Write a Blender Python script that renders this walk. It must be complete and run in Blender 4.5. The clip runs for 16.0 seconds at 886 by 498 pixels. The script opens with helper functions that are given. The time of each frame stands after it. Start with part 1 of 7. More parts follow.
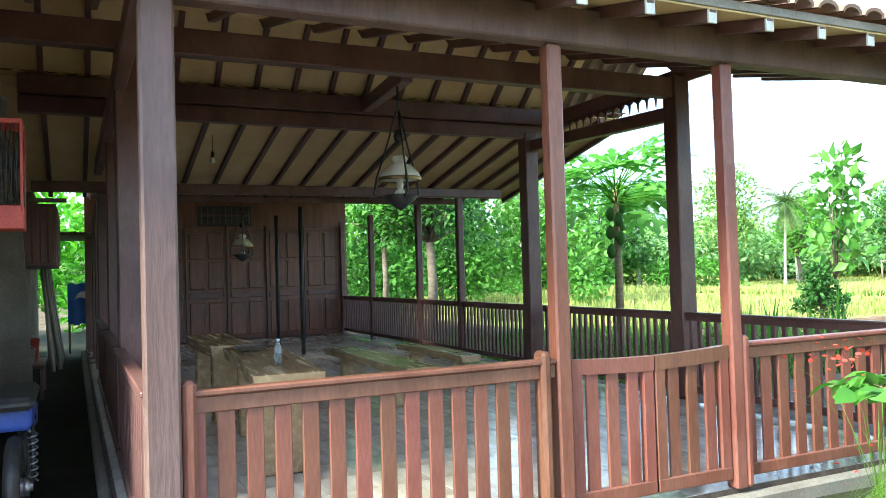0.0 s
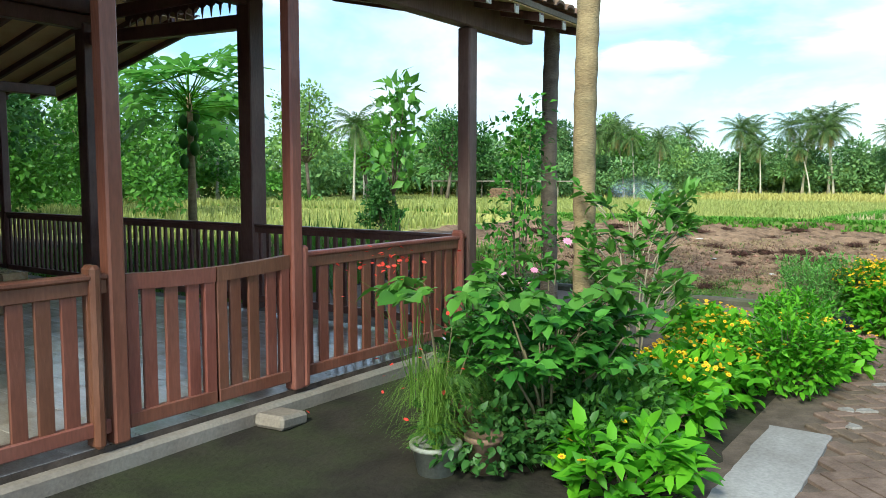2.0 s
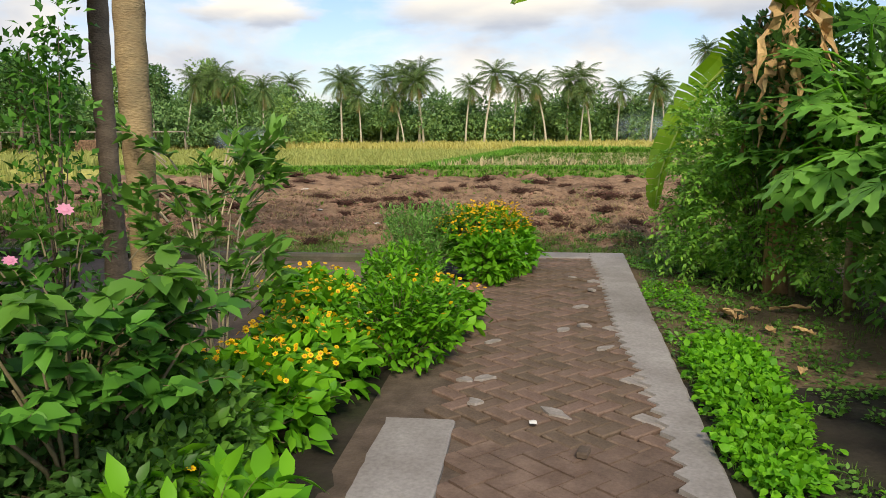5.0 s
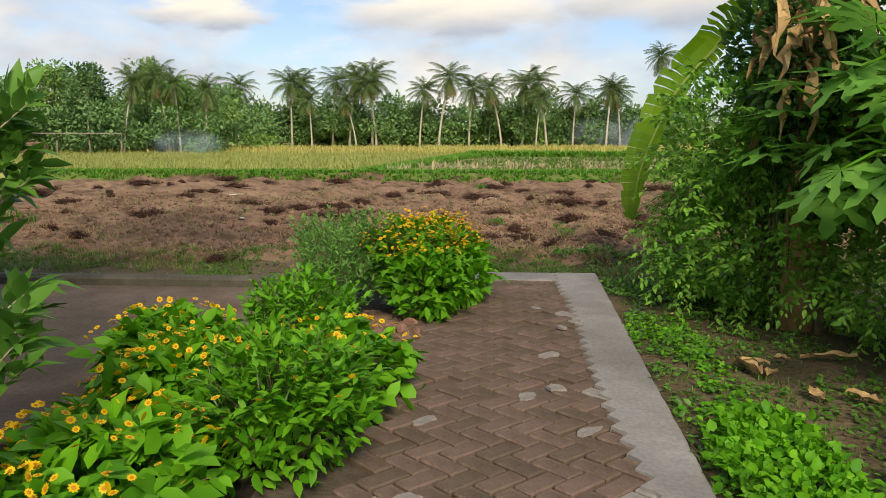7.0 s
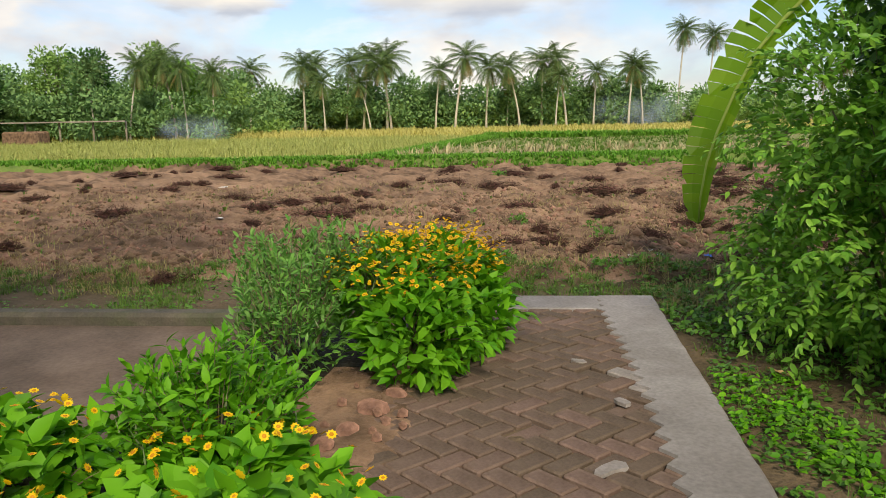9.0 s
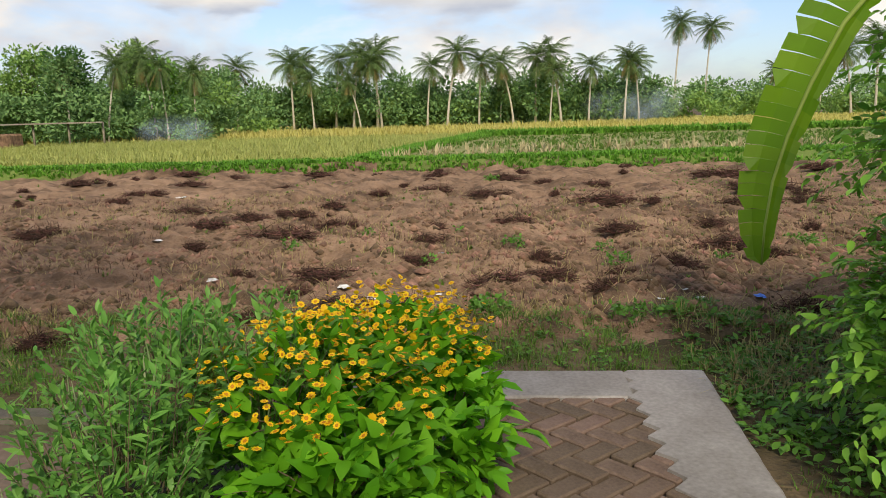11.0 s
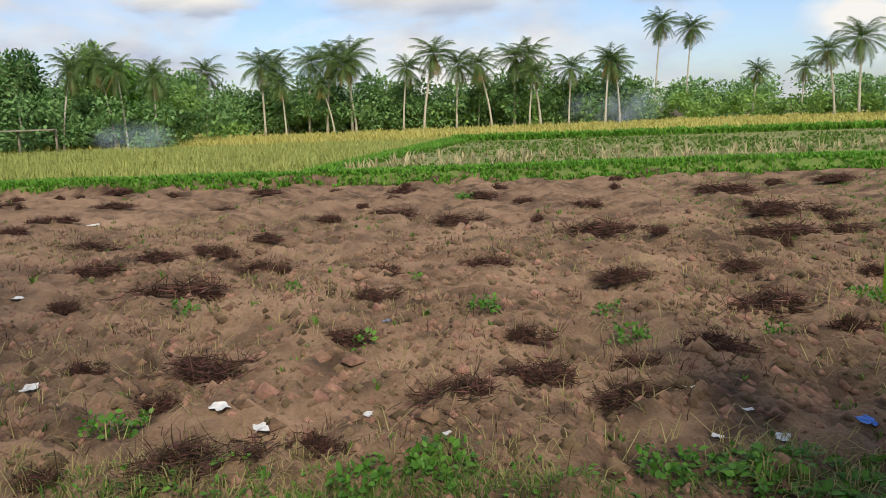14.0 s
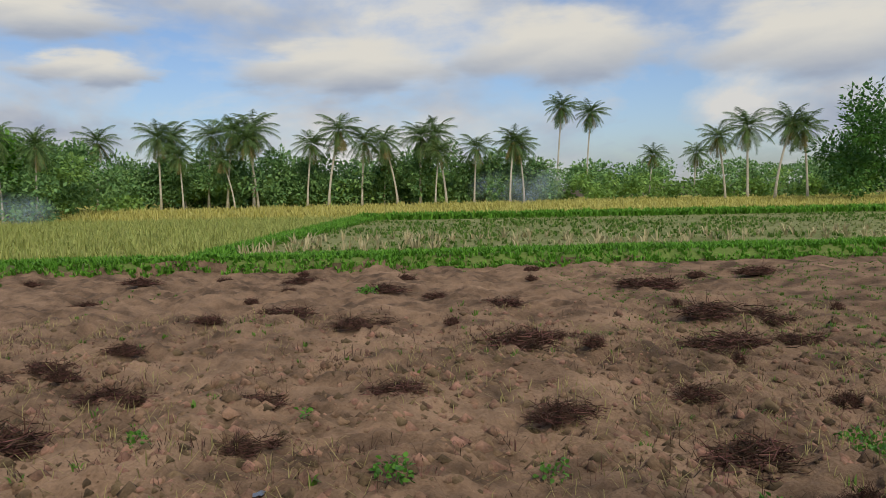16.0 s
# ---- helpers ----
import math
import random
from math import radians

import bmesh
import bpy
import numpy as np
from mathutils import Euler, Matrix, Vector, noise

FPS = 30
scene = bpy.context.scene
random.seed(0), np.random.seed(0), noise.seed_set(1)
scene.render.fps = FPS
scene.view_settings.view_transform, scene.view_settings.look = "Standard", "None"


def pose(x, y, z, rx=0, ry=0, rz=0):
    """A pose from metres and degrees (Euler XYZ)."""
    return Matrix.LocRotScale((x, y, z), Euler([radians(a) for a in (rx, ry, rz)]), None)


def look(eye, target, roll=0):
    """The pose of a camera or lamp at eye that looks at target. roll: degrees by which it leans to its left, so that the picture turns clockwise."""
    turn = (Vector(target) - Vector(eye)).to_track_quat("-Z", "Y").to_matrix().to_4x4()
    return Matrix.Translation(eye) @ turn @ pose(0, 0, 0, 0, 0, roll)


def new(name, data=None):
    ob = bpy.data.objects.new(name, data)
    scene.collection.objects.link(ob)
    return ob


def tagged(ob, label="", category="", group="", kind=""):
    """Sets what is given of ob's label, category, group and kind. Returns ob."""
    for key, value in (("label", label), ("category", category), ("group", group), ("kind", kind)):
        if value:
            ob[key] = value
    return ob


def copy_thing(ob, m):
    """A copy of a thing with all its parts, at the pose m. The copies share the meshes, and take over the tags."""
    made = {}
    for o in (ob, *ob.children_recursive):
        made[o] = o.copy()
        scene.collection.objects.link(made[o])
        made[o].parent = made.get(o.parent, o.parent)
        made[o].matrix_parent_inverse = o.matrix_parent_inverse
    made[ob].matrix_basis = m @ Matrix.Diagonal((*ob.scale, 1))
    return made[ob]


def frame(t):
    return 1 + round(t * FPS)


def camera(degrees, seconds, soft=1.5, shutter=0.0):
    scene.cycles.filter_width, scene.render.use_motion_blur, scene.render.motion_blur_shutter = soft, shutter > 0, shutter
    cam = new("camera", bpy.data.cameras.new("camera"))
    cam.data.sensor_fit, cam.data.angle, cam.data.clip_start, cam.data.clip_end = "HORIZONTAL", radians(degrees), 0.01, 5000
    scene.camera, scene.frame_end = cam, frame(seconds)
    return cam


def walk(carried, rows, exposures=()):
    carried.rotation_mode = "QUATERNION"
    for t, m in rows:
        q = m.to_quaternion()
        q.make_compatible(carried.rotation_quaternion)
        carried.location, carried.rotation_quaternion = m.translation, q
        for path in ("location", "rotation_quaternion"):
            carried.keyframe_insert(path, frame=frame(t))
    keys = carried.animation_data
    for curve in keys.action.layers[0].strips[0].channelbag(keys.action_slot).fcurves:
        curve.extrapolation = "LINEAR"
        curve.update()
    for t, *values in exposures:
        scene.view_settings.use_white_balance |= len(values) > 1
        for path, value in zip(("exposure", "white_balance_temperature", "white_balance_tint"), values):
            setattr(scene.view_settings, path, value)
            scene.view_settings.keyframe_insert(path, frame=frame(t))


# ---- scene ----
cam = camera(59.0, 16.0, 0.8)
PATH = [
    (0, (-2.426, -3.68, 1.499), (-1.57, -1.873, 1.556), -1.7),
    (0.5, (-2.426, -3.687, 1.495), (-1.504, -1.913, 1.465), -0.8),
    (1, (-2.402, -3.673, 1.476), (-1.263, -2.032, 1.382), -0.5),
    (1.5, (-2.367, -3.673, 1.48), (-0.965, -2.255, 1.331), -0.3),
    (2, (-2.306, -3.685, 1.478), (-0.669, -2.55, 1.3), 0.1),
    (2.5, (-2.225, -3.64, 1.469), (-0.403, -2.841, 1.264), 0.6),
    (3, (-2.05, -3.534, 1.469), (-0.133, -3.015, 1.238), 0.5),
    (3.5, (-1.906, -3.473, 1.445), (0.043, -3.106, 1.186), 0.7),
    (4, (-1.666, -3.488, 1.448), (0.287, -3.153, 1.175), 0.7),
    (4.5, (-1.387, -3.499, 1.427), (0.568, -3.182, 1.148), 0.2),
    (5, (-1.038, -3.402, 1.407), (0.925, -3.166, 1.106), -0.2),
    (5.2, (-0.889, -3.383, 1.41), (1.076, -3.183, 1.099), -0.4),
    (7.3, (0.959, -3.432, 1.279), (2.934, -3.308, 0.992), 0.1),
    (7.5, (1.15, -3.436, 1.293), (3.122, -3.293, 0.99), -0.1),
    (8, (1.608, -3.401, 1.266), (3.575, -3.27, 0.933), 0.2),
    (8.5, (2.044, -3.381, 1.281), (4.011, -3.244, 0.95), -0.4),
    (8.7, (2.212, -3.392, 1.277), (4.178, -3.231, 0.947), -0.7),
    (10.8, (3.992, -3.422, 1.329), (5.953, -3.225, 0.991), -1.6),
    (11, (4.127, -3.419, 1.312), (6.091, -3.257, 0.971), -1.6),
    (11.5, (4.466, -3.404, 1.36), (6.437, -3.37, 1.019), -1.5),
    (12, (4.835, -3.44, 1.368), (6.808, -3.438, 1.04), -1.4),
    (12.5, (5.161, -3.469, 1.397), (7.139, -3.437, 1.098), -1.4),
    (13, (5.537, -3.428, 1.415), (7.513, -3.384, 1.105), -1.1),
    (13.5, (5.863, -3.451, 1.39), (7.832, -3.348, 1.054), -1.8),
    (14, (6.177, -3.509, 1.399), (8.145, -3.396, 1.062), -2.0),
    (14.5, (6.557, -3.535, 1.411), (8.529, -3.526, 1.08), -1.7),
    (15, (6.898, -3.555, 1.437), (8.877, -3.65, 1.166), -1.6),
    (15.5, (7.234, -3.562, 1.484), (9.221, -3.66, 1.27), -1.3),
    (16, (7.497, -3.496, 1.541), (9.486, -3.629, 1.387), -0.9),
]
EXPOSURES = ((0, 2.5, 5700, -7), (1, 2.15, 5600, -11), (1.8, 1.2, 5700, -9), (2.5, 0.5, 6300, 3), (3.5, 0.32, 7000, 10), (5, 0.42, 7100, 9), (7.4, 0.26, 7150, 9), (8, 0.4, 7200, 9), (11, 0.3, 7000, 10), (12.5, 0.18, 6800, 9), (14, 0.2, 6650, 9), (15, 0.06, 6550, 9), (16, -0.28, 6500, 8))
walk(cam, [(t, look(eye, target, roll)) for t, eye, target, roll in PATH], EXPOSURES)

# ---- world and light ----
SUN_EL, SUN_AZ = radians(38), radians(258)
world = bpy.data.worlds.new("world")
scene.world = world
world.use_nodes = True
wn, wl = world.node_tree.nodes, world.node_tree.links
wn.clear()
w_out = wn.new("ShaderNodeOutputWorld")
w_bg = wn.new("ShaderNodeBackground")
w_sky = wn.new("ShaderNodeTexSky")
w_sky.sky_type = "NISHITA"
w_sky.sun_disc = False
w_sky.sun_elevation, w_sky.sun_rotation = SUN_EL, SUN_AZ
w_sky.dust_density, w_sky.ozone_density = 1.2, 2.0
w_co = wn.new("ShaderNodeTexCoord")
w_sep = wn.new("ShaderNodeSeparateXYZ")
wl.new(w_co.outputs["Generated"], w_sep.inputs[0])
# clouds lie on a flat layer overhead: divide the direction by its height
w_h = wn.new("ShaderNodeMath"); w_h.operation = "ADD"; w_h.inputs[1].default_value = 0.42
w_habs = wn.new("ShaderNodeMath"); w_habs.operation = "ABSOLUTE"
wl.new(w_sep.outputs["Z"], w_habs.inputs[0]); wl.new(w_habs.outputs[0], w_h.inputs[0])
w_div = wn.new("ShaderNodeVectorMath"); w_div.operation = "DIVIDE"
w_cmb = wn.new("ShaderNodeCombineXYZ")
for i in range(3):
    wl.new(w_h.outputs[0], w_cmb.inputs[i])
wl.new(w_co.outputs["Generated"], w_div.inputs[0]); wl.new(w_cmb.outputs[0], w_div.inputs[1])
w_n1 = wn.new("ShaderNodeTexNoise")
w_n1.inputs["Scale"].default_value, w_n1.inputs["Detail"].default_value, w_n1.inputs["Roughness"].default_value = 2.5, 7.0, 0.55
w_n1.inputs["Distortion"].default_value = 0.25
w_map = wn.new("ShaderNodeMapping")
w_map.inputs["Location"].default_value = (3.1, 1.7, 0.4)
wl.new(w_div.outputs[0], w_map.inputs[0]); wl.new(w_map.outputs[0], w_n1.inputs["Vector"])
w_r1 = wn.new("ShaderNodeValToRGB")
w_r1.color_ramp.elements[0].position, w_r1.color_ramp.elements[1].position = 0.42, 0.62
wl.new(w_n1.outputs["Fac"], w_r1.inputs[0])
w_n2 = wn.new("ShaderNodeTexNoise")
w_n2.inputs["Scale"].default_value, w_n2.inputs["Detail"].default_value = 2.1, 5.0
w_map2 = wn.new("ShaderNodeMapping")
w_map2.inputs["Location"].default_value = (7.3, 4.9, 0.0)
wl.new(w_div.outputs[0], w_map2.inputs[0]); wl.new(w_map2.outputs[0], w_n2.inputs["Vector"])
w_r2 = wn.new("ShaderNodeValToRGB")
e = w_r2.color_ramp.elements
e[0].position, e[1].position = 0.36, 0.6
e[0].color, e[1].color = (4.6, 5.3, 6.9, 1), (9.6, 9.4, 9.2, 1)
wl.new(w_n2.outputs["Fac"], w_r2.inputs[0])
w_tint = wn.new("ShaderNodeMix"); w_tint.data_type = "RGBA"; w_tint.blend_type = "MULTIPLY"; w_tint.inputs[0].default_value = 1.0
wl.new(w_sky.outputs[0], w_tint.inputs[6]); w_tint.inputs[7].default_value = (1.3, 1.36, 1.6, 1)
w_mix = wn.new("ShaderNodeMix"); w_mix.data_type = "RGBA"
wl.new(w_r1.outputs[0], w_mix.inputs[0]); wl.new(w_tint.outputs[2], w_mix.inputs[6]); wl.new(w_r2.outputs[0], w_mix.inputs[7])


def cumulus(under, way, wide, high):
    """One heaped cloud over the colour under it: bright above, grey below, ragged at the rim."""
    way = Vector(way).normalized()
    d = wn.new("ShaderNodeVectorMath"); d.operation = "SUBTRACT"; d.inputs[1].default_value = way
    wl.new(w_co.outputs["Generated"], d.inputs[0])
    sc = wn.new("ShaderNodeVectorMath"); sc.operation = "MULTIPLY"; sc.inputs[1].default_value = (1 / wide, 1 / wide, 1 / high)
    wl.new(d.outputs[0], sc.inputs[0])
    ln = wn.new("ShaderNodeVectorMath"); ln.operation = "LENGTH"
    wl.new(sc.outputs[0], ln.inputs[0])
    nz = wn.new("ShaderNodeTexNoise"); nz.inputs["Scale"].default_value, nz.inputs["Detail"].default_value = 1.6, 6.0
    wl.new(sc.outputs[0], nz.inputs["Vector"])
    ad = wn.new("ShaderNodeMath"); ad.operation = "MULTIPLY_ADD"; ad.inputs[1].default_value = 1.5
    wl.new(nz.outputs["Fac"], ad.inputs[0]); wl.new(ln.outputs["Value"], ad.inputs[2])
    mr = wn.new("ShaderNodeMapRange"); mr.interpolation_type = "SMOOTHSTEP"
    mr.inputs["From Min"].default_value, mr.inputs["From Max"].default_value = 1.95, 1.25
    wl.new(ad.outputs[0], mr.inputs["Value"])
    sp = wn.new("ShaderNodeSeparateXYZ"); wl.new(sc.outputs[0], sp.inputs[0])
    up = wn.new("ShaderNodeMath"); up.operation = "MULTIPLY_ADD"; up.inputs[1].default_value = 0.9
    wl.new(nz.outputs["Fac"], up.inputs[0]); wl.new(sp.outputs["Z"], up.inputs[2])
    tone = wn.new("ShaderNodeMapRange"); tone.inputs["From Min"].default_value, tone.inputs["From Max"].default_value = -0.35, 0.75
    wl.new(up.outputs[0], tone.inputs["Value"])
    col = wn.new("ShaderNodeMix"); col.data_type = "RGBA"
    col.inputs[6].default_value, col.inputs[7].default_value = (5.0, 5.6, 6.9, 1), (10.2, 9.7, 8.9, 1)
    wl.new(tone.outputs[0], col.inputs[0])
    mx = wn.new("ShaderNodeMix"); mx.data_type = "RGBA"
    wl.new(mr.outputs[0], mx.inputs[0]); wl.new(under, mx.inputs[6]); wl.new(col.outputs[2], mx.inputs[7])
    return mx.outputs[2]


sky_out = w_mix.outputs[2]
for way, wide, high in (((0.963, -0.20, 0.168), 0.13, 0.05), ((0.931, 0.339, 0.142), 0.075, 0.022), ((0.983, 0.06, 0.15), 0.13, 0.035), ((0.863, -0.47, 0.16), 0.14, 0.05), ((0.90, 0.40, 0.20), 0.12, 0.03)):
    sky_out = cumulus(sky_out, way, wide, high)
w_bg.inputs["Strength"].default_value = 0.085
wl.new(sky_out, w_bg.inputs["Color"])
wl.new(w_bg.outputs[0], w_out.inputs["Surface"])

sun_data = bpy.data.lights.new("sun", "SUN")
sun_data.energy, sun_data.angle, sun_data.color = 2.7, radians(14), (1.0, 0.91, 0.76)
sun = new("sun", sun_data)
sun.matrix_world = look((-30 * math.sin(radians(78)), -30 * math.cos(radians(78)), 23.5), (0, 0, 0))


# ---- materials ----
def mat(name, c1, c2, rough=0.7, scale=8.0, stretch=(1, 1, 1), bump=0.3, fine=60.0, metal=0.0, island=0.0, objrand=0.0, c3=None, coat=0.0, bdist=0.01, spec=0.5):
    """Two tones by a coarse noise, a third by a patchy one, fine relief; island and objrand vary piece by piece."""
    m = bpy.data.materials.new(name)
    m.use_nodes = True
    n, l = m.node_tree.nodes, m.node_tree.links
    b = n["Principled BSDF"]
    co = n.new("ShaderNodeTexCoord")
    mp = n.new("ShaderNodeMapping"); mp.inputs["Scale"].default_value = stretch
    l.new(co.outputs["Object"], mp.inputs[0])
    t1 = n.new("ShaderNodeTexNoise"); t1.inputs["Scale"].default_value = scale; t1.inputs["Detail"].default_value = 6
    t2 = n.new("ShaderNodeTexNoise"); t2.inputs["Scale"].default_value = fine; t2.inputs["Detail"].default_value = 4
    l.new(mp.outputs[0], t1.inputs["Vector"]); l.new(mp.outputs[0], t2.inputs["Vector"])
    r = n.new("ShaderNodeValToRGB")
    r.color_ramp.elements[0].position, r.color_ramp.elements[1].position = 0.34, 0.66
    r.color_ramp.elements[0].color, r.color_ramp.elements[1].color = (*c1, 1), (*c2, 1)
    l.new(t1.outputs["Fac"], r.inputs[0])
    col = r.outputs[0]
    if c3:
        t3 = n.new("ShaderNodeTexNoise"); t3.inputs["Scale"].default_value = scale * 0.23; t3.inputs["Detail"].default_value = 8; t3.inputs["Roughness"].default_value = 0.65
        l.new(co.outputs["Object"], t3.inputs["Vector"])
        r3 = n.new("ShaderNodeValToRGB"); r3.color_ramp.elements[0].position, r3.color_ramp.elements[1].position = 0.48, 0.66
        l.new(t3.outputs["Fac"], r3.inputs[0])
        mx3 = n.new("ShaderNodeMix"); mx3.data_type = "RGBA"
        l.new(r3.outputs[0], mx3.inputs[0]); l.new(col, mx3.inputs[6]); mx3.inputs[7].default_value = (*c3, 1)
        col = mx3.outputs[2]
    mxf = n.new("ShaderNodeMix"); mxf.data_type = "RGBA"; mxf.blend_type = "OVERLAY"; mxf.inputs[0].default_value = 0.35
    l.new(col, mxf.inputs[6]); l.new(t2.outputs["Fac"], mxf.inputs[7])
    col = mxf.outputs[2]
    if island or objrand:
        hs = n.new("ShaderNodeHueSaturation")
        if island:
            g = n.new("ShaderNodeNewGeometry"); src = g.outputs["Random Per Island"]
        else:
            g = n.new("ShaderNodeObjectInfo"); src = g.outputs["Random"]
        amp = island or objrand
        mr = n.new("ShaderNodeMapRange"); mr.inputs["To Min"].default_value, mr.inputs["To Max"].default_value = 1 - amp, 1 + amp
        l.new(src, mr.inputs["Value"]); l.new(mr.outputs[0], hs.inputs["Value"]); l.new(col, hs.inputs["Color"])
        mr2 = n.new("ShaderNodeMapRange"); mr2.inputs["To Min"].default_value, mr2.inputs["To Max"].default_value = 0.5 + amp * 0.06, 0.5 - amp * 0.06
        l.new(src, mr2.inputs["Value"]); l.new(mr2.outputs[0], hs.inputs["Hue"])
        col = hs.outputs[0]
    l.new(col, b.inputs["Base Color"])
    rr = n.new("ShaderNodeMapRange"); rr.inputs["To Min"].default_value, rr.inputs["To Max"].default_value = max(0.02, rough - 0.12), min(1, rough + 0.12)
    l.new(t1.outputs["Fac"], rr.inputs["Value"]); l.new(rr.outputs[0], b.inputs["Roughness"])
    b.inputs["Metallic"].default_value = metal
    b.inputs["Coat Weight"].default_value = coat
    b.inputs["Specular IOR Level"].default_value = spec
    if bump:
        bp = n.new("ShaderNodeBump"); bp.inputs["Strength"].default_value = bump; bp.inputs["Distance"].default_value = bdist
        ad = n.new("ShaderNodeMath"); ad.operation = "ADD"
        l.new(t1.outputs["Fac"], ad.inputs[0]); l.new(t2.outputs["Fac"], ad.inputs[1]); l.new(ad.outputs[0], bp.inputs["Height"]); l.new(bp.outputs[0], b.inputs["Normal"])
    return m


def leafmat(name, c1, c2, trans=0.35, rough=0.45, var=0.35):
    """Leaf: each leaf has its own tone; light shines through."""
    m = bpy.data.materials.new(name)
    m.use_nodes = True
    n, l = m.node_tree.nodes, m.node_tree.links
    b = n["Principled BSDF"]
    g = n.new("ShaderNodeNewGeometry")
    r = n.new("ShaderNodeValToRGB")
    r.color_ramp.elements[0].color, r.color_ramp.elements[1].color = (*c1, 1), (*c2, 1)
    l.new(g.outputs["Random Per Island"], r.inputs[0])
    co = n.new("ShaderNodeTexCoord")
    t = n.new("ShaderNodeTexNoise"); t.inputs["Scale"].default_value = 2.3; t.inputs["Detail"].default_value = 3
    l.new(co.outputs["Object"], t.inputs["Vector"])
    hs = n.new("ShaderNodeHueSaturation")
    mr = n.new("ShaderNodeMapRange"); mr.inputs["To Min"].default_value, mr.inputs["To Max"].default_value = 1 - var, 1 + var
    l.new(t.outputs["Fac"], mr.inputs["Value"]); l.new(mr.outputs[0], hs.inputs["Value"]); l.new(r.outputs[0], hs.inputs["Color"])
    l.new(hs.outputs[0], b.inputs["Base Color"])
    b.inputs["Roughness"].default_value = rough
    b.inputs["Specular IOR Level"].default_value = 0.28
    tr = n.new("ShaderNodeBsdfTranslucent")
    l.new(hs.outputs[0], tr.inputs["Color"])
    mx = n.new("ShaderNodeMixShader"); mx.inputs[0].default_value = trans
    l.new(b.outputs[0], mx.inputs[1]); l.new(tr.outputs[0], mx.inputs[2])
    l.new(mx.outputs[0], n["Material Output"].inputs["Surface"])
    return m


M_WOOD_RED = mat("red_brown_paint", (0.175, 0.06, 0.036), (0.255, 0.094, 0.056), 0.42, 5, (1, 1, 0.18), 0.25, 70, objrand=0.16, c3=(0.24, 0.10, 0.065))
M_WOOD_DARK = mat("dark_brown_wood", (0.095, 0.042, 0.036), (0.155, 0.07, 0.058), 0.42, 5, (1, 1, 0.2), 0.25, 70, objrand=0.12, c3=(0.18, 0.10, 0.08))
M_WOOD_POST = mat("weathered_post_paint", (0.105, 0.055, 0.043), (0.165, 0.09, 0.072), 0.5, 5, (1, 1, 0.15), 0.3, 60, c3=(0.21, 0.13, 0.105))
M_PALE_END = mat("pale_rafter_end", (0.62, 0.58, 0.48), (0.75, 0.72, 0.62), 0.7, 12)
M_WEAVE = mat("woven_bamboo", (0.72, 0.49, 0.22), (0.82, 0.62, 0.33), 0.75, 3, (1, 1, 1), 0.5, 90, c3=(0.70, 0.49, 0.25))
M_TILE = mat("clay_roof_tile", (0.20, 0.12, 0.085), (0.34, 0.21, 0.15), 0.85, 6, bump=0.4, objrand=0.25, c3=(0.18, 0.17, 0.14))
M_FLOOR = mat("glossy_floor_tile", (0.48, 0.40, 0.32), (0.62, 0.54, 0.46), 0.13, 3, (5, 0.7, 1), 0.03, 40, c3=(0.34, 0.26, 0.19), objrand=0.08)
M_SLAB = mat("cast_concrete", (0.22, 0.18, 0.14), (0.32, 0.27, 0.22), 0.85, 3, bump=0.35, fine=45, c3=(0.24, 0.22, 0.18))
M_PATH_EDGE = mat("smooth_cement", (0.25, 0.23, 0.215), (0.35, 0.33, 0.315), 0.85, 2.2, bump=0.3, fine=50, c3=(0.18, 0.165, 0.15), spec=0.25)
M_PAVER = mat("brown_grey_paver", (0.118, 0.081, 0.059), (0.195, 0.14, 0.106), 0.85, 7, bump=0.5, fine=70, objrand=0.2, c3=(0.10, 0.072, 0.054), spec=0.2)
M_PAVER_PALE = mat("cement_patch", (0.22, 0.195, 0.175), (0.32, 0.29, 0.265), 0.85, 7, bump=0.4)
M_JOINT = mat("earth_joint", (0.07, 0.05, 0.035), (0.13, 0.095, 0.07), 0.95, 9, bump=0.6)
M_SOIL = mat("ploughed_red_soil", (0.076, 0.050, 0.032), (0.235, 0.152, 0.098), 0.95, 3.2, bump=0.6, fine=42, c3=(0.29, 0.191, 0.125), bdist=0.035, spec=0.2)
M_YARDSLAB = mat("worn_yard_concrete", (0.128, 0.092, 0.067), (0.20, 0.15, 0.115), 0.9, 2.5, bump=0.5, fine=35, c3=(0.085, 0.068, 0.05), spec=0.2)
M_YARDKERB = mat("mossy_kerb", (0.06, 0.055, 0.04), (0.12, 0.105, 0.08), 0.95, 6, bump=0.7, c3=(0.06, 0.08, 0.03))
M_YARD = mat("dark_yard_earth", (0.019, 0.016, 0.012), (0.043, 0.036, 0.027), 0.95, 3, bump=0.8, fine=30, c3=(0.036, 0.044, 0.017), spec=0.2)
M_LAWN = mat("weedy_ground", (0.07, 0.055, 0.028), (0.125, 0.092, 0.05), 0.95, 2.2, bump=0.8, fine=25, c3=(0.19, 0.135, 0.085), bdist=0.03, spec=0.2)
M_RICE = mat("ripe_rice", (0.34, 0.34, 0.10), (0.46, 0.43, 0.14), 0.95, 0.9, bump=0.9, fine=9, c3=(0.22, 0.24, 0.07), bdist=0.08, spec=0.1)
M_RICE_GOLD = mat("golden_rice", (0.48, 0.43, 0.10), (0.6, 0.52, 0.15), 0.95, 0.9, bump=0.9, fine=9, c3=(0.34, 0.30, 0.07), bdist=0.08, spec=0.1)
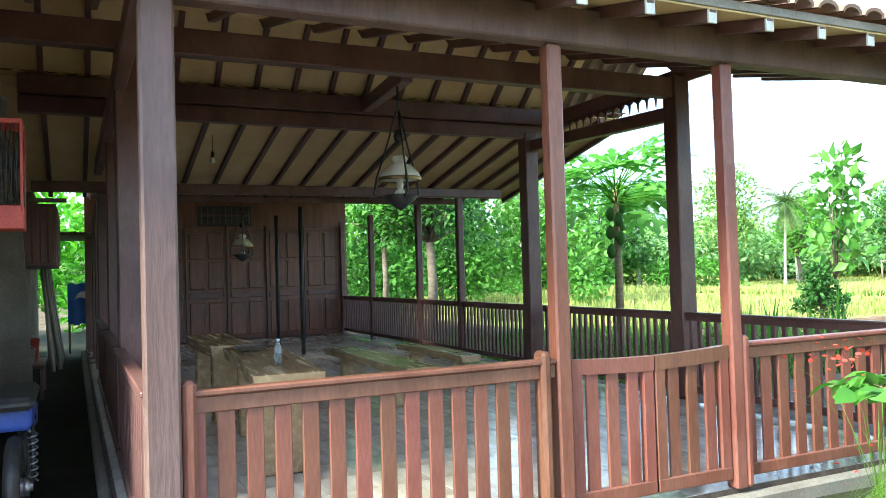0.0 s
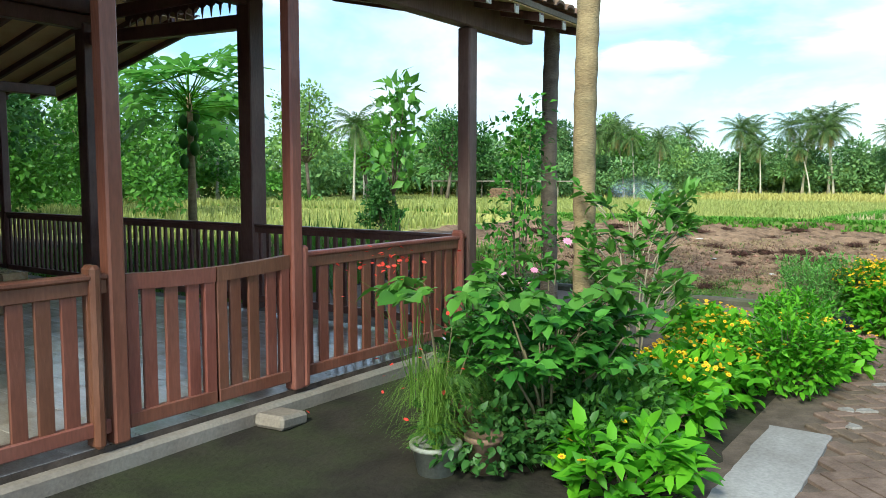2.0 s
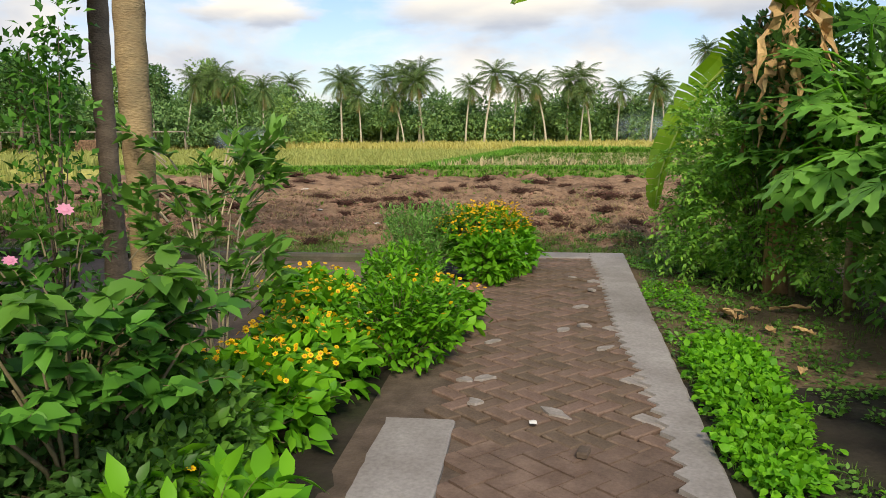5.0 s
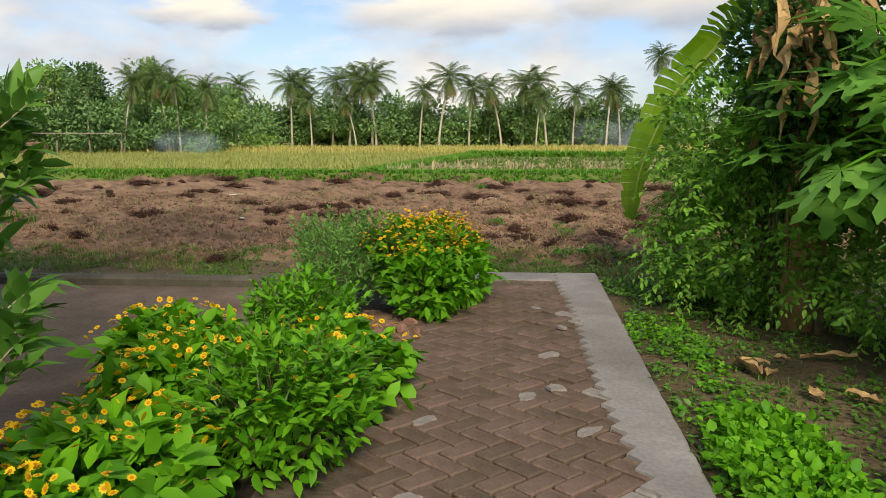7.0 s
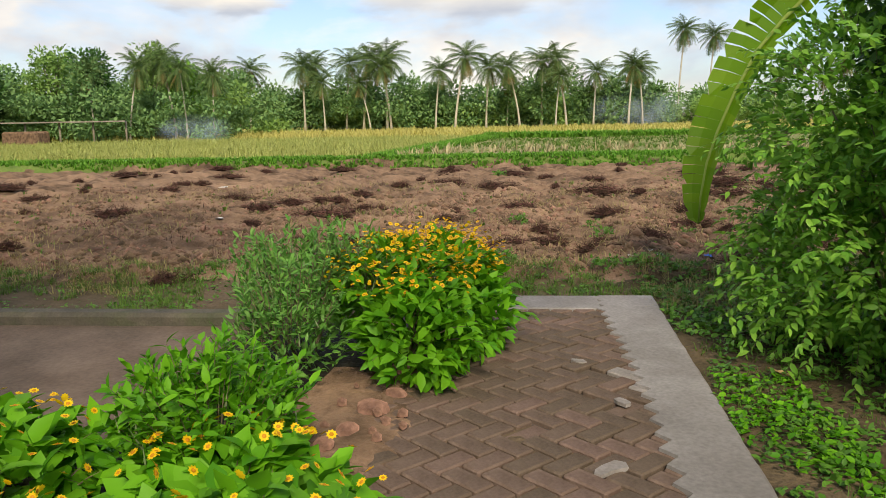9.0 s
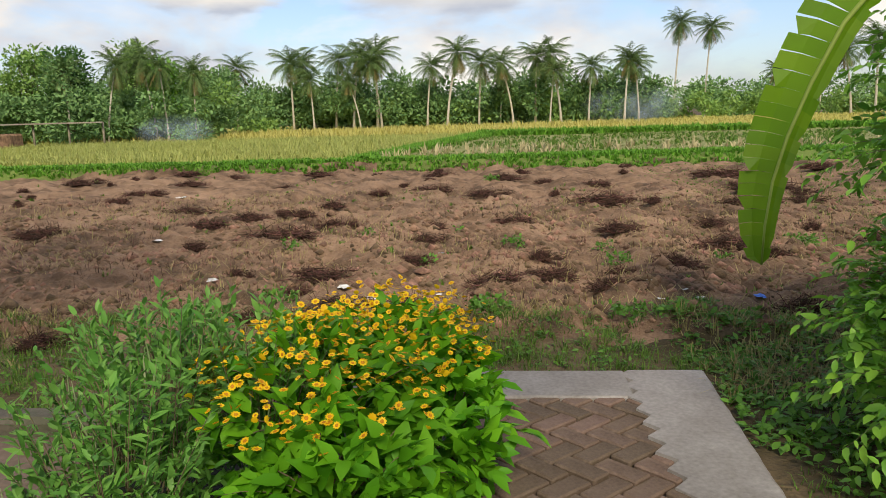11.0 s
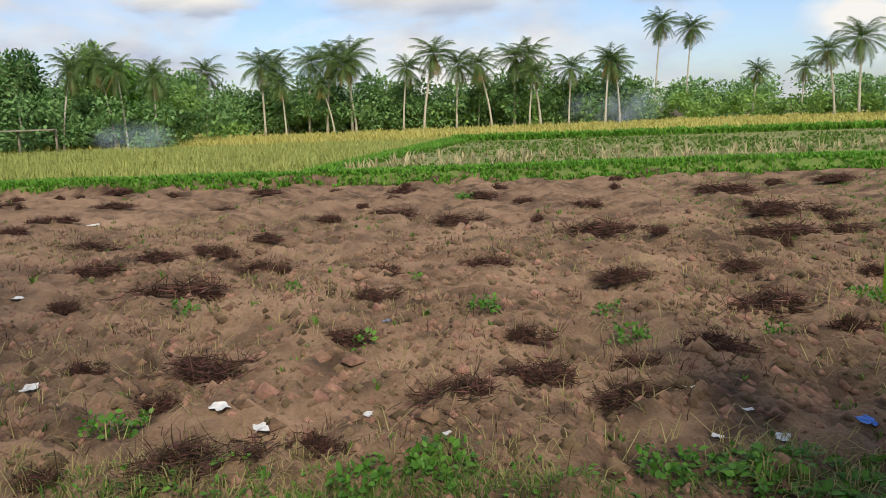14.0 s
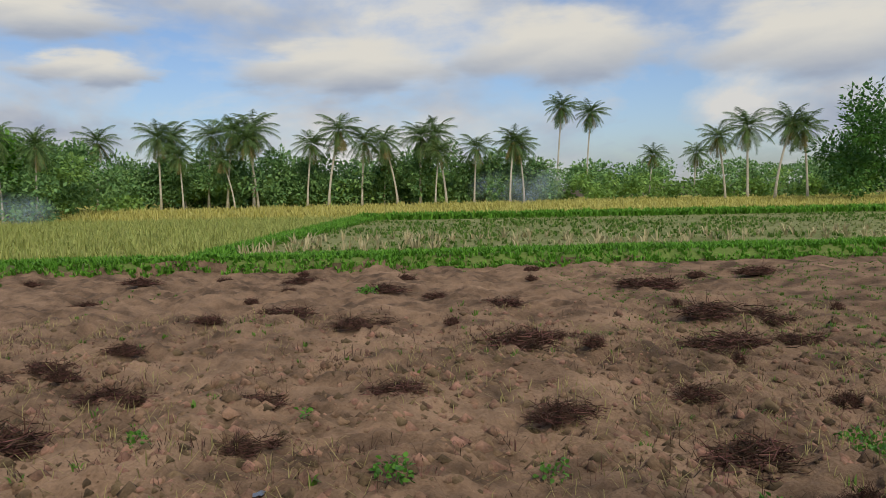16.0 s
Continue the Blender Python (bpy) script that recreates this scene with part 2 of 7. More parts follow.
M_STUBBLE = mat("rice_stubble", (0.22, 0.24, 0.09), (0.32, 0.32, 0.14), 0.95, 1.4, bump=0.9, fine=9, c3=(0.17, 0.20, 0.065), bdist=0.08, spec=0.1)
M_BUNDEARTH = mat("bund_earth", (0.11, 0.17, 0.038), (0.17, 0.23, 0.055), 0.95, 2, bump=0.8, fine=20, c3=(0.11, 0.11, 0.045), spec=0.2)
M_ROOT = mat("dark_dead_roots", (0.038, 0.021, 0.015), (0.13, 0.072, 0.050), 0.95, 12, island=0.65, spec=0.2)
M_CLOD = mat("soil_clod", (0.10, 0.064, 0.041), (0.27, 0.172, 0.108), 0.95, 9, bump=0.8, island=0.4, spec=0.2)
for m in (M_SOIL, M_CLOD):
    m.node_tree.nodes["Principled BSDF"].inputs["Diffuse Roughness"].default_value = 1.0
M_PAPER = mat("pale_litter", (0.6, 0.6, 0.58), (0.75, 0.75, 0.72), 0.8, 9)
M_TABLE = mat("varnished_slab_wood", (0.38, 0.255, 0.13), (0.52, 0.37, 0.20), 0.25, 3, (6, 0.5, 6), 0.2, 40, c3=(0.22, 0.13, 0.06))
M_DOOR = mat("dark_door_wood", (0.15, 0.06, 0.037), (0.23, 0.095, 0.058), 0.4, 4, (3, 3, 0.3), 0.2, 60, c3=(0.12, 0.055, 0.038))
M_BLACK = mat("black_iron", (0.02, 0.018, 0.017), (0.05, 0.045, 0.04), 0.5, 10)
M_BRASS = mat("aged_brass", (0.22, 0.15, 0.06), (0.32, 0.22, 0.1), 0.4, 10, metal=0.9)
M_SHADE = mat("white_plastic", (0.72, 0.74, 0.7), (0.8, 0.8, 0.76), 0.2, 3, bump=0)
M_TRUNK_PALE = mat("ringed_trunk_bark", (0.24, 0.17, 0.085), (0.36, 0.27, 0.14), 0.9, 5, (1, 1, 3), 0.7, 40, c3=(0.17, 0.15, 0.09))
M_TRUNK_DARK = mat("grey_brown_bark", (0.11, 0.085, 0.06), (0.19, 0.15, 0.11), 0.9, 5, (1, 1, 2.5), 0.7, 40)
M_TRUNK_PALM = mat("pale_palm_bark", (0.40, 0.36, 0.29), (0.56, 0.51, 0.42), 0.9, 5, (1, 1, 3), 0.4, 40)
M_STEM = mat("green_brown_stem", (0.12, 0.10, 0.05), (0.20, 0.17, 0.09), 0.8, 8)
M_BRANCH_PALE = mat("pale_branch", (0.34, 0.28, 0.18), (0.44, 0.37, 0.25), 0.8, 8)
M_POT = mat("terracotta_pot", (0.20, 0.12, 0.08), (0.32, 0.2, 0.14), 0.85, 6, c3=(0.13, 0.13, 0.09))
M_POT_WHITE = mat("pale_plastic_pot", (0.26, 0.26, 0.21), (0.38, 0.38, 0.32), 0.6, 6)
M_DRY = mat("dry_banana_leaf", (0.42, 0.25, 0.11), (0.62, 0.41, 0.19), 0.9, 8, (1, 1, 0.3), 0.6, 40, island=0.3)
M_BAMBOO = mat("old_bamboo_wall", (0.20, 0.17, 0.12), (0.32, 0.28, 0.21), 0.85, 4, (1, 1, 0.2), 0.5, 50, objrand=0.2)
M_REDPAINT = mat("faded_red_paint", (0.40, 0.05, 0.035), (0.5, 0.08, 0.05), 0.6, 6)
M_TARP = mat("blue_tarpaulin", (0.03, 0.13, 0.5), (0.05, 0.2, 0.62), 0.5, 3, bump=0.5)
M_CLEAR = bpy.data.materials.new("clear_plastic")
M_CLEAR.use_nodes = True
M_CLEAR.node_tree.nodes["Principled BSDF"].inputs["Transmission Weight"].default_value = 0.85
M_CLEAR.node_tree.nodes["Principled BSDF"].inputs["Base Color"].default_value = (0.8, 0.84, 0.85, 1)
M_CLEAR.node_tree.nodes["Principled BSDF"].inputs["Roughness"].default_value = 0.12
M_CLEAR.node_tree.nodes["Principled BSDF"].inputs["IOR"].default_value = 1.2
M_STEEL = mat("dull_steel", (0.35, 0.35, 0.36), (0.5, 0.5, 0.5), 0.35, 10, metal=0.9)
M_BLUEPLASTIC = mat("blue_enamel", (0.03, 0.06, 0.28), (0.05, 0.09, 0.36), 0.3, 8, bump=0)
L_MILK = leafmat("milk_glass", (0.86, 0.85, 0.78), (0.9, 0.89, 0.82), 0.25, 0.15, 0.05)
L_FOUNTAIN = leafmat("feathery_leaf", (0.10, 0.20, 0.022), (0.22, 0.36, 0.05), 0.3, 0.6)
L_GEN = leafmat("garden_leaf", (0.075, 0.20, 0.028), (0.16, 0.36, 0.05))
L_HEDGE = leafmat("hedge_leaf", (0.11, 0.31, 0.034), (0.28, 0.54, 0.066))
L_BRIGHT = leafmat("bright_leaf", (0.068, 0.265, 0.009), (0.185, 0.485, 0.02), 0.35, 0.55)
L_SHRUB = leafmat("shrub_leaf", (0.035, 0.14, 0.018), (0.12, 0.33, 0.04), 0.3, 0.5)
L_DARK = leafmat("dark_leaf", (0.04, 0.12, 0.026), (0.10, 0.23, 0.045))
L_BASIL = leafmat("basil_leaf", (0.10, 0.28, 0.045), (0.21, 0.44, 0.085))
# two far leaf tones, lightened so the colour itself carries the distance haze
L_FAR_HAZED = leafmat("hazed_far_foliage", (0.11, 0.23, 0.08), (0.25, 0.41, 0.14), 0.25, 0.7)
L_FARLIGHT_HAZED = leafmat("hazed_far_light_foliage", (0.16, 0.30, 0.07), (0.30, 0.46, 0.12), 0.3, 0.7)
L_PALM = leafmat("coconut_frond", (0.05, 0.115, 0.034), (0.165, 0.235, 0.07), 0.25, 0.6)
L_PALMDRY = leafmat("yellowed_frond", (0.24, 0.19, 0.06), (0.34, 0.26, 0.1), 0.25, 0.6)
L_GRASS = leafmat("grass_blade", (0.075, 0.165, 0.024), (0.155, 0.27, 0.042), 0.3, 0.6)
L_BUND = leafmat("bund_grass", (0.10, 0.27, 0.025), (0.20, 0.42, 0.05), 0.3, 0.6)
L_STUBBLE = leafmat("stubble_blade", (0.20, 0.27, 0.08), (0.38, 0.39, 0.17), 0.3, 0.8)
L_STRAW = leafmat("straw_blade", (0.42, 0.36, 0.19), (0.6, 0.52, 0.31), 0.3, 0.8)
L_RICE = leafmat("rice_blade", (0.30, 0.36, 0.10), (0.47, 0.48, 0.155), 0.3, 0.8)
L_RICEGOLD = leafmat("golden_rice_blade", (0.44, 0.42, 0.12), (0.58, 0.53, 0.18), 0.3, 0.8)
L_DRYGRASS = leafmat("dry_grass_blade", (0.28, 0.25, 0.09), (0.42, 0.36, 0.16), 0.3, 0.8)
L_BANANA = leafmat("banana_leaf", (0.115, 0.26, 0.007), (0.175, 0.32, 0.012), 0.4, 0.5, 0.35)
L_PAPAYA = leafmat("papaya_leaf", (0.11, 0.33, 0.05), (0.22, 0.48, 0.08), 0.4, 0.45)
L_YELLOW = leafmat("yellow_petal", (0.82, 0.50, 0.01), (0.92, 0.62, 0.02), 0.2, 0.6, 0.1)
L_ORANGE = leafmat("orange_flower_eye", (0.55, 0.22, 0.01), (0.62, 0.28, 0.02), 0.1, 0.7, 0.1)
L_PINK = leafmat("pink_petal", (0.75, 0.25, 0.42), (0.85, 0.45, 0.58), 0.3, 0.6, 0.1)
L_RED = leafmat("red_petal", (0.75, 0.06, 0.04), (0.85, 0.12, 0.08), 0.3, 0.6, 0.1)


# ---- building helpers ----
def obj(name, bm, material, parent=None, label=""):
    me = bpy.data.meshes.new(name)
    bm.to_mesh(me)
    bm.free()
    me.materials.append(material)
    ob = new(name, me)
    if parent:
        ob.parent = parent
    if label:
        ob["label"] = label
    return ob


def part(name, bm, material, parent, label=""):
    return obj(name, bm, material, parent, label)


def raw(name, verts, faces, material, parent=None, label="", smooth=False):
    me = bpy.data.meshes.new(name)
    me.from_pydata([tuple(v) for v in verts], [], faces)
    me.materials.append(material)
    if smooth:
        me.polygons.foreach_set("use_smooth", [True] * len(me.polygons))
    ob = new(name, me)
    if parent:
        ob.parent = parent
    if label:
        ob["label"] = label
    return ob


def many(ob):
    ob["kind"] = "stuff"
    return ob


def thing(name, label, category, group="", at=(0, 0, 0)):
    ob = new(name)
    ob.location = at
    ob.empty_display_size = 0.2
    return tagged(ob, label, category, group)


def box(x0, x1, y0, y1, z0, z1, bev=0.006, bm=None):
    bm = bm or bmesh.new()
    r = bmesh.ops.create_cube(bm, size=1, matrix=Matrix.LocRotScale(((x0 + x1) / 2, (y0 + y1) / 2, (z0 + z1) / 2), None, (abs(x1 - x0), abs(y1 - y0), abs(z1 - z0))))
    if bev:
        es = {e for v in r["verts"] for e in v.link_edges}
        bmesh.ops.bevel(bm, geom=list(es), offset=bev, segments=1, affect="EDGES")
    return bm


def bar(p, q, w, h, bev=0.006, bm=None):
    """A squared timber from p to q, w wide and h high."""
    bm = bm or bmesh.new()
    p, q = Vector(p), Vector(q)
    d = q - p
    x = d.normalized()
    up = Vector((0, 0, 1)) if abs(x.z) < 0.95 else Vector((0, 1, 0))
    y = up.cross(x).normalized()
    z = x.cross(y)
    m = Matrix((x, y, z)).transposed().to_4x4()
    m.translation = (p + q) / 2
    r = bmesh.ops.create_cube(bm, size=1, matrix=m @ Matrix.Diagonal((d.length, w, h, 1)))
    if bev:
        es = {e for v in r["verts"] for e in v.link_edges}
        bmesh.ops.bevel(bm, geom=list(es), offset=bev, segments=1, affect="EDGES")
    return bm


def tube(path, radii, n=8, bm=None):
    """A round limb along a path of points."""
    bm = bm or bmesh.new()
    pts = [Vector(p) for p in path]
    rings = []
    ref = Vector((0.31, 0.95, 0.07))
    for i, p in enumerate(pts):
        d = (pts[min(i + 1, len(pts) - 1)] - pts[max(i - 1, 0)]).normalized()
        a = d.cross(ref).normalized() if abs(d.dot(ref)) < 0.98 else d.cross(Vector((1, 0, 0))).normalized()
        b = d.cross(a)
        rings.append([bm.verts.new(p + (a * math.cos(2 * math.pi * k / n) + b * math.sin(2 * math.pi * k / n)) * radii[i]) for k in range(n)])
    for r, s in zip(rings, rings[1:]):
        for k in range(n):
            f = bm.faces.new((r[k], r[(k + 1) % n], s[(k + 1) % n], s[k]))
            f.smooth = True
    bm.faces.new(rings[0][::-1]); bm.faces.new(rings[-1])
    return bm


def lathe(profile, n=20, at=(0, 0, 0), bm=None):
    """A turned shape from (radius, height) pairs."""
    bm = bm or bmesh.new()
    rings = []
    for r, z in profile:
        rings.append([bm.verts.new((at[0] + r * math.cos(2 * math.pi * k / n), at[1] + r * math.sin(2 * math.pi * k / n), at[2] + z)) for k in range(n)])
    for r, s in zip(rings, rings[1:]):
        for k in range(n):
            f = bm.faces.new((r[k], r[(k + 1) % n], s[(k + 1) % n], s[k]))
            f.smooth = True
    return bm


RNG = np.random.default_rng(7)


def norm(a):
    return a / np.maximum(np.linalg.norm(a, axis=1, keepdims=True), 1e-9)


def leaf_mesh(name, pos, way, up, length, width, material, parent=None, label="", fold=0.12, droop=0.15, plain=False):
    """Many folded leaves in one mesh: pos, way and up are (n, 3), length and width (n,)."""
    x = norm(way)
    y = norm(np.cross(up, x))
    z = np.cross(x, y)
    L, W = length[:, None], width[:, None]
    n = len(pos)
    if plain:
        v = np.stack((pos, pos + x * L * 0.42 + y * W * 0.5 + z * W * fold, pos + x * L * 0.5 - z * L * 0.02, pos + x * L * 0.42 - y * W * 0.5 + z * W * fold, pos + x * L - z * L * droop), axis=1).reshape(-1, 3)
        i = np.arange(n)[:, None] * 5
        tris = ((0, 2, 1), (1, 2, 4), (0, 3, 2), (2, 3, 4))
    else:
        v = np.stack((pos, pos + x * L * 0.24 + y * W * 0.42 + z * W * fold, pos + x * L * 0.6 + y * W * 0.44 + z * (W * fold - L * droop * 0.3), pos + x * L * 0.3 + z * L * 0.01, pos + x * L * 0.66 - z * L * droop * 0.4,
                      pos + x * L * 0.24 - y * W * 0.42 + z * W * fold, pos + x * L * 0.6 - y * W * 0.44 + z * (W * fold - L * droop * 0.3), pos + x * L - z * L * droop), axis=1).reshape(-1, 3)
        i = np.arange(n)[:, None] * 8
        tris = ((0, 3, 1), (1, 3, 4), (1, 4, 2), (2, 4, 7), (0, 5, 3), (5, 4, 3), (5, 6, 4), (6, 7, 4))
    f = np.concatenate([i + np.array([q]) for q in tris], axis=0)
    return tri_mesh(name, v, f, material, parent, label)


def tri_mesh(name, v, f, material, parent=None, label=""):
    me = bpy.data.meshes.new(name)
    me.vertices.add(len(v)); me.vertices.foreach_set("co", np.asarray(v, dtype=np.float32).ravel())
    k = f.shape[1]
    me.loops.add(f.size); me.loops.foreach_set("vertex_index", f.astype(np.int32).ravel())
    me.polygons.add(len(f)); me.polygons.foreach_set("loop_start", np.arange(0, f.size, k, dtype=np.int32))
    me.polygons.foreach_set("loop_total", np.full(len(f), k, dtype=np.int32))
    me.update(calc_edges=True)
    me.materials.append(material)
    ob = new(name, me)
    if parent:
        ob.parent = parent
    if label:
        ob["label"] = label
    return ob


def cloud(n, centre, radii, shell=0.55, floor=None):
    """Points through a lumpy ellipsoid, more of them near its skin, with the way outwards."""
    d = norm(RNG.normal(size=(n, 3)))
    r = shell + (1 - shell) * RNG.random(n) ** 0.6
    lump = np.array([1 + 0.28 * noise.noise(Vector(q * 2.1 + np.asarray(centre))) for q in d])
    p = np.asarray(centre) + d * np.asarray(radii) * (r * lump)[:, None]
    if floor is not None:
        p[:, 2] = np.maximum(p[:, 2], floor + RNG.random(n) * 0.1)
    return p, d


def foliage(name, centre_list, per, size, material, parent=None, label="", aspect=0.5, shell=0.5, lift=0.3, floor=None, droop=0.2, plain=False):
    ps, ds = [], []
    for c, r in centre_list:
        p, d = cloud(per, c, r, shell, floor)
        ps.append(p); ds.append(d)
    p, d = np.concatenate(ps), np.concatenate(ds)
    n = len(p)
    way = d + RNG.normal(size=(n, 3)) * 0.55 + np.array([0, 0, lift])
    up = d * 0.6 + np.array([0, 0, 1.0]) + RNG.normal(size=(n, 3)) * 0.45
    ln = size * (0.6 + 0.8 * RNG.random(n))
    return leaf_mesh(name, p, way, up, ln, ln * aspect, material, parent, label, droop=droop, plain=plain)


def blades(name, pos, height, width, lean, material, parent=None, label="", per=5):
    """Tufts of thin bent blades at pos (n, 3)."""
    p = np.repeat(pos, per, axis=0)
    n = len(p)
    h = np.repeat(height, per) * (0.55 + 0.6 * RNG.random(n))
    a = RNG.random(n) * 2 * math.pi
    out = np.stack((np.cos(a), np.sin(a), np.zeros(n)), axis=1)
    side = np.stack((-np.sin(a), np.cos(a), np.zeros(n)), axis=1)
    ln = lean * RNG.random(n)
    p = p + out * (RNG.random(n) * 0.04)[:, None]
    m = p + out * (ln * h * 0.4)[:, None] + np.array([0, 0, 1]) * (h * 0.6)[:, None]
    t = p + out * (ln * h)[:, None] + np.array([0, 0, 1]) * (h * (1 - 0.35 * ln))[:, None]
    w = width * (0.7 + 0.6 * RNG.random(n))[:, None]
    v = np.stack((p - side * w, p + side * w, m + side * w * 0.7, m - side * w * 0.7, t), axis=1).reshape(-1, 3)
    i = np.arange(n)[:, None] * 5
    f = np.concatenate((i + np.array([[0, 1, 2]]), i + np.array([[0, 2, 3]]), i + np.array([[3, 2, 4]])), axis=0)
    return tri_mesh(name, v, f, material, parent, label)


def fbm(x, y, s, seed=0.0, octaves=4):
    """Smooth noise over arrays, made of lattice values."""
    out = np.zeros_like(x)
    amp, tot = 1.0, 0.0
    for o in range(octaves):
        xs, ys = x * s + seed + 17.3 * o, y * s - seed + 9.1 * o
        xi, yi = np.floor(xs), np.floor(ys)
        fx, fy = xs - xi, ys - yi
        fx, fy = fx * fx * (3 - 2 * fx), fy * fy * (3 - 2 * fy)
        hsh = lambda a, b: np.modf(np.abs(np.sin(a * 127.1 + b * 311.7 + 3.7) * 43758.5453))[0]
        v = (hsh(xi, yi) * (1 - fx) + hsh(xi + 1, yi) * fx) * (1 - fy) + (hsh(xi, yi + 1) * (1 - fx) + hsh(xi + 1, yi + 1) * fx) * fy
        out += amp * (v - 0.5)
        tot += amp
        amp *= 0.5
        s = s * 2.03
    return out / tot * 2


# ---- ground ----
def smooth(a, b, v):
    t = np.clip((v - a) / (b - a), 0, 1)
    return t * t * (3 - 2 * t)


def field_mask(x, y):
    edge = 0.5 * fbm(x, y, 0.6, 3.0)
    return smooth(8.35, 8.8, x + edge * 0.5) * (1 - smooth(22.3, 22.9, x + edge * 0.8 + 0.06 * (y + 4))) * smooth(-24, -23, y) * (1 - smooth(9.5, 10.5, y + edge))


def ground_z(x, y):
    x, y = np.asarray(x, float), np.asarray(y, float)
    f = field_mask(x, y)
    lumps = 0.06 * fbm(x, y, 0.75, 5.0, 3) + 0.085 * np.abs(fbm(x, y, 2.6, 8.0, 3)) + 0.07 * fbm(x, y, 5.0, 2.0, 4) + 0.045 * (np.abs(fbm(x, y, 8.5, 6.0, 3)) - 0.2) + 0.02 * fbm(x, y, 16.0, 9.0, 2)
    rows = 0.035 * np.sin((y + 0.35 * fbm(x, y, 0.4, 4.0)) * 2 * math.pi / 1.25)
    z = -0.03 + 0.012 * fbm(x, y, 2.0, 1.0)
    z = z * (1 - f) + f * (0.0 + lumps + rows)
    xb = x + 0.06 * (y + 4) + 0.35 * fbm(x, y, 0.7, 6.0)
    z = z + 0.26 * smooth(22.4, 22.9, xb) * (1 - 0.45 * smooth(23.6, 24.4, xb)) * (1 - smooth(60, 200, x))
    return z


xs = np.concatenate((np.array([-1500, -600, -250, -100, -50, -25, -12]), np.arange(-8, 8.4, 0.3), np.arange(8.4, 13.2, 0.034), np.arange(13.2, 24.6, 0.075), np.arange(24.8, 50, 0.8), np.array([55, 60, 70, 80, 95, 120, 180, 300, 600, 1500, 3000])))
ys = np.concatenate((np.array([-3000, -1200, -500, -200, -100, -60, -40, -30]), np.arange(-25, -10, 0.3), np.arange(-10, -8, 0.15), np.arange(-8, 1.5, 0.038), np.arange(1.5, 12, 0.12), np.arange(12, 30, 0.8), np.array([35, 45, 60, 90, 150, 300, 800, 3000])))
GX, GY = np.meshgrid(xs, ys, indexing="ij")
GZ = ground_z(GX, GY)
gv = np.stack((GX, GY, GZ), axis=2).reshape(-1, 3)
ni, nj = GX.shape
ii, jj = np.meshgrid(np.arange(ni - 1), np.arange(nj - 1), indexing="ij")
a = (ii * nj + jj).ravel()
gf = np.stack((a, a + nj, a + nj + 1, a + 1), axis=1)
ground = tri_mesh("ground", gv, gf, M_LAWN)
tagged(ground, "bare red-brown ploughed earth, weedy garden soil and rice fields", "ground", kind="structure")
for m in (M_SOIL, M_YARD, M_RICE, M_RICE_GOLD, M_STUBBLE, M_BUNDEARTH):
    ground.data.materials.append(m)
cx, cy = gv[gf].mean(axis=1)[:, 0], gv[gf].mean(axis=1)[:, 1]
jit = fbm(cx, cy, 0.9, 2.0)
idx = np.zeros(len(gf), int)
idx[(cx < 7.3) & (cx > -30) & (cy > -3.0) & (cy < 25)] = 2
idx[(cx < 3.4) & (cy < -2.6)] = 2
fm = field_mask(cx, cy)
idx[fm > 0.5] = 1


def bund_x(y):
    return 22.9 - 0.06 * (y + 4)


def diag_x(y):
    """The green bund that runs from the near bund out to the far one."""
    return 26.8 + (0.2 - y) * 7.6


far = (cx > bund_x(cy) - 0.3) & (fm <= 0.5)
idx[far] = 3
idx[far & (cx < bund_x(cy) + 1.6)] = 6
right_of = cy < 0.1 - (cx - 26.8) / 7.6
idx[far & right_of & (cx >= bund_x(cy) + 1.6) & (cx < 44)] = 5
idx[far & (cx > 46) & (cx < 110)] = 4
idx[far & (cx > 110)] = 0
idx[(cx > 8) & (cx <= 22) & (fm <= 0.5) & (cy > 10)] = 3
ground.data.polygons.foreach_set("material_index", idx.astype(np.int32))
ground.data.polygons.foreach_set("use_smooth", [True] * len(gf))

# ---- pavilion ----
X0, X1, YB = -2.09, 3.37, 14.3
FL = 0.10
floor = tagged(obj("floor", box(X0 - 0.12, X1 + 0.12, 0.0, YB, -0.05, FL - 0.004, 0), M_JOINT), "grey glossy tiled pavilion floor", "floor", kind="structure")
kerb_front = tagged(obj("trim", box(X0 - 0.2, X1 + 0.2, -0.09, 0.0, -0.06, FL - 0.03, 0.02), M_SLAB), "rough concrete plinth edge under the railing", "plinth", kind="structure")
kerb_left = tagged(obj("trim", box(X0 - 0.2, X0 - 0.12, 0.0, YB, -0.06, FL - 0.02, 0.015), M_SLAB), "rough concrete plinth edge along the alley", "plinth", kind="structure")
kerb_right = tagged(obj("trim", box(X1 + 0.12, X1 + 0.2, 0.0, YB, -0.06, FL - 0.02, 0.015), M_SLAB), "rough concrete plinth edge by the garden", "plinth", kind="structure")

pavilion = thing("pavilion", "open dark-brown timber pavilion with woven bamboo ceiling and tiled roof", "pavilion")


def post(x, y, w, z1, material, d=None, z0=FL):
    d = d or w
    return part("post", box(x - w / 2, x + w / 2, y - d / 2, y + d / 2, z0, z1, 0.012), material, pavilion)


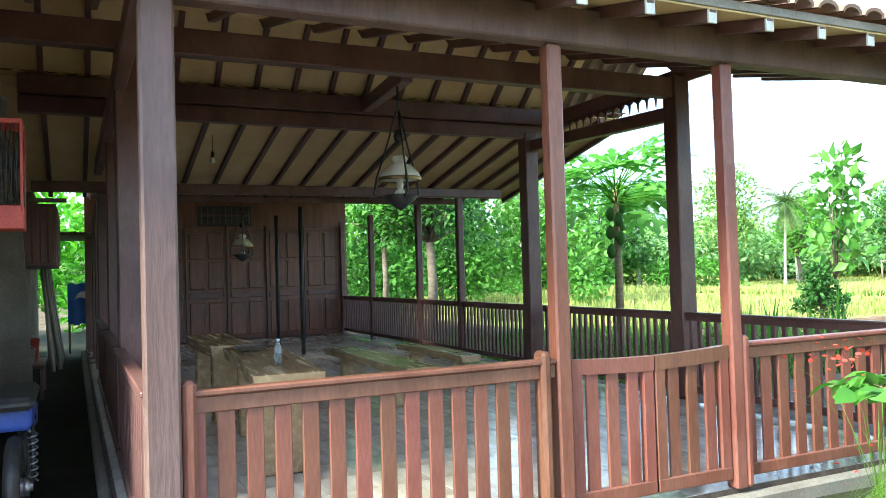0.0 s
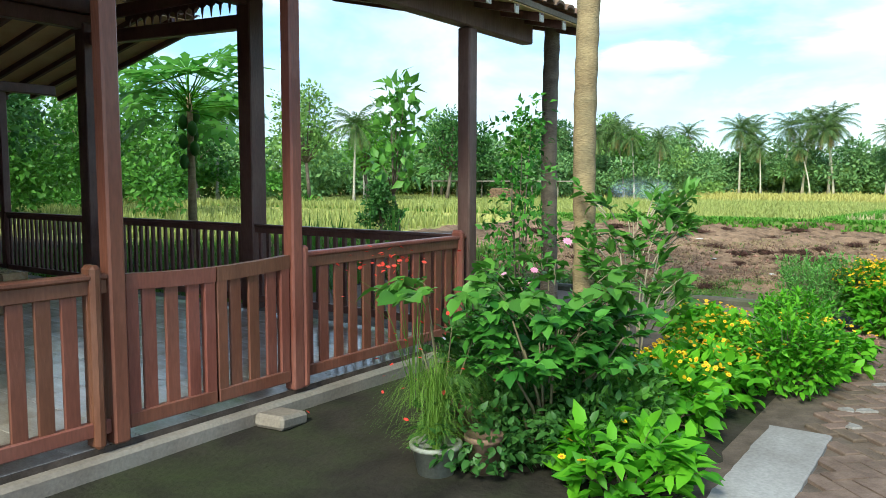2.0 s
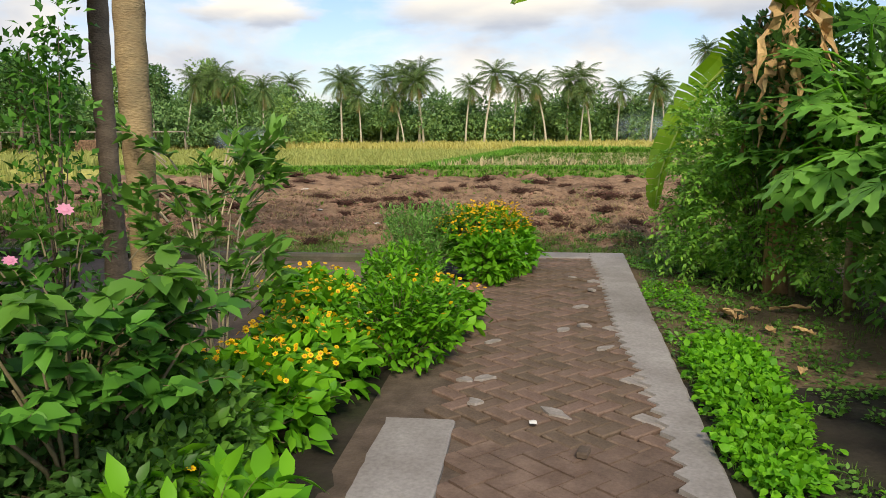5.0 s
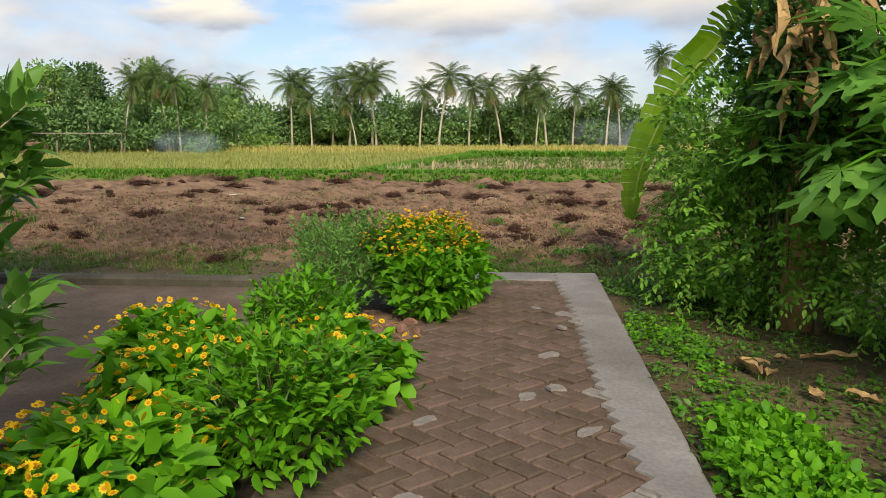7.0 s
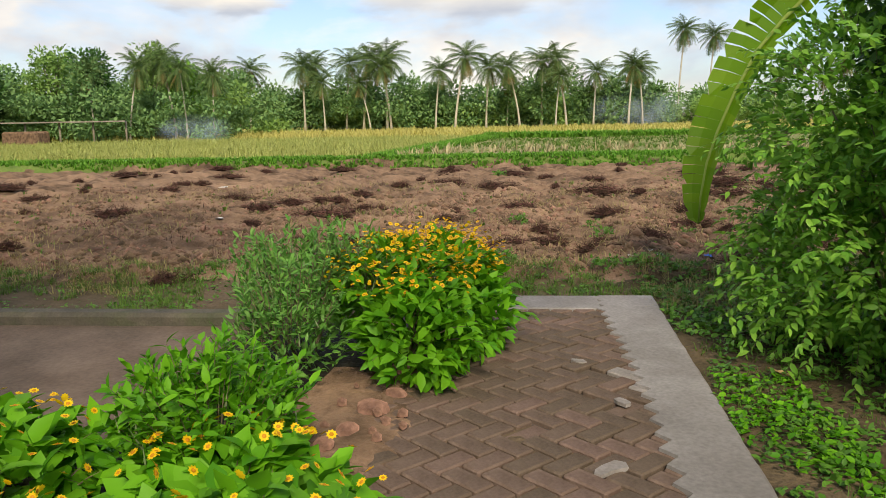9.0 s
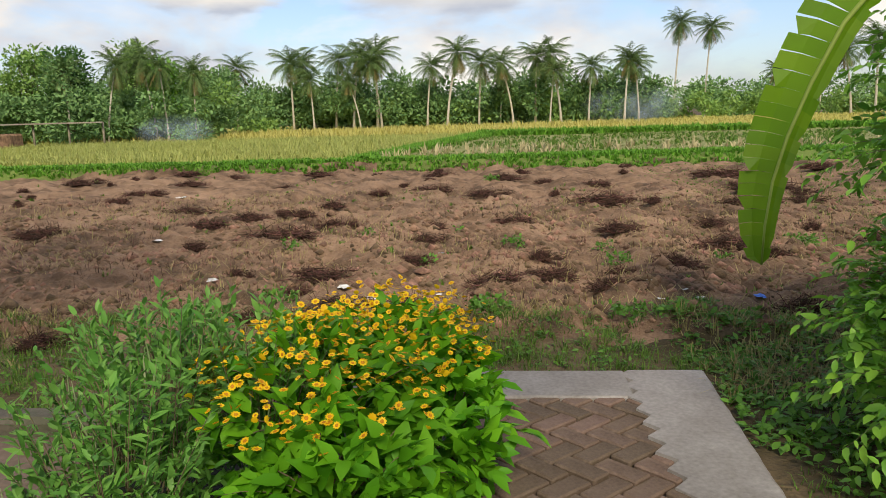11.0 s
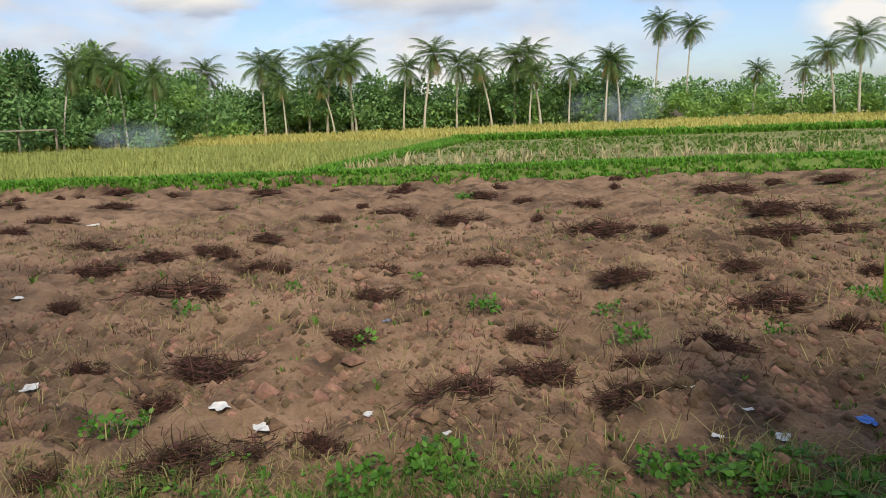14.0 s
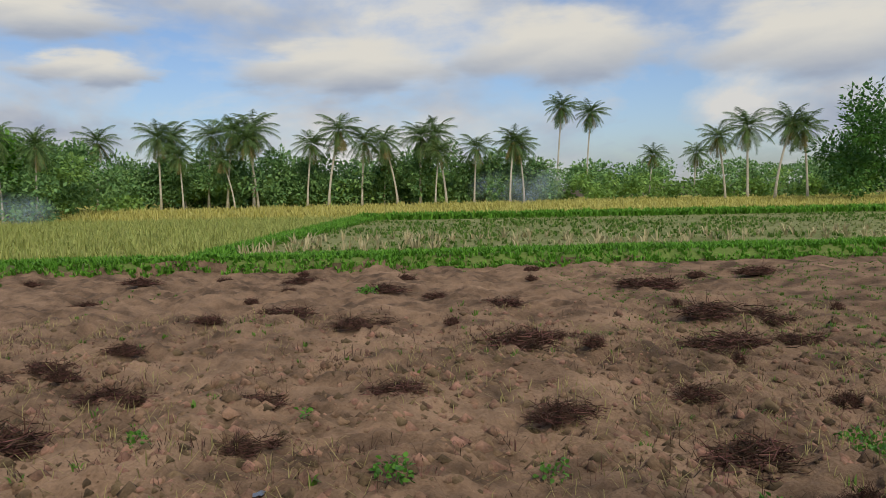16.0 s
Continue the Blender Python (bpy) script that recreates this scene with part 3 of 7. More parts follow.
post(X0 + 0.012, 0, 0.15, 2.75, M_WOOD_POST, 0.13)
post(0.02, 0, 0.095, 2.75, M_WOOD_RED)
post(1.3, 0, 0.095, 2.75, M_WOOD_RED)
post(X1, 0, 0.125, 2.75, M_WOOD_POST)
post(3.42, 2.75, 0.2, 3.5, M_WOOD_DARK)
post(3.07, 5.2, 0.19, 3.3, M_WOOD_DARK)
post(-2.02, 2.75, 0.2, 3.3, M_WOOD_DARK)
post(-2.02, 5.2, 0.16, 3.3, M_WOOD_DARK)
post(-2.05, 7.9, 0.14, 2.7, M_WOOD_DARK)
for y in (7.9, 9.6, 12.15, 14.15):
    post(X1, y, 0.11, 2.7 if y < 9 else 2.75, M_WOOD_DARK)
for y in (10.05, 12.1):
    post(-2.05, y, 0.11, 2.75, M_WOOD_DARK)
# round iron props of the inner veranda
for x, y in ((1.3, 12.0), (1.26, 10.0)):
    part("prop", tube([(x, y, FL), (x, y, 2.72)], [0.04, 0.04], 10), M_BLACK, pavilion)


def beam(p, q, w, h, material=None, name="beam"):
    return part(name, bar(p, q, w, h, 0.01), material or M_WOOD_DARK, pavilion)


beam((-3.6, 0, 2.86), (4.42, 0, 2.86), 0.12, 0.21, M_WOOD_POST)
beam((-2.9, 2.75, 3.37), (3.55, 2.75, 3.37), 0.14, 0.21)
beam((-2.9, 5.2, 3.31), (3.25, 5.2, 3.31), 0.14, 0.17)
beam((-2.9, 5.13, 3.5), (3.25, 5.13, 3.5), 0.12, 0.2)
beam((-2.9, 7.9, 2.78), (4.15, 7.9, 2.78), 0.12, 0.14)
beam((X0, 0.0, 3.02), (X0, 7.9, 3.02), 0.1, 0.16)
beam((-2.02, 2.8, 3.2), (-2.02, 5.2, 3.2), 0.12, 0.18)
beam((3.42, 2.85, 3.12), (3.1, 5.12, 3.12), 0.12, 0.15)
beam((3.5, 2.2, 3.52), (3.5, 5.6, 3.52), 0.06, 0.16)
beam((0.34, 2.82, 3.3), (0.78, 5.14, 3.5), 0.12, 0.15, name="tie_beam")
beam((-3.5, 3.97, 4.62), (4.3, 3.97, 4.62), 0.12, 0.2, name="ridge_beam")
beam((X0, 8.7, 2.72), (X1 + 0.5, 8.7, 2.72), 0.06, 0.1)
beam((X0, 14.2, 3.3), (X1, 14.2, 3.3), 0.1, 0.16)

# sawtooth valance under the gable
valance = part("valance", box(3.49, 3.512, 2.9, 5.05, 3.44, 3.5, 0.003), M_WOOD_DARK, pavilion, "carved sawtooth valance board")
tooth = bpy.data.meshes.new("tooth")
prof = ((0.0, 0.0), (0.15, 0.0), (0.15, -0.05), (0.095, -0.08), (0.075, -0.19), (0.055, -0.08), (0.0, -0.05))
tooth.from_pydata([(s * 0.014, a, b) for s in (0, 1) for a, b in prof], [], [tuple(range(7)), tuple(range(13, 6, -1))] + [(k, 7 + k, 7 + (k + 1) % 7, (k + 1) % 7) for k in range(7)])
tooth.materials.append(M_WOOD_DARK)
for k in range(14):
    ob = new("tooth", tooth)
    ob.parent = valance
    ob.location = (3.495, 2.93 + 0.152 * k, 3.45)

# roof slopes: (y, z) of the line under the rafters
SLOPES = (((-0.45, 2.83), (2.75, 3.56)), ((2.75, 3.56), (3.97, 4.6)), ((3.97, 4.6), (5.32, 3.46)), ((5.16, 3.5), (8.75, 2.72)), ((8.9, 2.74), (14.3, 3.42)))
RX0, RX1 = -3.6, 4.72
for s, ((ya, za), (yb, zb)) in enumerate(SLOPES):
    d = Vector((0, yb - ya, zb - za)).normalized()
    nrm = Vector((0, -d.z, d.y))
    x_hi = RX1 if s in (0, 3) else (3.6 if s in (1, 2) else X1 + 0.5)
    x_lo = RX0 if s != 4 else X0 - 0.2
    mid = (Vector((0, ya, za)) + Vector((0, yb, zb))) / 2 + nrm * 0.085
    bm = bmesh.new()
    o = nrm * 0.072
    p = [Vector((x, y, z)) + o for x, y, z in ((x_lo, ya, za), (x_hi, ya, za), (x_hi, yb, zb), (x_lo, yb, zb))]
    q = [v + nrm * 0.012 for v in p]
    vs = [bm.verts.new(v) for v in p + q]
    for f in ((3, 2, 1, 0), (4, 5, 6, 7), (0, 1, 5, 4), (1, 2, 6, 5), (2, 3, 7, 6), (3, 0, 4, 7)):
        bm.faces.new([vs[i] for i in f])
    part("ceiling_panel", bm, M_WEAVE, pavilion, "woven bamboo ceiling panel")
    step = 0.435
    x = x_lo + (0.04 if s < 4 else 0.1)
    proto = None
    while x < x_hi:
        a, b = Vector((0, ya, za)) + nrm * 0.035, Vector((0, yb, zb)) + nrm * 0.035
        if proto is None:
            ob = part("rafter", bar(a, b, 0.055, 0.07, 0.004), M_WOOD_DARK, pavilion)
            proto = ob.data
        else:
            ob = new("rafter", proto)
            ob.parent = pavilion
        ob.location = (x, 0, 0)
        if s == 0:
            e1 = part("rafter_end", box(-0.03, 0.03, ya - 0.012, ya + 0.004, za - 0.005, za + 0.075, 0.002), M_PALE_END, pavilion, "pale cut rafter end")
            e1.location = (x, 0, 0)
        x += step
# eave board under the tiles
part("fascia", bar((RX0, -0.47, 2.935), (RX1, -0.47, 2.935), 0.025, 0.05, 0.003), M_SLAB, pavilion, "weathered grey tile batten")

# roof tiles: the nearest two courses piece by piece, the rest joined
tile_me = bpy.data.meshes.new("roof_tile")
tv, tf = [], []
for i in range(7):
    a = math.pi * i / 6
    for yy in (0, 0.3):
        tv.append((-0.085 * math.cos(a), yy, 0.055 * math.sin(a) + 0.02))
for i in range(7):
    a = math.pi * i / 6
    for yy in (0, 0.3):
        tv.append((-0.07 * math.cos(a), yy, 0.04 * math.sin(a) + 0.012))
for i in range(6):
    tf.append((2 * i, 2 * i + 1, 2 * i + 3, 2 * i + 2))
    tf.append((14 + 2 * i, 14 + 2 * i + 2, 14 + 2 * i + 3, 14 + 2 * i + 1))
    tf.append((2 * i, 2 * i + 2, 14 + 2 * i + 2, 14 + 2 * i))
tile_me.from_pydata(tv, [], tf)
tile_me.materials.append(M_TILE)
slope_a = math.atan2(0.73, 3.2)
rt = random.Random(4)
x = RX0
while x < RX1:
    for c in range(2):
        ob = new("roof_tile", tile_me)
        ob.parent = pavilion
        y = -0.55 + c * 0.26
        ob.matrix_basis = pose(x + rt.uniform(-0.006, 0.006), y, 2.95 + (y + 0.55) * 0.228 + c * 0.012, math.degrees(slope_a), rt.uniform(-2, 2), rt.uniform(-2, 2))
    x += 0.2
rv, rf = [], []
for (ya, za), (yb, zb) in SLOPES:
    ln = math.hypot(yb - ya, zb - za)
    dy, dz = (yb - ya) / ln, (zb - za) / ln
    nx = 160
    sgn = 1 if dz > 0 else -1
    base = len(rv)
    nn = int(ln / 0.26) + 1
    for r in range(nn + 1):
        for lip in (0, 1):
            s = min(ln, max(0.0 if ya > -0.4 else 0.5, r * 0.26 + (0.001 if lip else -0.001)))
            for i in range(nx + 1):
                x = RX0 + (RX1 - RX0) * i / nx
                h = 0.13 + 0.035 * abs(math.sin(math.pi * (x - RX0) / 0.2)) + (0.018 if lip == (sgn < 0) else 0.0)
                rv.append((x, ya + dy * s - dz * h, za + dz * s + dy * h))
    rows_n = 2 * (nn + 1)
    for r in range(rows_n - 1):
        for i in range(nx):
            a = base + r * (nx + 1) + i
            rf.append((a, a + 1, a + nx + 2, a + nx + 1))
ob = raw("roof_tile_rest", rv, rf, M_TILE, pavilion, "worn brown clay roof tiles")
ob["kind"] = "stuff"


# ---- railings ----
def railing(name, label, p, q, n, slat_w, slat_t, rail_h, z_top, z_low, material, low_material=None, group="railings round the pavilion", newel=()):
    """A timber railing from p to q: shaped top rail, low rail, n upright slats."""
    th = thing(name, label, "railing", group, (p[0], p[1], FL))
    ang = math.atan2(q[1] - p[1], q[0] - p[0])
    th.rotation_euler = (0, 0, ang)
    ln = math.hypot(q[0] - p[0], q[1] - p[1])
    zt, zl = z_top - FL, z_low - FL
    part("top_rail", box(0, ln, -0.042, 0.042, zt - 0.03, zt, 0.008), material, th)
    part("under_rail", box(0, ln, -0.024, 0.024, zt - rail_h, zt - 0.03, 0.005), material, th)
    part("low_rail", box(0, ln, -0.026, 0.026, zl, zl + 0.075, 0.006), low_material or material, th)
    me = None
    for k in range(n):
        x = ln * (k + 0.5) / n
        if me is None:
            ob = part("slat", box(-slat_w / 2, slat_w / 2, -slat_t / 2, slat_t / 2, zl + 0.07, zt - rail_h + 0.01, 0.004), material, th)
            me = ob.data
        else:
            ob = new("slat", me)
            ob.parent = th
        ob.location = (x, 0, 0)
    for x in newel:
        part("newel", box(x - 0.032, x + 0.032, -0.055, 0.055, 0.0, zt + 0.045, 0.02), material, th)
    return th


railing("railing", "red-brown painted timber railing with wide flat slats", (X0 + 0.09, 0), (-0.03, 0), 15, 0.08, 0.022, 0.105, 1.0, 0.165, M_WOOD_RED, newel=(0.035, 1.9))
railing("railing", "red-brown painted timber railing with wide flat slats, beside the garden", (1.35, 0), (3.305, 0), 13, 0.085, 0.022, 0.105, 1.0, 0.165, M_WOOD_RED, newel=(0.02, 1.88))
SIDE = ((0.06, 2.65), (2.85, 5.1), (5.28, 7.85), (7.96, 9.54), (9.66, 12.09), (12.21, 14.09))
for y0, y1 in SIDE:
    railing("railing", "dark brown timber railing with narrow balusters", (X1, y0), (X1, y1), int((y1 - y0) / 0.115), 0.045, 0.03, 0.09, 1.0, 0.17, M_WOOD_DARK)
for y0, y1 in ((0.08, 2.65), (2.85, 5.1), (5.28, 7.8)):
    railing("railing", "dark brown timber railing with narrow balusters beside the alley", (-2.12, y0), (-2.12, y1), int((y1 - y0) / 0.14), 0.07, 0.022, 0.09, 1.0, 0.17, M_WOOD_DARK)

# double gate with a dipping top
gate = thing("gate", "red-brown painted double timber gate with a dipping top, closed", "gate", at=(0.07, 0, FL))
GW = 1.18


def gate_top(x):
    return 0.885 - 0.022 * math.sin(math.pi * x / GW) + 0.005 * x / GW


for leaf_i in (0, 1):
    lx0, lx1 = leaf_i * GW / 2 + 0.006, (leaf_i + 1) * GW / 2 - 0.006
    leaf = thing("leaf", "", "")
    for key in ("category",):
        if key in leaf:
            del leaf[key]
    leaf.parent = gate
    for sx in (lx0, lx1 - 0.075):
        part("stile", box(sx, sx + 0.075, -0.022, 0.022, 0.06, gate_top(sx + 0.037) - 0.02, 0.005), M_WOOD_RED, leaf)
    bm = bmesh.new()
    ring = []
    for k in range(13):
        x = lx0 + (lx1 - lx0) * k / 12
        t = gate_top(x)
        ring.append([bm.verts.new((x, yy, zz)) for yy, zz in ((-0.026, t - 0.085), (-0.026, t), (0.026, t), (0.026, t - 0.085))])
    for r0, r1 in zip(ring, ring[1:]):
        for c in range(4):
            bm.faces.new((r0[c], r1[c], r1[(c + 1) % 4], r0[(c + 1) % 4]))
    bm.faces.new(ring[0]); bm.faces.new(ring[-1][::-1])
    part("top_rail", bm, M_WOOD_RED, leaf)
    part("low_rail", box(lx0, lx1, -0.025, 0.025, 0.06, 0.14, 0.006), M_WOOD_RED, leaf)
    for k in range(3):
        x = lx0 + 0.075 + (lx1 - lx0 - 0.15) * (k + 0.5) / 3
        part("slat", box(x - 0.041, x + 0.041, -0.011, 0.011, 0.13, gate_top(x) - 0.08, 0.004), M_WOOD_RED, leaf)

step_block = tagged(obj("step_block", box(-0.13, 0.13, -0.11, 0.11, 0, 0.085, 0.02), M_SLAB), "loose grey concrete block before the gate", "block")
step_block.matrix_world = pose(0.98, -0.2, -0.03, 0, 6, 8)

# ---- back wall with panelled doors ----
wall_north = tagged(obj("wall_north", box(X0 - 0.1, X1 + 0.15, YB, YB + 0.15, -0.05, 3.6, 0), M_DOOR), "dark brown timber house wall behind the veranda", "wall", kind="structure")
dn = 0
for k in range(6):
    x0 = -1.95 + k * 0.885
    dn += 1
    d = thing(f"door_{dn}", "dark brown panelled timber door leaf, closed", "door", "doors of the house wall", (x0, YB - 0.03, FL))
    d["kind"] = "structure"
    part("door_leaf", box(0.01, 0.865, -0.02, 0.028, 0.02, 2.5, 0.006), M_DOOR, d)
    for z0, z1 in ((0.12, 0.85), (1.15, 1.75), (1.82, 2.4)):
        for h in (0, 1):
            part("panel", box(0.07 + h * 0.4, 0.40 + h * 0.4, -0.045, -0.018, z0, z1, 0.014), M_DOOR, d)
    part("lock_band", box(0.05, 0.82, -0.05, -0.018, 0.95, 1.06, 0.006), M_WOOD_DARK, d)
    part("door_frame", box(-0.02, 0.012, -0.07, 0.03, 0.0, 2.56, 0.006), M_WOOD_DARK, d)
    if k in (2, 3):
        part("handle", tube([(0.08 if k == 3 else 0.79, -0.08, 1.0), (0.08 if k == 3 else 0.79, -0.08, 1.2)], [0.014, 0.014], 8), M_BRASS, d)
fan = thing("window_1", "dark carved timber fanlight grille over the doors", "window", at=(0.1, YB - 0.04, 2.67))
fan["kind"] = "structure"
part("window_frame", box(0, 1.17, -0.02, 0.03, 0, 0.44, 0.01), M_BLACK, fan)
for k in range(9):
    part("bar", box(0.06 + k * 0.13, 0.085 + k * 0.13, -0.035, -0.018, 0.03, 0.41, 0.003), M_WOOD_DARK, fan)
part("rail", box(0.03, 1.14, -0.04, -0.03, 0.2, 0.24, 0.003), M_WOOD_DARK, fan)


# ---- slab tables and benches ----
def slab_table(name, label, cat, x, y, lx, ly, h, thick, group, wob=0.018, seed=1, turn=0.0):
    th = thing(name, label, cat, group, (x, y, FL))
    th.rotation_euler = (0, 0, radians(turn))
    r = random.Random(seed)
    bm = bmesh.new()
    n = 14
    top, bot = [], []
    for side in (-1, 1):
        for k in range(n + 1):
            yy = -ly / 2 + ly * k / n
            ph = r.uniform(-wob, wob) * 0.5
            xx = side * (lx / 2 + wob * math.sin(3.1 * yy + seed * side) + ph)
            top.append((xx, yy, h)); bot.append((xx * 0.94, yy, h - thick))
    T = [bm.verts.new(v) for v in top]
    B = [bm.verts.new(v) for v in bot]
    m = n + 1
    for k in range(n):
        bm.faces.new((T[k], T[m + k], T[m + k + 1], T[k + 1]))
        bm.faces.new((B[k], B[k + 1], B[m + k + 1], B[m + k]))
        bm.faces.new((T[k], T[k + 1], B[k + 1], B[k]))
        bm.faces.new((T[m + k], B[m + k], B[m + k + 1], T[m + k + 1]))
    bm.faces.new((T[0], B[0], B[m], T[m])); bm.faces.new((T[n], T[m + n], B[m + n], B[n]))
    bmesh.ops.recalc_face_normals(bm, faces=bm.faces)
    part("tabletop" if cat == "table" else "seat", bm, M_TABLE, th)
    for s in (-1, 1):
        part("trestle", box(-lx * 0.36, lx * 0.36, s * ly * 0.32 - 0.06, s * ly * 0.32 + 0.06, 0, h - thick + 0.002, 0.015), M_TABLE, th)
    return th


slab_table("slab_table", "thick varnished live-edge slab table", "table", -1.02, 2.62, 0.47, 2.3, 0.75, 0.1, "slab tables", seed=2, turn=-5)
slab_table("slab_table", "thick varnished live-edge slab table, standing farther in", "table", -1.06, 4.75, 0.45, 1.7, 0.76, 0.1, "slab tables", seed=5)
slab_table("slab_bench", "long low varnished slab bench", "bench", 0.72, 4.85, 0.4, 2.7, 0.45, 0.08, "slab benches", seed=3)
slab_table("slab_bench", "long low varnished slab bench beside another", "bench", 1.6, 5.1, 0.26, 1.95, 0.45, 0.07, "slab benches", seed=8)
bottle = thing("bottle", "clear half-empty plastic bottle on the slab table", "bottle", at=(-1.08, 2.02, FL + 0.75))
bottle.scale = (0.85, 0.85, 0.82)
part("body", lathe([(0.0, 0), (0.032, 0.0), (0.033, 0.15), (0.014, 0.2), (0.013, 0.215)], 14), M_CLEAR, bottle)
part("cap", lathe([(0.015, 0.215), (0.015, 0.235), (0.0, 0.236)], 12), M_PAPER, bottle, "white cap")
tray = thing("ashtray", "crumpled silver foil tray on the slab table", "tray", at=(-1.03, 3.2, FL + 0.75))
bm = lathe([(0.0, 0.008), (0.10, 0.006), (0.15, 0.04), (0.16, 0.045)], 16)
for v in bm.verts:
    v.co += Vector((random.uniform(-0.02, 0.02), random.uniform(-0.02, 0.02), random.uniform(0, 0.02)))
part("foil", bm, M_STEEL, tray)


# ---- hanging oil lamps ----
def oil_lamp(x, y, z_hang, z_shade, s, label):
    th = thing("hanging_lamp", label, "lamp", "hanging oil lamps", (x, y, z_shade))
    part("shade", lathe([(0.06 * s, 0.2 * s), (0.085 * s, 0.17 * s), (0.06 * s, 0.12 * s), (0.12 * s, 0.1 * s), (0.19 * s, 0.02 * s), (0.2 * s, -0.03 * s), (0.19 * s, -0.03 * s), (0.11 * s, 0.09 * s)], 28), L_MILK, th, "white milk glass shade")
    part("band", lathe([(0.203 * s, -0.045 * s), (0.21 * s, -0.02 * s), (0.203 * s, -0.01 * s)], 28), M_BRASS, th)
    part("chimney", lathe([(0.03 * s, -0.12 * s), (0.035 * s, 0.0), (0.02 * s, 0.1 * s)], 12), L_MILK, th)
    part("font", lathe([(0.0, -0.26 * s), (0.05 * s, -0.25 * s), (0.075 * s, -0.19 * s), (0.04 * s, -0.13 * s), (0.0, -0.12 * s)], 18), L_MILK, th, "white glass oil bowl")
    part("cradle", lathe([(0.0, -0.33 * s), (0.05 * s, -0.3 * s), (0.17 * s, -0.2 * s), (0.16 * s, -0.18 * s), (0.05 * s, -0.26 * s)], 18), M_BLACK, th)
    for k in range(3):
        a = 2 * math.pi * k / 3 + 0.4
        cxx, cyy = math.cos(a), math.sin(a)
        part("arm", tube([(0.17 * s * cxx, 0.17 * s * cyy, -0.2 * s), (0.26 * s * cxx, 0.26 * s * cyy, -0.16 * s), (0.23 * s * cxx, 0.23 * s * cyy, 0.0)], [0.012 * s] * 3, 6), M_BLACK, th)
        part("chain", tube([(0.23 * s * cxx, 0.23 * s * cyy, 0.0), (0.12 * s * cxx, 0.12 * s * cyy, 0.3 * s), (0.02 * s * cxx, 0.02 * s * cyy, z_hang - z_shade - 0.25 * s)], [0.009 * s] * 3, 6), M_BLACK, th)
    part("counterweight", lathe([(0.0, 0.33 * s), (0.04 * s, 0.34 * s), (0.05 * s, 0.39 * s), (0.03 * s, 0.45 * s), (0.0, 0.46 * s)], 14), M_BLACK, th)
    part("hook", tube([(0, 0, z_hang - z_shade - 0.3 * s), (0, 0, z_hang - z_shade)], [0.01, 0.01], 6), M_BLACK, th)
    return th


oil_lamp(0.36, 3.1, 3.26, 2.40, 0.98, "antique oil lamp with white glass shade on iron chains")
oil_lamp(0.42, 11.0, 3.0, 2.1, 0.95, "second antique oil lamp hanging before the doors")

bulb = thing("light_bulb", "bare bulb hanging from the bamboo ceiling, unlit", "lamp", at=(-0.83, 6.3, 2.92))
part("cable", tube([(0, 0, 0.14), (0, 0.01, 0.36)], [0.004, 0.004], 6), M_BLACK, bulb)
part("socket", lathe([(0.0, 0.15), (0.02, 0.15), (0.022, 0.09), (0.015, 0.08)], 12), M_BLACK, bulb)
part("glass", lathe([(0.014, 0.085), (0.03, 0.04), (0.028, 0.015), (0.0, 0.0)], 14), L_MILK, bulb)

# ---- path ----
path_bed = tagged(obj("path_bed", box(-6, 7.98, -4.2, -2.55, -0.06, -0.028, 0), M_JOINT), "dark earth bed showing in the joints of the paved path", "path", kind="structure")


def band_edge(x):
    """Outer edge of the cement band, which narrows towards the house."""
    return -4.12 - 0.0348 * x


def strip(name, x0, x1, y0, y1, z, label, seed):
    r = random.Random(seed)
    n = max(2, int(abs(x1 - x0) / 0.0742))
    outer = y0
    v, f = [], []
    for k in range(n + 1):
        x = x0 + (x1 - x0) * k / n
        j0, j1 = r.uniform(-0.003, 0.003), r.uniform(-0.008, 0.008)
        if outer < -4:
            y0 = band_edge(x)
            j1 += (0.028 if k % 2 else -0.03) + 0.02 * math.sin(x * 1.7)
        v += [(x, y0 + j0, -0.09), (x, y0 + j0, z - 0.008), (x, y0 + j0 + 0.012, z), (x, y1 + j1 - 0.004, z), (x, y1 + j1, z - 0.03)]
    for k in range(n):
        for c in range(4):
            a = k * 5 + c
            f.append((a, a + 5, a + 6, a + 1))
    f += [(0, 1, 2, 3, 4), tuple(5 * n + c for c in (4, 3, 2, 1, 0))]
    return tagged(raw(name, v, f, M_PATH_EDGE), label, "path", kind="structure")


strip("pavement", -6, 7.99, -4.40, -4.0, 0.006, "smooth pale cement band along the path", 1)
strip("pavement", -6, 2.6, -3.02, -2.68, 0.006, "smooth pale cement band, cracked, broken off where the flower bed begins", 2)
end_band = tagged(obj("pavement", box(7.62, 7.99, -4.0, -2.6, -0.09, 0.005, 0.008), M_PATH_EDGE), "smooth pale cement band across the path end", "path", kind="structure")


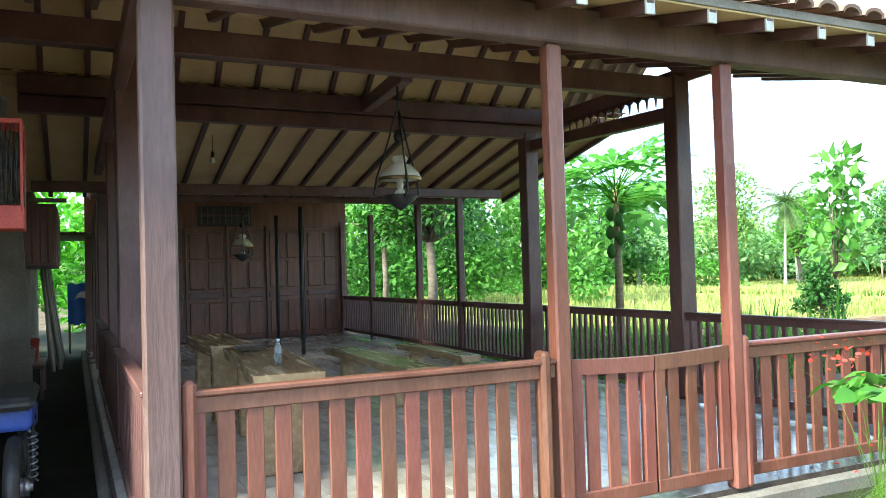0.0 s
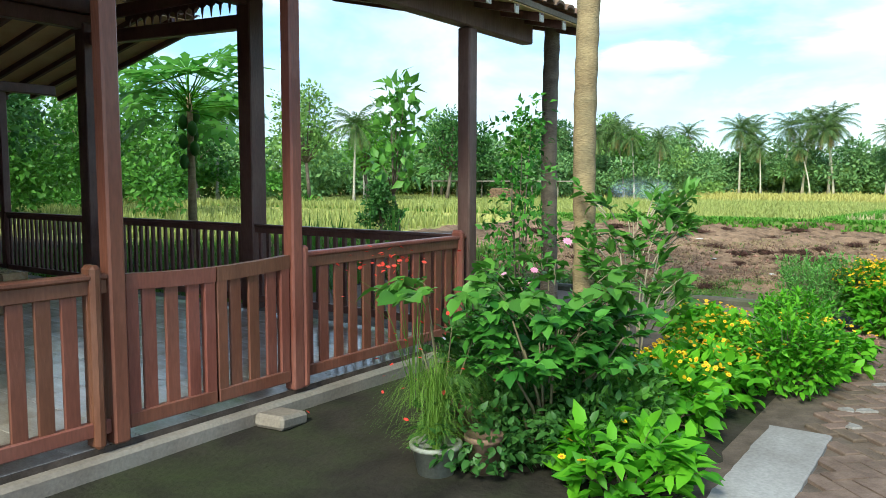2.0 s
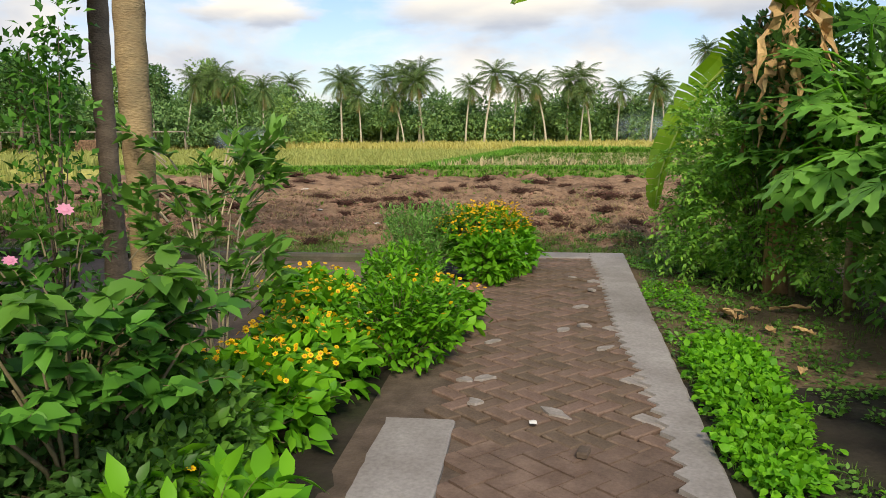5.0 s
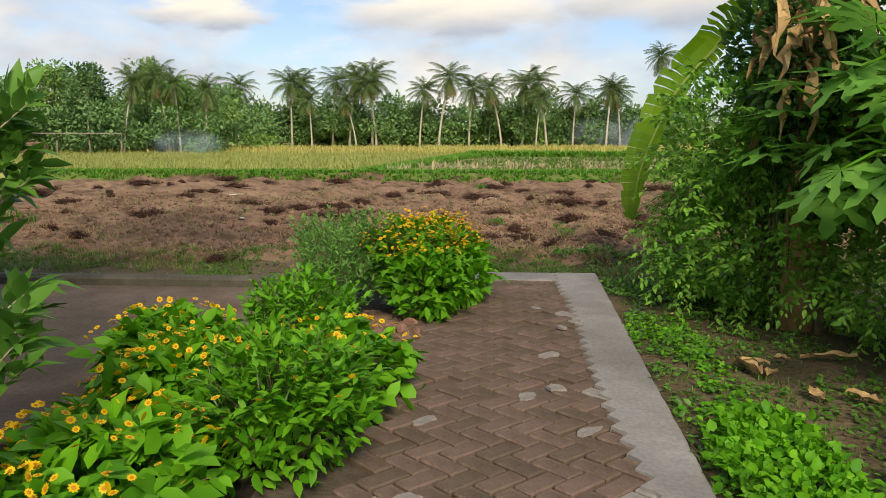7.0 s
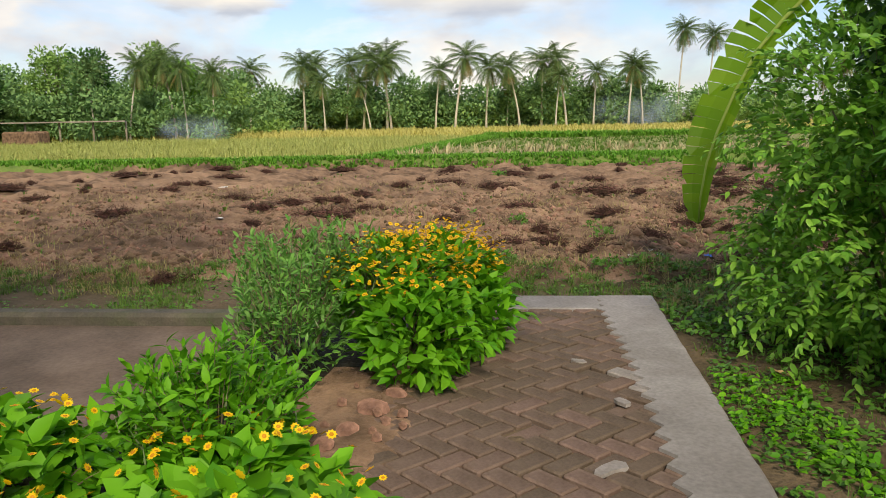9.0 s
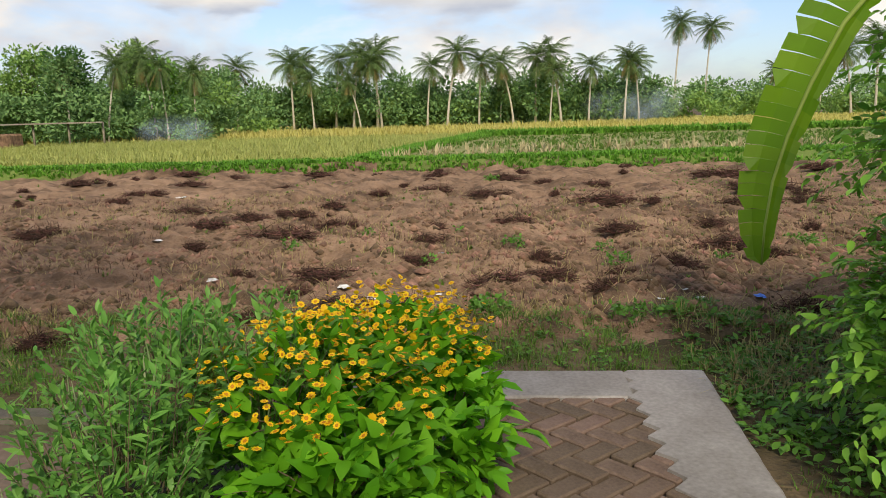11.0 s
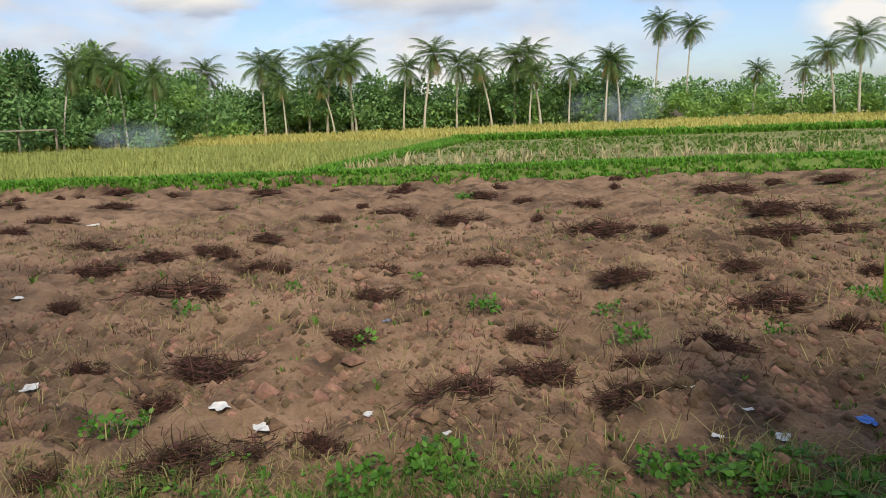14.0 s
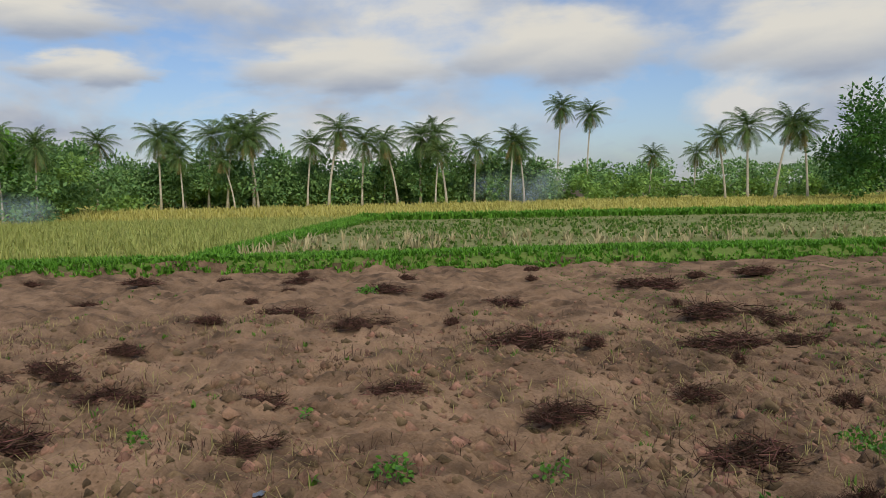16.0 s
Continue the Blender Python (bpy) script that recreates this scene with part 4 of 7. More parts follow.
# cement smeared over single pavers
for k, (x, y, a, b) in enumerate(((2.77, -3.51, 0.1, 0.05), (5.2, -3.75, 0.09, 0.045), (4.6, -3.76, 0.075, 0.04), (4.45, -3.6, 0.08, 0.05), (6.48, -3.75, 0.05, 0.035), (4.08, -3.12, 0.08, 0.04), (3.25, -3.02, 0.06, 0.05), (3.3, -3.12, 0.08, 0.045), (2.9, -3.1, 0.06, 0.05), (4.0, -3.85, 0.1, 0.04), (5.9, -3.9, 0.06, 0.03))):
    r = random.Random(70 + k)
    bm = bmesh.new()
    rim = []
    for q in range(8):
        t = 2 * math.pi * q / 8
        w = r.uniform(0.55, 1.2)
        rim.append((a * w * math.cos(t), b * w * math.sin(t)))
    lo = [bm.verts.new((u, v, -0.012)) for u, v in rim]
    hi = [bm.verts.new((u * 0.94, v * 0.94, 0.002 + r.uniform(0, 0.0015))) for u, v in rim]
    for q in range(8):
        bm.faces.new((lo[q], lo[(q + 1) % 8], hi[(q + 1) % 8], hi[q]))
    bm.faces.new(hi)
    ob = tagged(obj("cement_patch", bm, M_PAVER_PALE), "thin pale patch of cement on the pavers", "patch", "cement patches on the path")
    ob.matrix_world = pose(x, y, 0, 0, 0, 45 + 90 * (k % 2) + r.uniform(-12, 12))

# ---- trees and plants ----
def arch(p, q, rise, n=7):
    p, q = Vector(p), Vector(q)
    return [p.lerp(q, k / n) + Vector((0, 0, rise * 4 * (k / n) * (1 - k / n))) for k in range(n + 1)]


def palm_frond(bmv, bmf, base, az, el, ln, sag, seed, leaf_len=0.55, pairs=26):
    """A feather frond: two rows of leaflets along a drooping rib."""
    r = random.Random(seed)
    d0 = Vector((math.cos(az) * math.cos(el), math.sin(az) * math.cos(el), math.sin(el)))
    side = Vector((-math.sin(az), math.cos(az), 0))
    pts = []
    for k in range(9):
        e2 = el - sag * 2.0 * (k / 8) ** 1.3
        dd = Vector((math.cos(az) * math.cos(e2), math.sin(az) * math.cos(e2), math.sin(e2)))
        pts.append((pts[-1] if pts else base) + dd * (ln / 8 if k else 0))
    for k in range(pairs):
        t = 0.1 + 0.9 * k / (pairs - 1)
        s_ = min(t * 8, 7.999)
        i0 = int(s_)
        p = pts[i0].lerp(pts[i0 + 1], s_ - i0)
        d = (pts[i0 + 1] - pts[i0]).normalized()
        L = leaf_len * ln * 0.42 * math.sin(math.pi * (0.14 + 0.8 * t)) + 0.06
        for s in (-1, 1):
            w = d * ln * 0.9 / pairs * 0.8
            tip = p + side * s * L * 0.72 + d * L * 0.5 + Vector((0, 0, -L * (0.25 + r.random() * 0.45)))
            i = len(bmv)
            bmv += [p - w * 0.5, p + w * 0.5, tip]
            bmf.append((i, i + 1, i + 2))
    for k in range(8):
        w = side * 0.02 * (1.2 - k / 8)
        i = len(bmv)
        bmv += [pts[k] - w, pts[k] + w, pts[k + 1] + w, pts[k + 1] - w]
        bmf.append((i, i + 1, i + 2)); bmf.append((i, i + 2, i + 3))


def coconut_palm(h, seed, lean=0.4, frond=2.6):
    r = random.Random(seed)
    th = thing("coconut_palm", "tall coconut palm with a pale slender trunk and feathery crown", "palm tree", "coconut palms beyond the rice field")
    a = r.uniform(0, 6.28)
    pts = [(lean * math.cos(a) * (k / 6) ** 1.6, lean * math.sin(a) * (k / 6) ** 1.6, h * k / 6) for k in range(7)]
    part("trunk", tube(pts, [0.15, 0.1, 0.09, 0.085, 0.08, 0.075, 0.07], 7), M_TRUNK_PALM, th)
    top = Vector(pts[-1])
    v, f, dv, df = [], [], [], []
    n = r.randint(28, 33)
    for k in range(n):
        el = -0.95 + 2.4 * ((k + 0.5) / n) + r.uniform(-0.15, 0.15)
        palm_frond(v, f, top + Vector((0, 0, 0.1)), k * 2.399 + r.uniform(-0.3, 0.3), el, frond * r.uniform(0.85, 1.12), 0.42 + 0.15 * max(0, el), seed * 100 + k, 0.7, 30)
    for k in range(r.randint(3, 6)):
        palm_frond(dv, df, top, r.uniform(0, 6.28), r.uniform(-1.2, -0.7), frond * 0.8, 0.2, seed * 77 + k, 0.6, 14)
    raw("crown", v, f, L_PALM, th)
    raw("dead_frond", dv, df, L_PALMDRY, th, "hanging yellowed fronds")
    nuts = bmesh.new()
    for k in range(6):
        bmesh.ops.create_icosphere(nuts, subdivisions=1, radius=0.12, matrix=Matrix.Translation(top + Vector((r.uniform(-0.25, 0.25), r.uniform(-0.25, 0.25), -0.18))))
    many(part("coconut", nuts, L_PALMDRY, th))
    return th


# (y, tip height, distance) of the palms along the far edge of the rice
PALMS = ((20.9, 7.2, 75), (15.7, 7.7, 75), (14.2, 7.6, 77), (12.0, 7.9, 76), (10.0, 8.0, 74), (8.0, 8.4, 75), (7.3, 7.1, 73), (3.6, 6.9, 76), (1.7, 8.2, 75), (-1.1, 7.2, 76), (-4.2, 6.9, 75), (-6.2, 7.7, 77), (-8.4, 7.7, 75), (-10.9, 6.4, 76),
         (-13.9, 6.9, 75), (-15.5, 6.6, 77), (-20.8, 11.2, 88), (-23.9, 10.5, 88), (-30.6, 5.9, 88), (-35.4, 6.1, 88), (-33.1, 7.1, 75), (-35.1, 8.3, 75), (-37.6, 8.5, 75), (-40.6, 7.9, 75), (34.9, 7.4, 72), (13.1, 5.6, 72), (9.0, 5.2, 72), (-7.3, 5.8, 73), (-3.0, 5.4, 78))
# (trunk height, lean, frond length) of the five palms that the others repeat
protos = [coconut_palm(h, s, lean, fr) for s, h, lean, fr in ((1, 5.7, 0.9, 2.15), (2, 5.7, 0.3, 2.25), (3, 5.7, 1.3, 2.1), (4, 5.7, 0.5, 2.2), (5, 9.2, 0.7, 2.1))]
TIP = (7.2, 7.3, 7.1, 7.2, 10.7)
rp = random.Random(11)
placed = set()
for k, (y, ht, dist) in enumerate(PALMS):
    p = 4 if ht > 10 else k % 4
    m = pose(dist, y, 0, 0, 0, rp.uniform(0, 360))
    q = protos[p] if p not in placed else copy_thing(protos[p], m)
    placed.add(p)
    q.matrix_basis = m
    sc = ht / TIP[p]
    q.scale = (sc, sc, sc)


def tree(name, label, x, y, h, crown_r, n_leaf, leaf_size, material, trunk_r=0.12, seed=1, clumps=9, base=0.35, group="", cat="tree", bark=None):
    """A forked trunk with limbs that end in uneven clumps of leaves."""
    r = random.Random(seed)
    th = thing(name, label, cat, group, (x, y, float(ground_z(x, y)) - 0.02))
    bend = r.uniform(-0.3, 0.3) * crown_r * 0.4
    fork = Vector((bend, r.uniform(-0.2, 0.2) * crown_r, h * base))
    bm = tube([(0, 0, 0), fork * 0.5 + Vector((0.05, 0, 0)), fork], [trunk_r, trunk_r * 0.8, trunk_r * 0.7], 7)
    cl = []
    for k in range(clumps):
        a, t = k * 2.4 + r.uniform(-0.4, 0.4), r.random()
        zz = h * (base + (0.98 - base) * (0.15 + 0.85 * (k + 0.5) / clumps))
        rr = crown_r * (1 - 0.55 * ((zz / h - base) / (1 - base))) * r.uniform(0.3, 0.8)
        c = Vector((bend + rr * math.cos(a), rr * math.sin(a), zz - crown_r * 0.1))
        tube([fork, fork.lerp(c, 0.5) + Vector((0, 0, 0.1)), c], [trunk_r * 0.5, trunk_r * 0.3, trunk_r * 0.12], 5, bm)
        s = crown_r * r.uniform(0.32, 0.55)
        cl.append((tuple(c), (s, s, s * r.uniform(0.6, 0.9))))
    many(part("trunk", bm, bark or M_TRUNK_DARK, th))
    foliage("crown", cl, max(10, n_leaf // clumps), leaf_size, material, th, aspect=0.55, shell=0.25, droop=0.25, plain=True)
    return th


# woods behind the palms: nobody could count these
def woods(name, label, spots, material, per, size):
    cl = []
    for x, y, h, w in spots:
        for k in range(4):
            cl.append(((x + RNG.normal() * w * 0.35, y + RNG.normal() * w * 0.45, h * (0.3 + 0.2 * k) + RNG.normal() * 0.3), (w * 0.45, w * 0.5, h * 0.24)))
    ob = foliage(name, cl, per, size, material, None, "", 0.6, 0.2, 0.2, floor=0.0, plain=True)
    return tagged(ob, label, "woods", kind="stuff")


rw = random.Random(3)
woods("far_woods", "green wood beyond the rice field, haze put into its leaf colour", [(96 + rw.uniform(-6, 14), y + rw.uniform(-1.5, 1.5), rw.uniform(2.8, 4.4), rw.uniform(4, 6)) for y in np.arange(-95, 60, 2.4)], L_FAR_HAZED, 230, 0.4)
woods("far_woods", "dark bushes between the palms", [(82 + rw.uniform(-4, 4) - 0.25 * y, y, rw.uniform(2.5, 4.6), rw.uniform(2.5, 4)) for y in np.arange(-20, 34, 1.5)], L_FAR_HAZED, 220, 0.34)
woods("far_woods", "lighter bushes and banana clumps under the palms", [(80 + rw.uniform(-4, 4) - 0.25 * y, y, rw.uniform(1.2, 2.6), rw.uniform(1.5, 3)) for y in np.arange(-58, 36, 2.2)], L_FARLIGHT_HAZED, 100, 0.4)
woods("far_woods", "dark leafy growth among the palm trunks", [(79 + rw.uniform(-2, 2), y, rw.uniform(2.6, 5.0), rw.uniform(1.6, 2.6)) for y in np.concatenate((np.arange(6, 17, 0.9), np.arange(-17, 5, 1.5)))], L_FAR_HAZED, 260, 0.34)
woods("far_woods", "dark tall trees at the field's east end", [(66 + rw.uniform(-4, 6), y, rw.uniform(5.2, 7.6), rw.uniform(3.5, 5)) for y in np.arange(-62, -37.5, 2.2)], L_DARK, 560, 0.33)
woods("far_woods", "tall mixed trees beyond the field to the north", [(58 + rw.uniform(-3, 6) - 0.5 * (y - 20), y, rw.uniform(3.3, 4.6) + (0.8 if y < 27 else 0), rw.uniform(2.5, 4)) for y in np.arange(16.5, 40, 1.5)], L_FAR_HAZED, 560, 0.27)
woods("far_woods", "sunlit bushes before the north trees", [(54 + rw.uniform(-2, 4) - 0.5 * (y - 20), y, rw.uniform(1.5, 4.6), rw.uniform(1.5, 2.5)) for y in np.arange(17, 40, 1.6)], L_FARLIGHT_HAZED, 330, 0.24)
woods("far_woods", "leafy wood behind the pavilion garden", [(x, 56 - 0.45 * x + rw.uniform(-2, 4), rw.uniform(3.2, 4.6), rw.uniform(4, 6)) for x in np.arange(-4, 50, 2.0)], L_FARLIGHT_HAZED, 430, 0.36)
woods("far_woods", "darker trees behind the pavilion garden", [(x, 52 - 0.45 * x + rw.uniform(-2, 4), rw.uniform(3.0, 4.4), rw.uniform(3, 5)) for x in np.arange(-4, 50, 3.1)], L_FAR_HAZED, 430, 0.34)
woods("far_woods", "bright undergrowth behind the pavilion garden", [(x, 38 - 0.3 * x + rw.uniform(-2, 2), rw.uniform(1.2, 2.4), rw.uniform(2, 3.5)) for x in np.arange(2, 30, 2.2)], L_GEN, 480, 0.24)
woods("far_woods", "leafy garden wood beside the back wall", [(x, 22 + rw.uniform(-1, 3), rw.uniform(3.6, 5.6), rw.uniform(2.5, 3.5)) for x in np.arange(4, 15, 1.7)], L_GEN, 560, 0.24)
woods("far_woods", "garden trees behind the alley", [(x, 20 + rw.uniform(-1, 2), rw.uniform(3.0, 5.0), rw.uniform(2, 3)) for x in np.arange(-9, 4, 2.1)], L_BRIGHT, 400, 0.24)

for k, (x, y, h, cr, mt) in enumerate(((50, 16.5, 4.6, 1.5, "b"), (52, 19.5, 6.1, 1.8, "l"), (48, 21.5, 5.4, 1.6, "d"), (50, 25.0, 5.8, 2.0, "l"), (44, 26.0, 5.0, 1.6, "d"), (46, 30.0, 6.0, 2.2, "l"), (29, 27, 6.4, 2.4, "l"), (24, 30, 5.4, 2.4, "d"), (34, 27, 5.2, 2.0, "b"), (18, 30, 6.8, 2.6, "l"), (38, 24, 5.4, 2.0, "d"), (12, 27, 6.2, 2.4, "b"))):
    tree("tree", "tall leafy tree standing before the wood", x, y, h, cr, 2600, 0.24, {"b": L_HEDGE, "l": L_FARLIGHT_HAZED, "d": L_DARK}[mt], 0.13, 60 + k, 16, 0.35, "trees at the wood's edge")
for x, y, s in ((26, 31, 0.75), (31, 25.5, 0.62), (20, 33, 0.8), (36, 29, 0.6)):
    q = copy_thing(protos[int(x) % 4], pose(x, y, 0, 0, 0, x * 40))
    q.scale = (s * 1.25, s * 1.25, s * 1.25)
# slender palms among the trees at the field's north end
for x, y, ht in ((47, 18.8, 5.6), (48, 16.4, 6.0), (47, 15.3, 5.4), (47.5, 13.9, 5.0), (46, 20.4, 5.2)):
    q = copy_thing(protos[int(y) % 4], pose(x, y, 0, 0, 0, y * 70))
    q.scale = (ht / 9.5, ht / 9.5, ht / 7.3)

woods("far_woods", "dense dark bushes under the north trees", [(48 + rw.uniform(-2, 3), y, rw.uniform(2.4, 4.4), rw.uniform(2, 3)) for y in np.arange(15, 27, 1.1)], L_FAR_HAZED, 380, 0.24)
tree("tree", "dark-trunked garden tree with dense leaves", 6.3, 15.5, 5.2, 1.9, 3000, 0.2, L_DARK, 0.16, 5, 12, 0.45)
tree("tree", "slender forked garden tree", 5.3, 16.5, 5.0, 1.7, 2400, 0.2, L_GEN, 0.1, 6, 11, 0.5)
tree("young_tree", "young broad-leaved tree with glossy leaves", 12.2, 7.6, 3.9, 0.85, 260, 0.3, L_GEN, 0.05, 8, 9, 0.3)
tree("shrub", "clipped dark round shrub", 11.6, 7.7, 1.35, 0.62, 2200, 0.1, L_DARK, 0.04, 9, 10, 0.25, cat="shrub")
tree("sapling", "thin upright shrub with small dark leaves by the corner post", 3.35, -0.55, 2.2, 0.45, 1150, 0.065, L_SHRUB, 0.018, 12, 16, 0.12, cat="shrub")


# papaya
def palmate(pos, way, up, r, seed, lobes=7):
    """The outline of a deeply lobed leaf, as a fan of pointed blades with side teeth."""
    rr = random.Random(seed)
    x = Vector(way).normalized()
    y = Vector(up).cross(x).normalized()
    z = x.cross(y)
    v, f = [], []
    for k in range(lobes):
        a = (k - (lobes - 1) / 2) * (4.4 / lobes)
        d = x * math.cos(a) + y * math.sin(a)
        s = x * -math.sin(a) + y * math.cos(a)
        L = r * (1 - 0.28 * abs(k - (lobes - 1) / 2) / (lobes / 2)) * rr.uniform(0.9, 1.08)
        dr = z * -(L * 0.18)
        i = len(v)
        P = Vector(pos)
        v += [P, P + d * L * 0.35 + s * L * 0.09, P + d * L * 0.52 + s * L * 0.2, P + d * L * 0.6 + s * L * 0.08 + dr * 0.4, P + d * L * 0.8 + s * L * 0.12 + dr * 0.7, P + d * L + dr,
              P + d * L * 0.8 - s * L * 0.12 + dr * 0.7, P + d * L * 0.6 - s * L * 0.08 + dr * 0.4, P + d * L * 0.52 - s * L * 0.2, P + d * L * 0.35 - s * L * 0.09]
        f += [(i, i + 1, i + 9), (i + 1, i + 2, i + 3), (i + 1, i + 3, i + 7, i + 9), (i + 9, i + 7, i + 8), (i + 3, i + 4, i + 5, i + 6, i + 7)]
    return v, f


def papaya(x, y, h, n, leaf_r, stalk, fruit, seed, label, trunk_r=0.07):
    r = random.Random(seed)
    th = thing("papaya_tree", label, "tree", at=(x, y, float(ground_z(x, y)) - 0.02))
    part("trunk", tube([(0, 0, 0), (0.02, 0.01, h * 0.5), (0, 0, h)], [trunk_r, trunk_r * 0.8, trunk_r * 0.55], 9), M_TRUNK_PALE, th)
    for k in range(n):
        a, el = k * 2.4, r.uniform(-0.35, 1.0)
        d = Vector((math.cos(a) * math.cos(el), math.sin(a) * math.cos(el), math.sin(el)))
        b = Vector((0, 0, h - 0.35 * r.random()))
        tip = b + d * stalk * r.uniform(0.75, 1.1)
        part("leaf_stalk", tube([b, b.lerp(tip, 0.6) + Vector((0, 0, 0.05)), tip], [0.014, 0.01, 0.008], 5), L_BRIGHT, th)
        v, f = palmate(tip, d + Vector((0, 0, -0.4)), Vector((0, 0, 1)) + d * 0.3, leaf_r * r.uniform(0.8, 1.1), seed * 50 + k)
        raw("leaf", v, f, L_PAPAYA, th)
    for k in range(fruit):
        a = k * 2.2
        z = h - 0.3 - 0.11 * k
        bm = lathe([(0.0, 0.0), (0.05, 0.03), (0.085, 0.12), (0.06, 0.22), (0.0, 0.27)], 12, (0.11 * math.cos(a), 0.11 * math.sin(a), z - 0.2))
        part("fruit", bm, L_DARK, th, "green unripe papaya")
    return th


papaya(6.2, 7.4, 2.95, 40, 0.62, 0.95, 8, 3, "papaya tree with green fruit and lobed leaves", 0.085)

# two ringed trunks by the flower bed
for x, y, r0, mtl, lab, nm in ((2.97, -1.28, 0.084, M_TRUNK_PALE, "pale yellow-brown ringed trunk of a tall areca palm", "areca_palm"), (4.7, -0.11, 0.08, M_TRUNK_DARK, "grey-brown ringed trunk of a tall areca palm", "areca_palm")):
    th = thing(nm, lab, "palm tree", "areca palms by the path", (x, y, -0.05))
    n = 46
    part("trunk", tube([(0.02 * math.sin(k * 0.3), 0, 5.6 * k / n) for k in range(n + 1)], [r0 * (1.05 if k % 2 else 0.97) * (1.25 - 0.3 * min(1, k / 8)) for k in range(n + 1)], 14), mtl, th)
    v, f = [], []
    for k in range(9):
        palm_frond(v, f, Vector((0, 0, 5.6)), k * 0.7, 0.9 - 0.08 * k, 1.8, 0.35, k + 900, 0.7, 20)
    raw("crown", v, f, L_PALM, th)


def stems(n, base_r, h, spread, r0, seed):
    r = random.Random(seed)
    bm = bmesh.new()
    for k in range(n):
        a = r.uniform(0, 6.28)
        b = (base_r * r.random() * math.cos(a), base_r * r.random() * math.sin(a), 0)
        t = (b[0] + spread * math.cos(a) * r.uniform(0.4, 1), b[1] + spread * math.sin(a) * r.uniform(0.4, 1), h * r.uniform(0.7, 1))
        tube([b, ((b[0] + t[0]) / 2 * 0.8, (b[1] + t[1]) / 2 * 0.8, t[2] * 0.55), t], [r0, r0 * 0.8, r0 * 0.4], 5, bm)
    return bm


def flowers(name, pts, size, petals_mat, eye_mat, parent, label, up_jit=0.5):
    """Small daisies: a ring of petals and a raised eye."""
    n = len(pts)
    up = norm(np.array([0, 0, 1.0]) + RNG.normal(size=(n, 3)) * up_jit)
    a = norm(np.cross(up, np.array([0.3, 0.9, 0.1])))
    b = np.cross(up, a)
    K = 9
    v, f = [], []
    s = size * (0.8 + 0.4 * RNG.random(n))
    for k in range(2 * K):
        t = math.pi * k / K
        rad = 1.0 if k % 2 == 0 else 0.72
        v.append(pts + (a * math.cos(t) + b * math.sin(t)) * (s * rad)[:, None] + up * (s * 0.15)[:, None])
    v.append(pts.copy())
    V = np.stack(v, axis=1).reshape(-1, 3)
    i = np.arange(n)[:, None] * (2 * K + 1)
    F = np.concatenate([i + np.array([[k, (k + 1) % (2 * K), 2 * K]]) for k in range(2 * K)], axis=0)
    many(tri_mesh(name, V, F, petals_mat, parent, label))
    v = [pts + (a * math.cos(t) + b * math.sin(t)) * (s * 0.42)[:, None] + up * (s * 0.14)[:, None] for t in np.arange(6) * math.pi / 3] + [pts + up * (s * 0.4)[:, None]]
    V = np.stack(v, axis=1).reshape(-1, 3)
    i = np.arange(n)[:, None] * 7
    F = np.concatenate([i + np.array([[k, (k + 1) % 6, 6]]) for k in range(6)], axis=0)
    many(tri_mesh("flower_eye", V, F, eye_mat, parent))


def bush(name, label, x, y, lobes, n_leaf, size, material, aspect=0.5, n_stem=10, flower=0, fsize=0.02, cat="plant", group="", z=None, stem_r=0.006, spikes=0, shell=0.55, ftop=0.25, lift=0.35):
    """lobes: (dx, dy, z, rx, ry, rz) about the foot."""
    z = float(ground_z(x, y)) - 0.01 if z is None else z
    th = thing(name, label, cat, group, (x, y, z))
    hmax = max(l[2] for l in lobes)
    many(part("stem", stems(n_stem, 0.12, hmax, max(l[3] for l in lobes) * 0.8, stem_r, int(x * 100) % 97), M_STEM, th))
    cl = [((l[0], l[1], l[2]), (l[3], l[4], l[5])) for l in lobes]
    foliage("foliage", cl, n_leaf // len(cl), size, material, th, aspect=aspect, shell=shell, floor=0.01, lift=lift)
    if flower:
        ps = []
        for l in lobes:
            d = norm(RNG.normal(size=(flower // len(lobes) * 3 + 3, 3)))
            d = d[d[:, 2] > ftop][: flower // len(lobes)]
            ps.append(np.array(l[:3]) + d * np.array(l[3:]) * 1.16 + np.array([0, 0, 0.07]))
        flowers("flower", np.concatenate(ps), fsize, L_YELLOW, L_ORANGE, th, "small yellow daisies")
    if spikes:
        bm = bmesh.new()
        r = random.Random(spikes)
        for k in range(spikes):
            l = lobes[k % len(lobes)]
            a, q = r.uniform(0, 6.28), math.sqrt(r.random())
            b = Vector((l[0] + l[3] * q * math.cos(a), l[1] + l[4] * q * math.sin(a), l[2] + l[5] * math.sqrt(max(0, 1 - q * q)) * 0.95))
            hh = r.uniform(0.05, 0.11)
            t = b + Vector((r.uniform(-0.03, 0.03), r.uniform(-0.03, 0.03), hh))
            n = 6
            tube([b.lerp(t, i / n) for i in range(n + 1)], [0.006 * (0.5 if i % 2 else 1) * (1.15 - i / n) for i in range(n + 1)], 5, bm)
        many(part("flower_spike", bm, L_SPIKE, th, "grey-green seed spikes"))
    return th


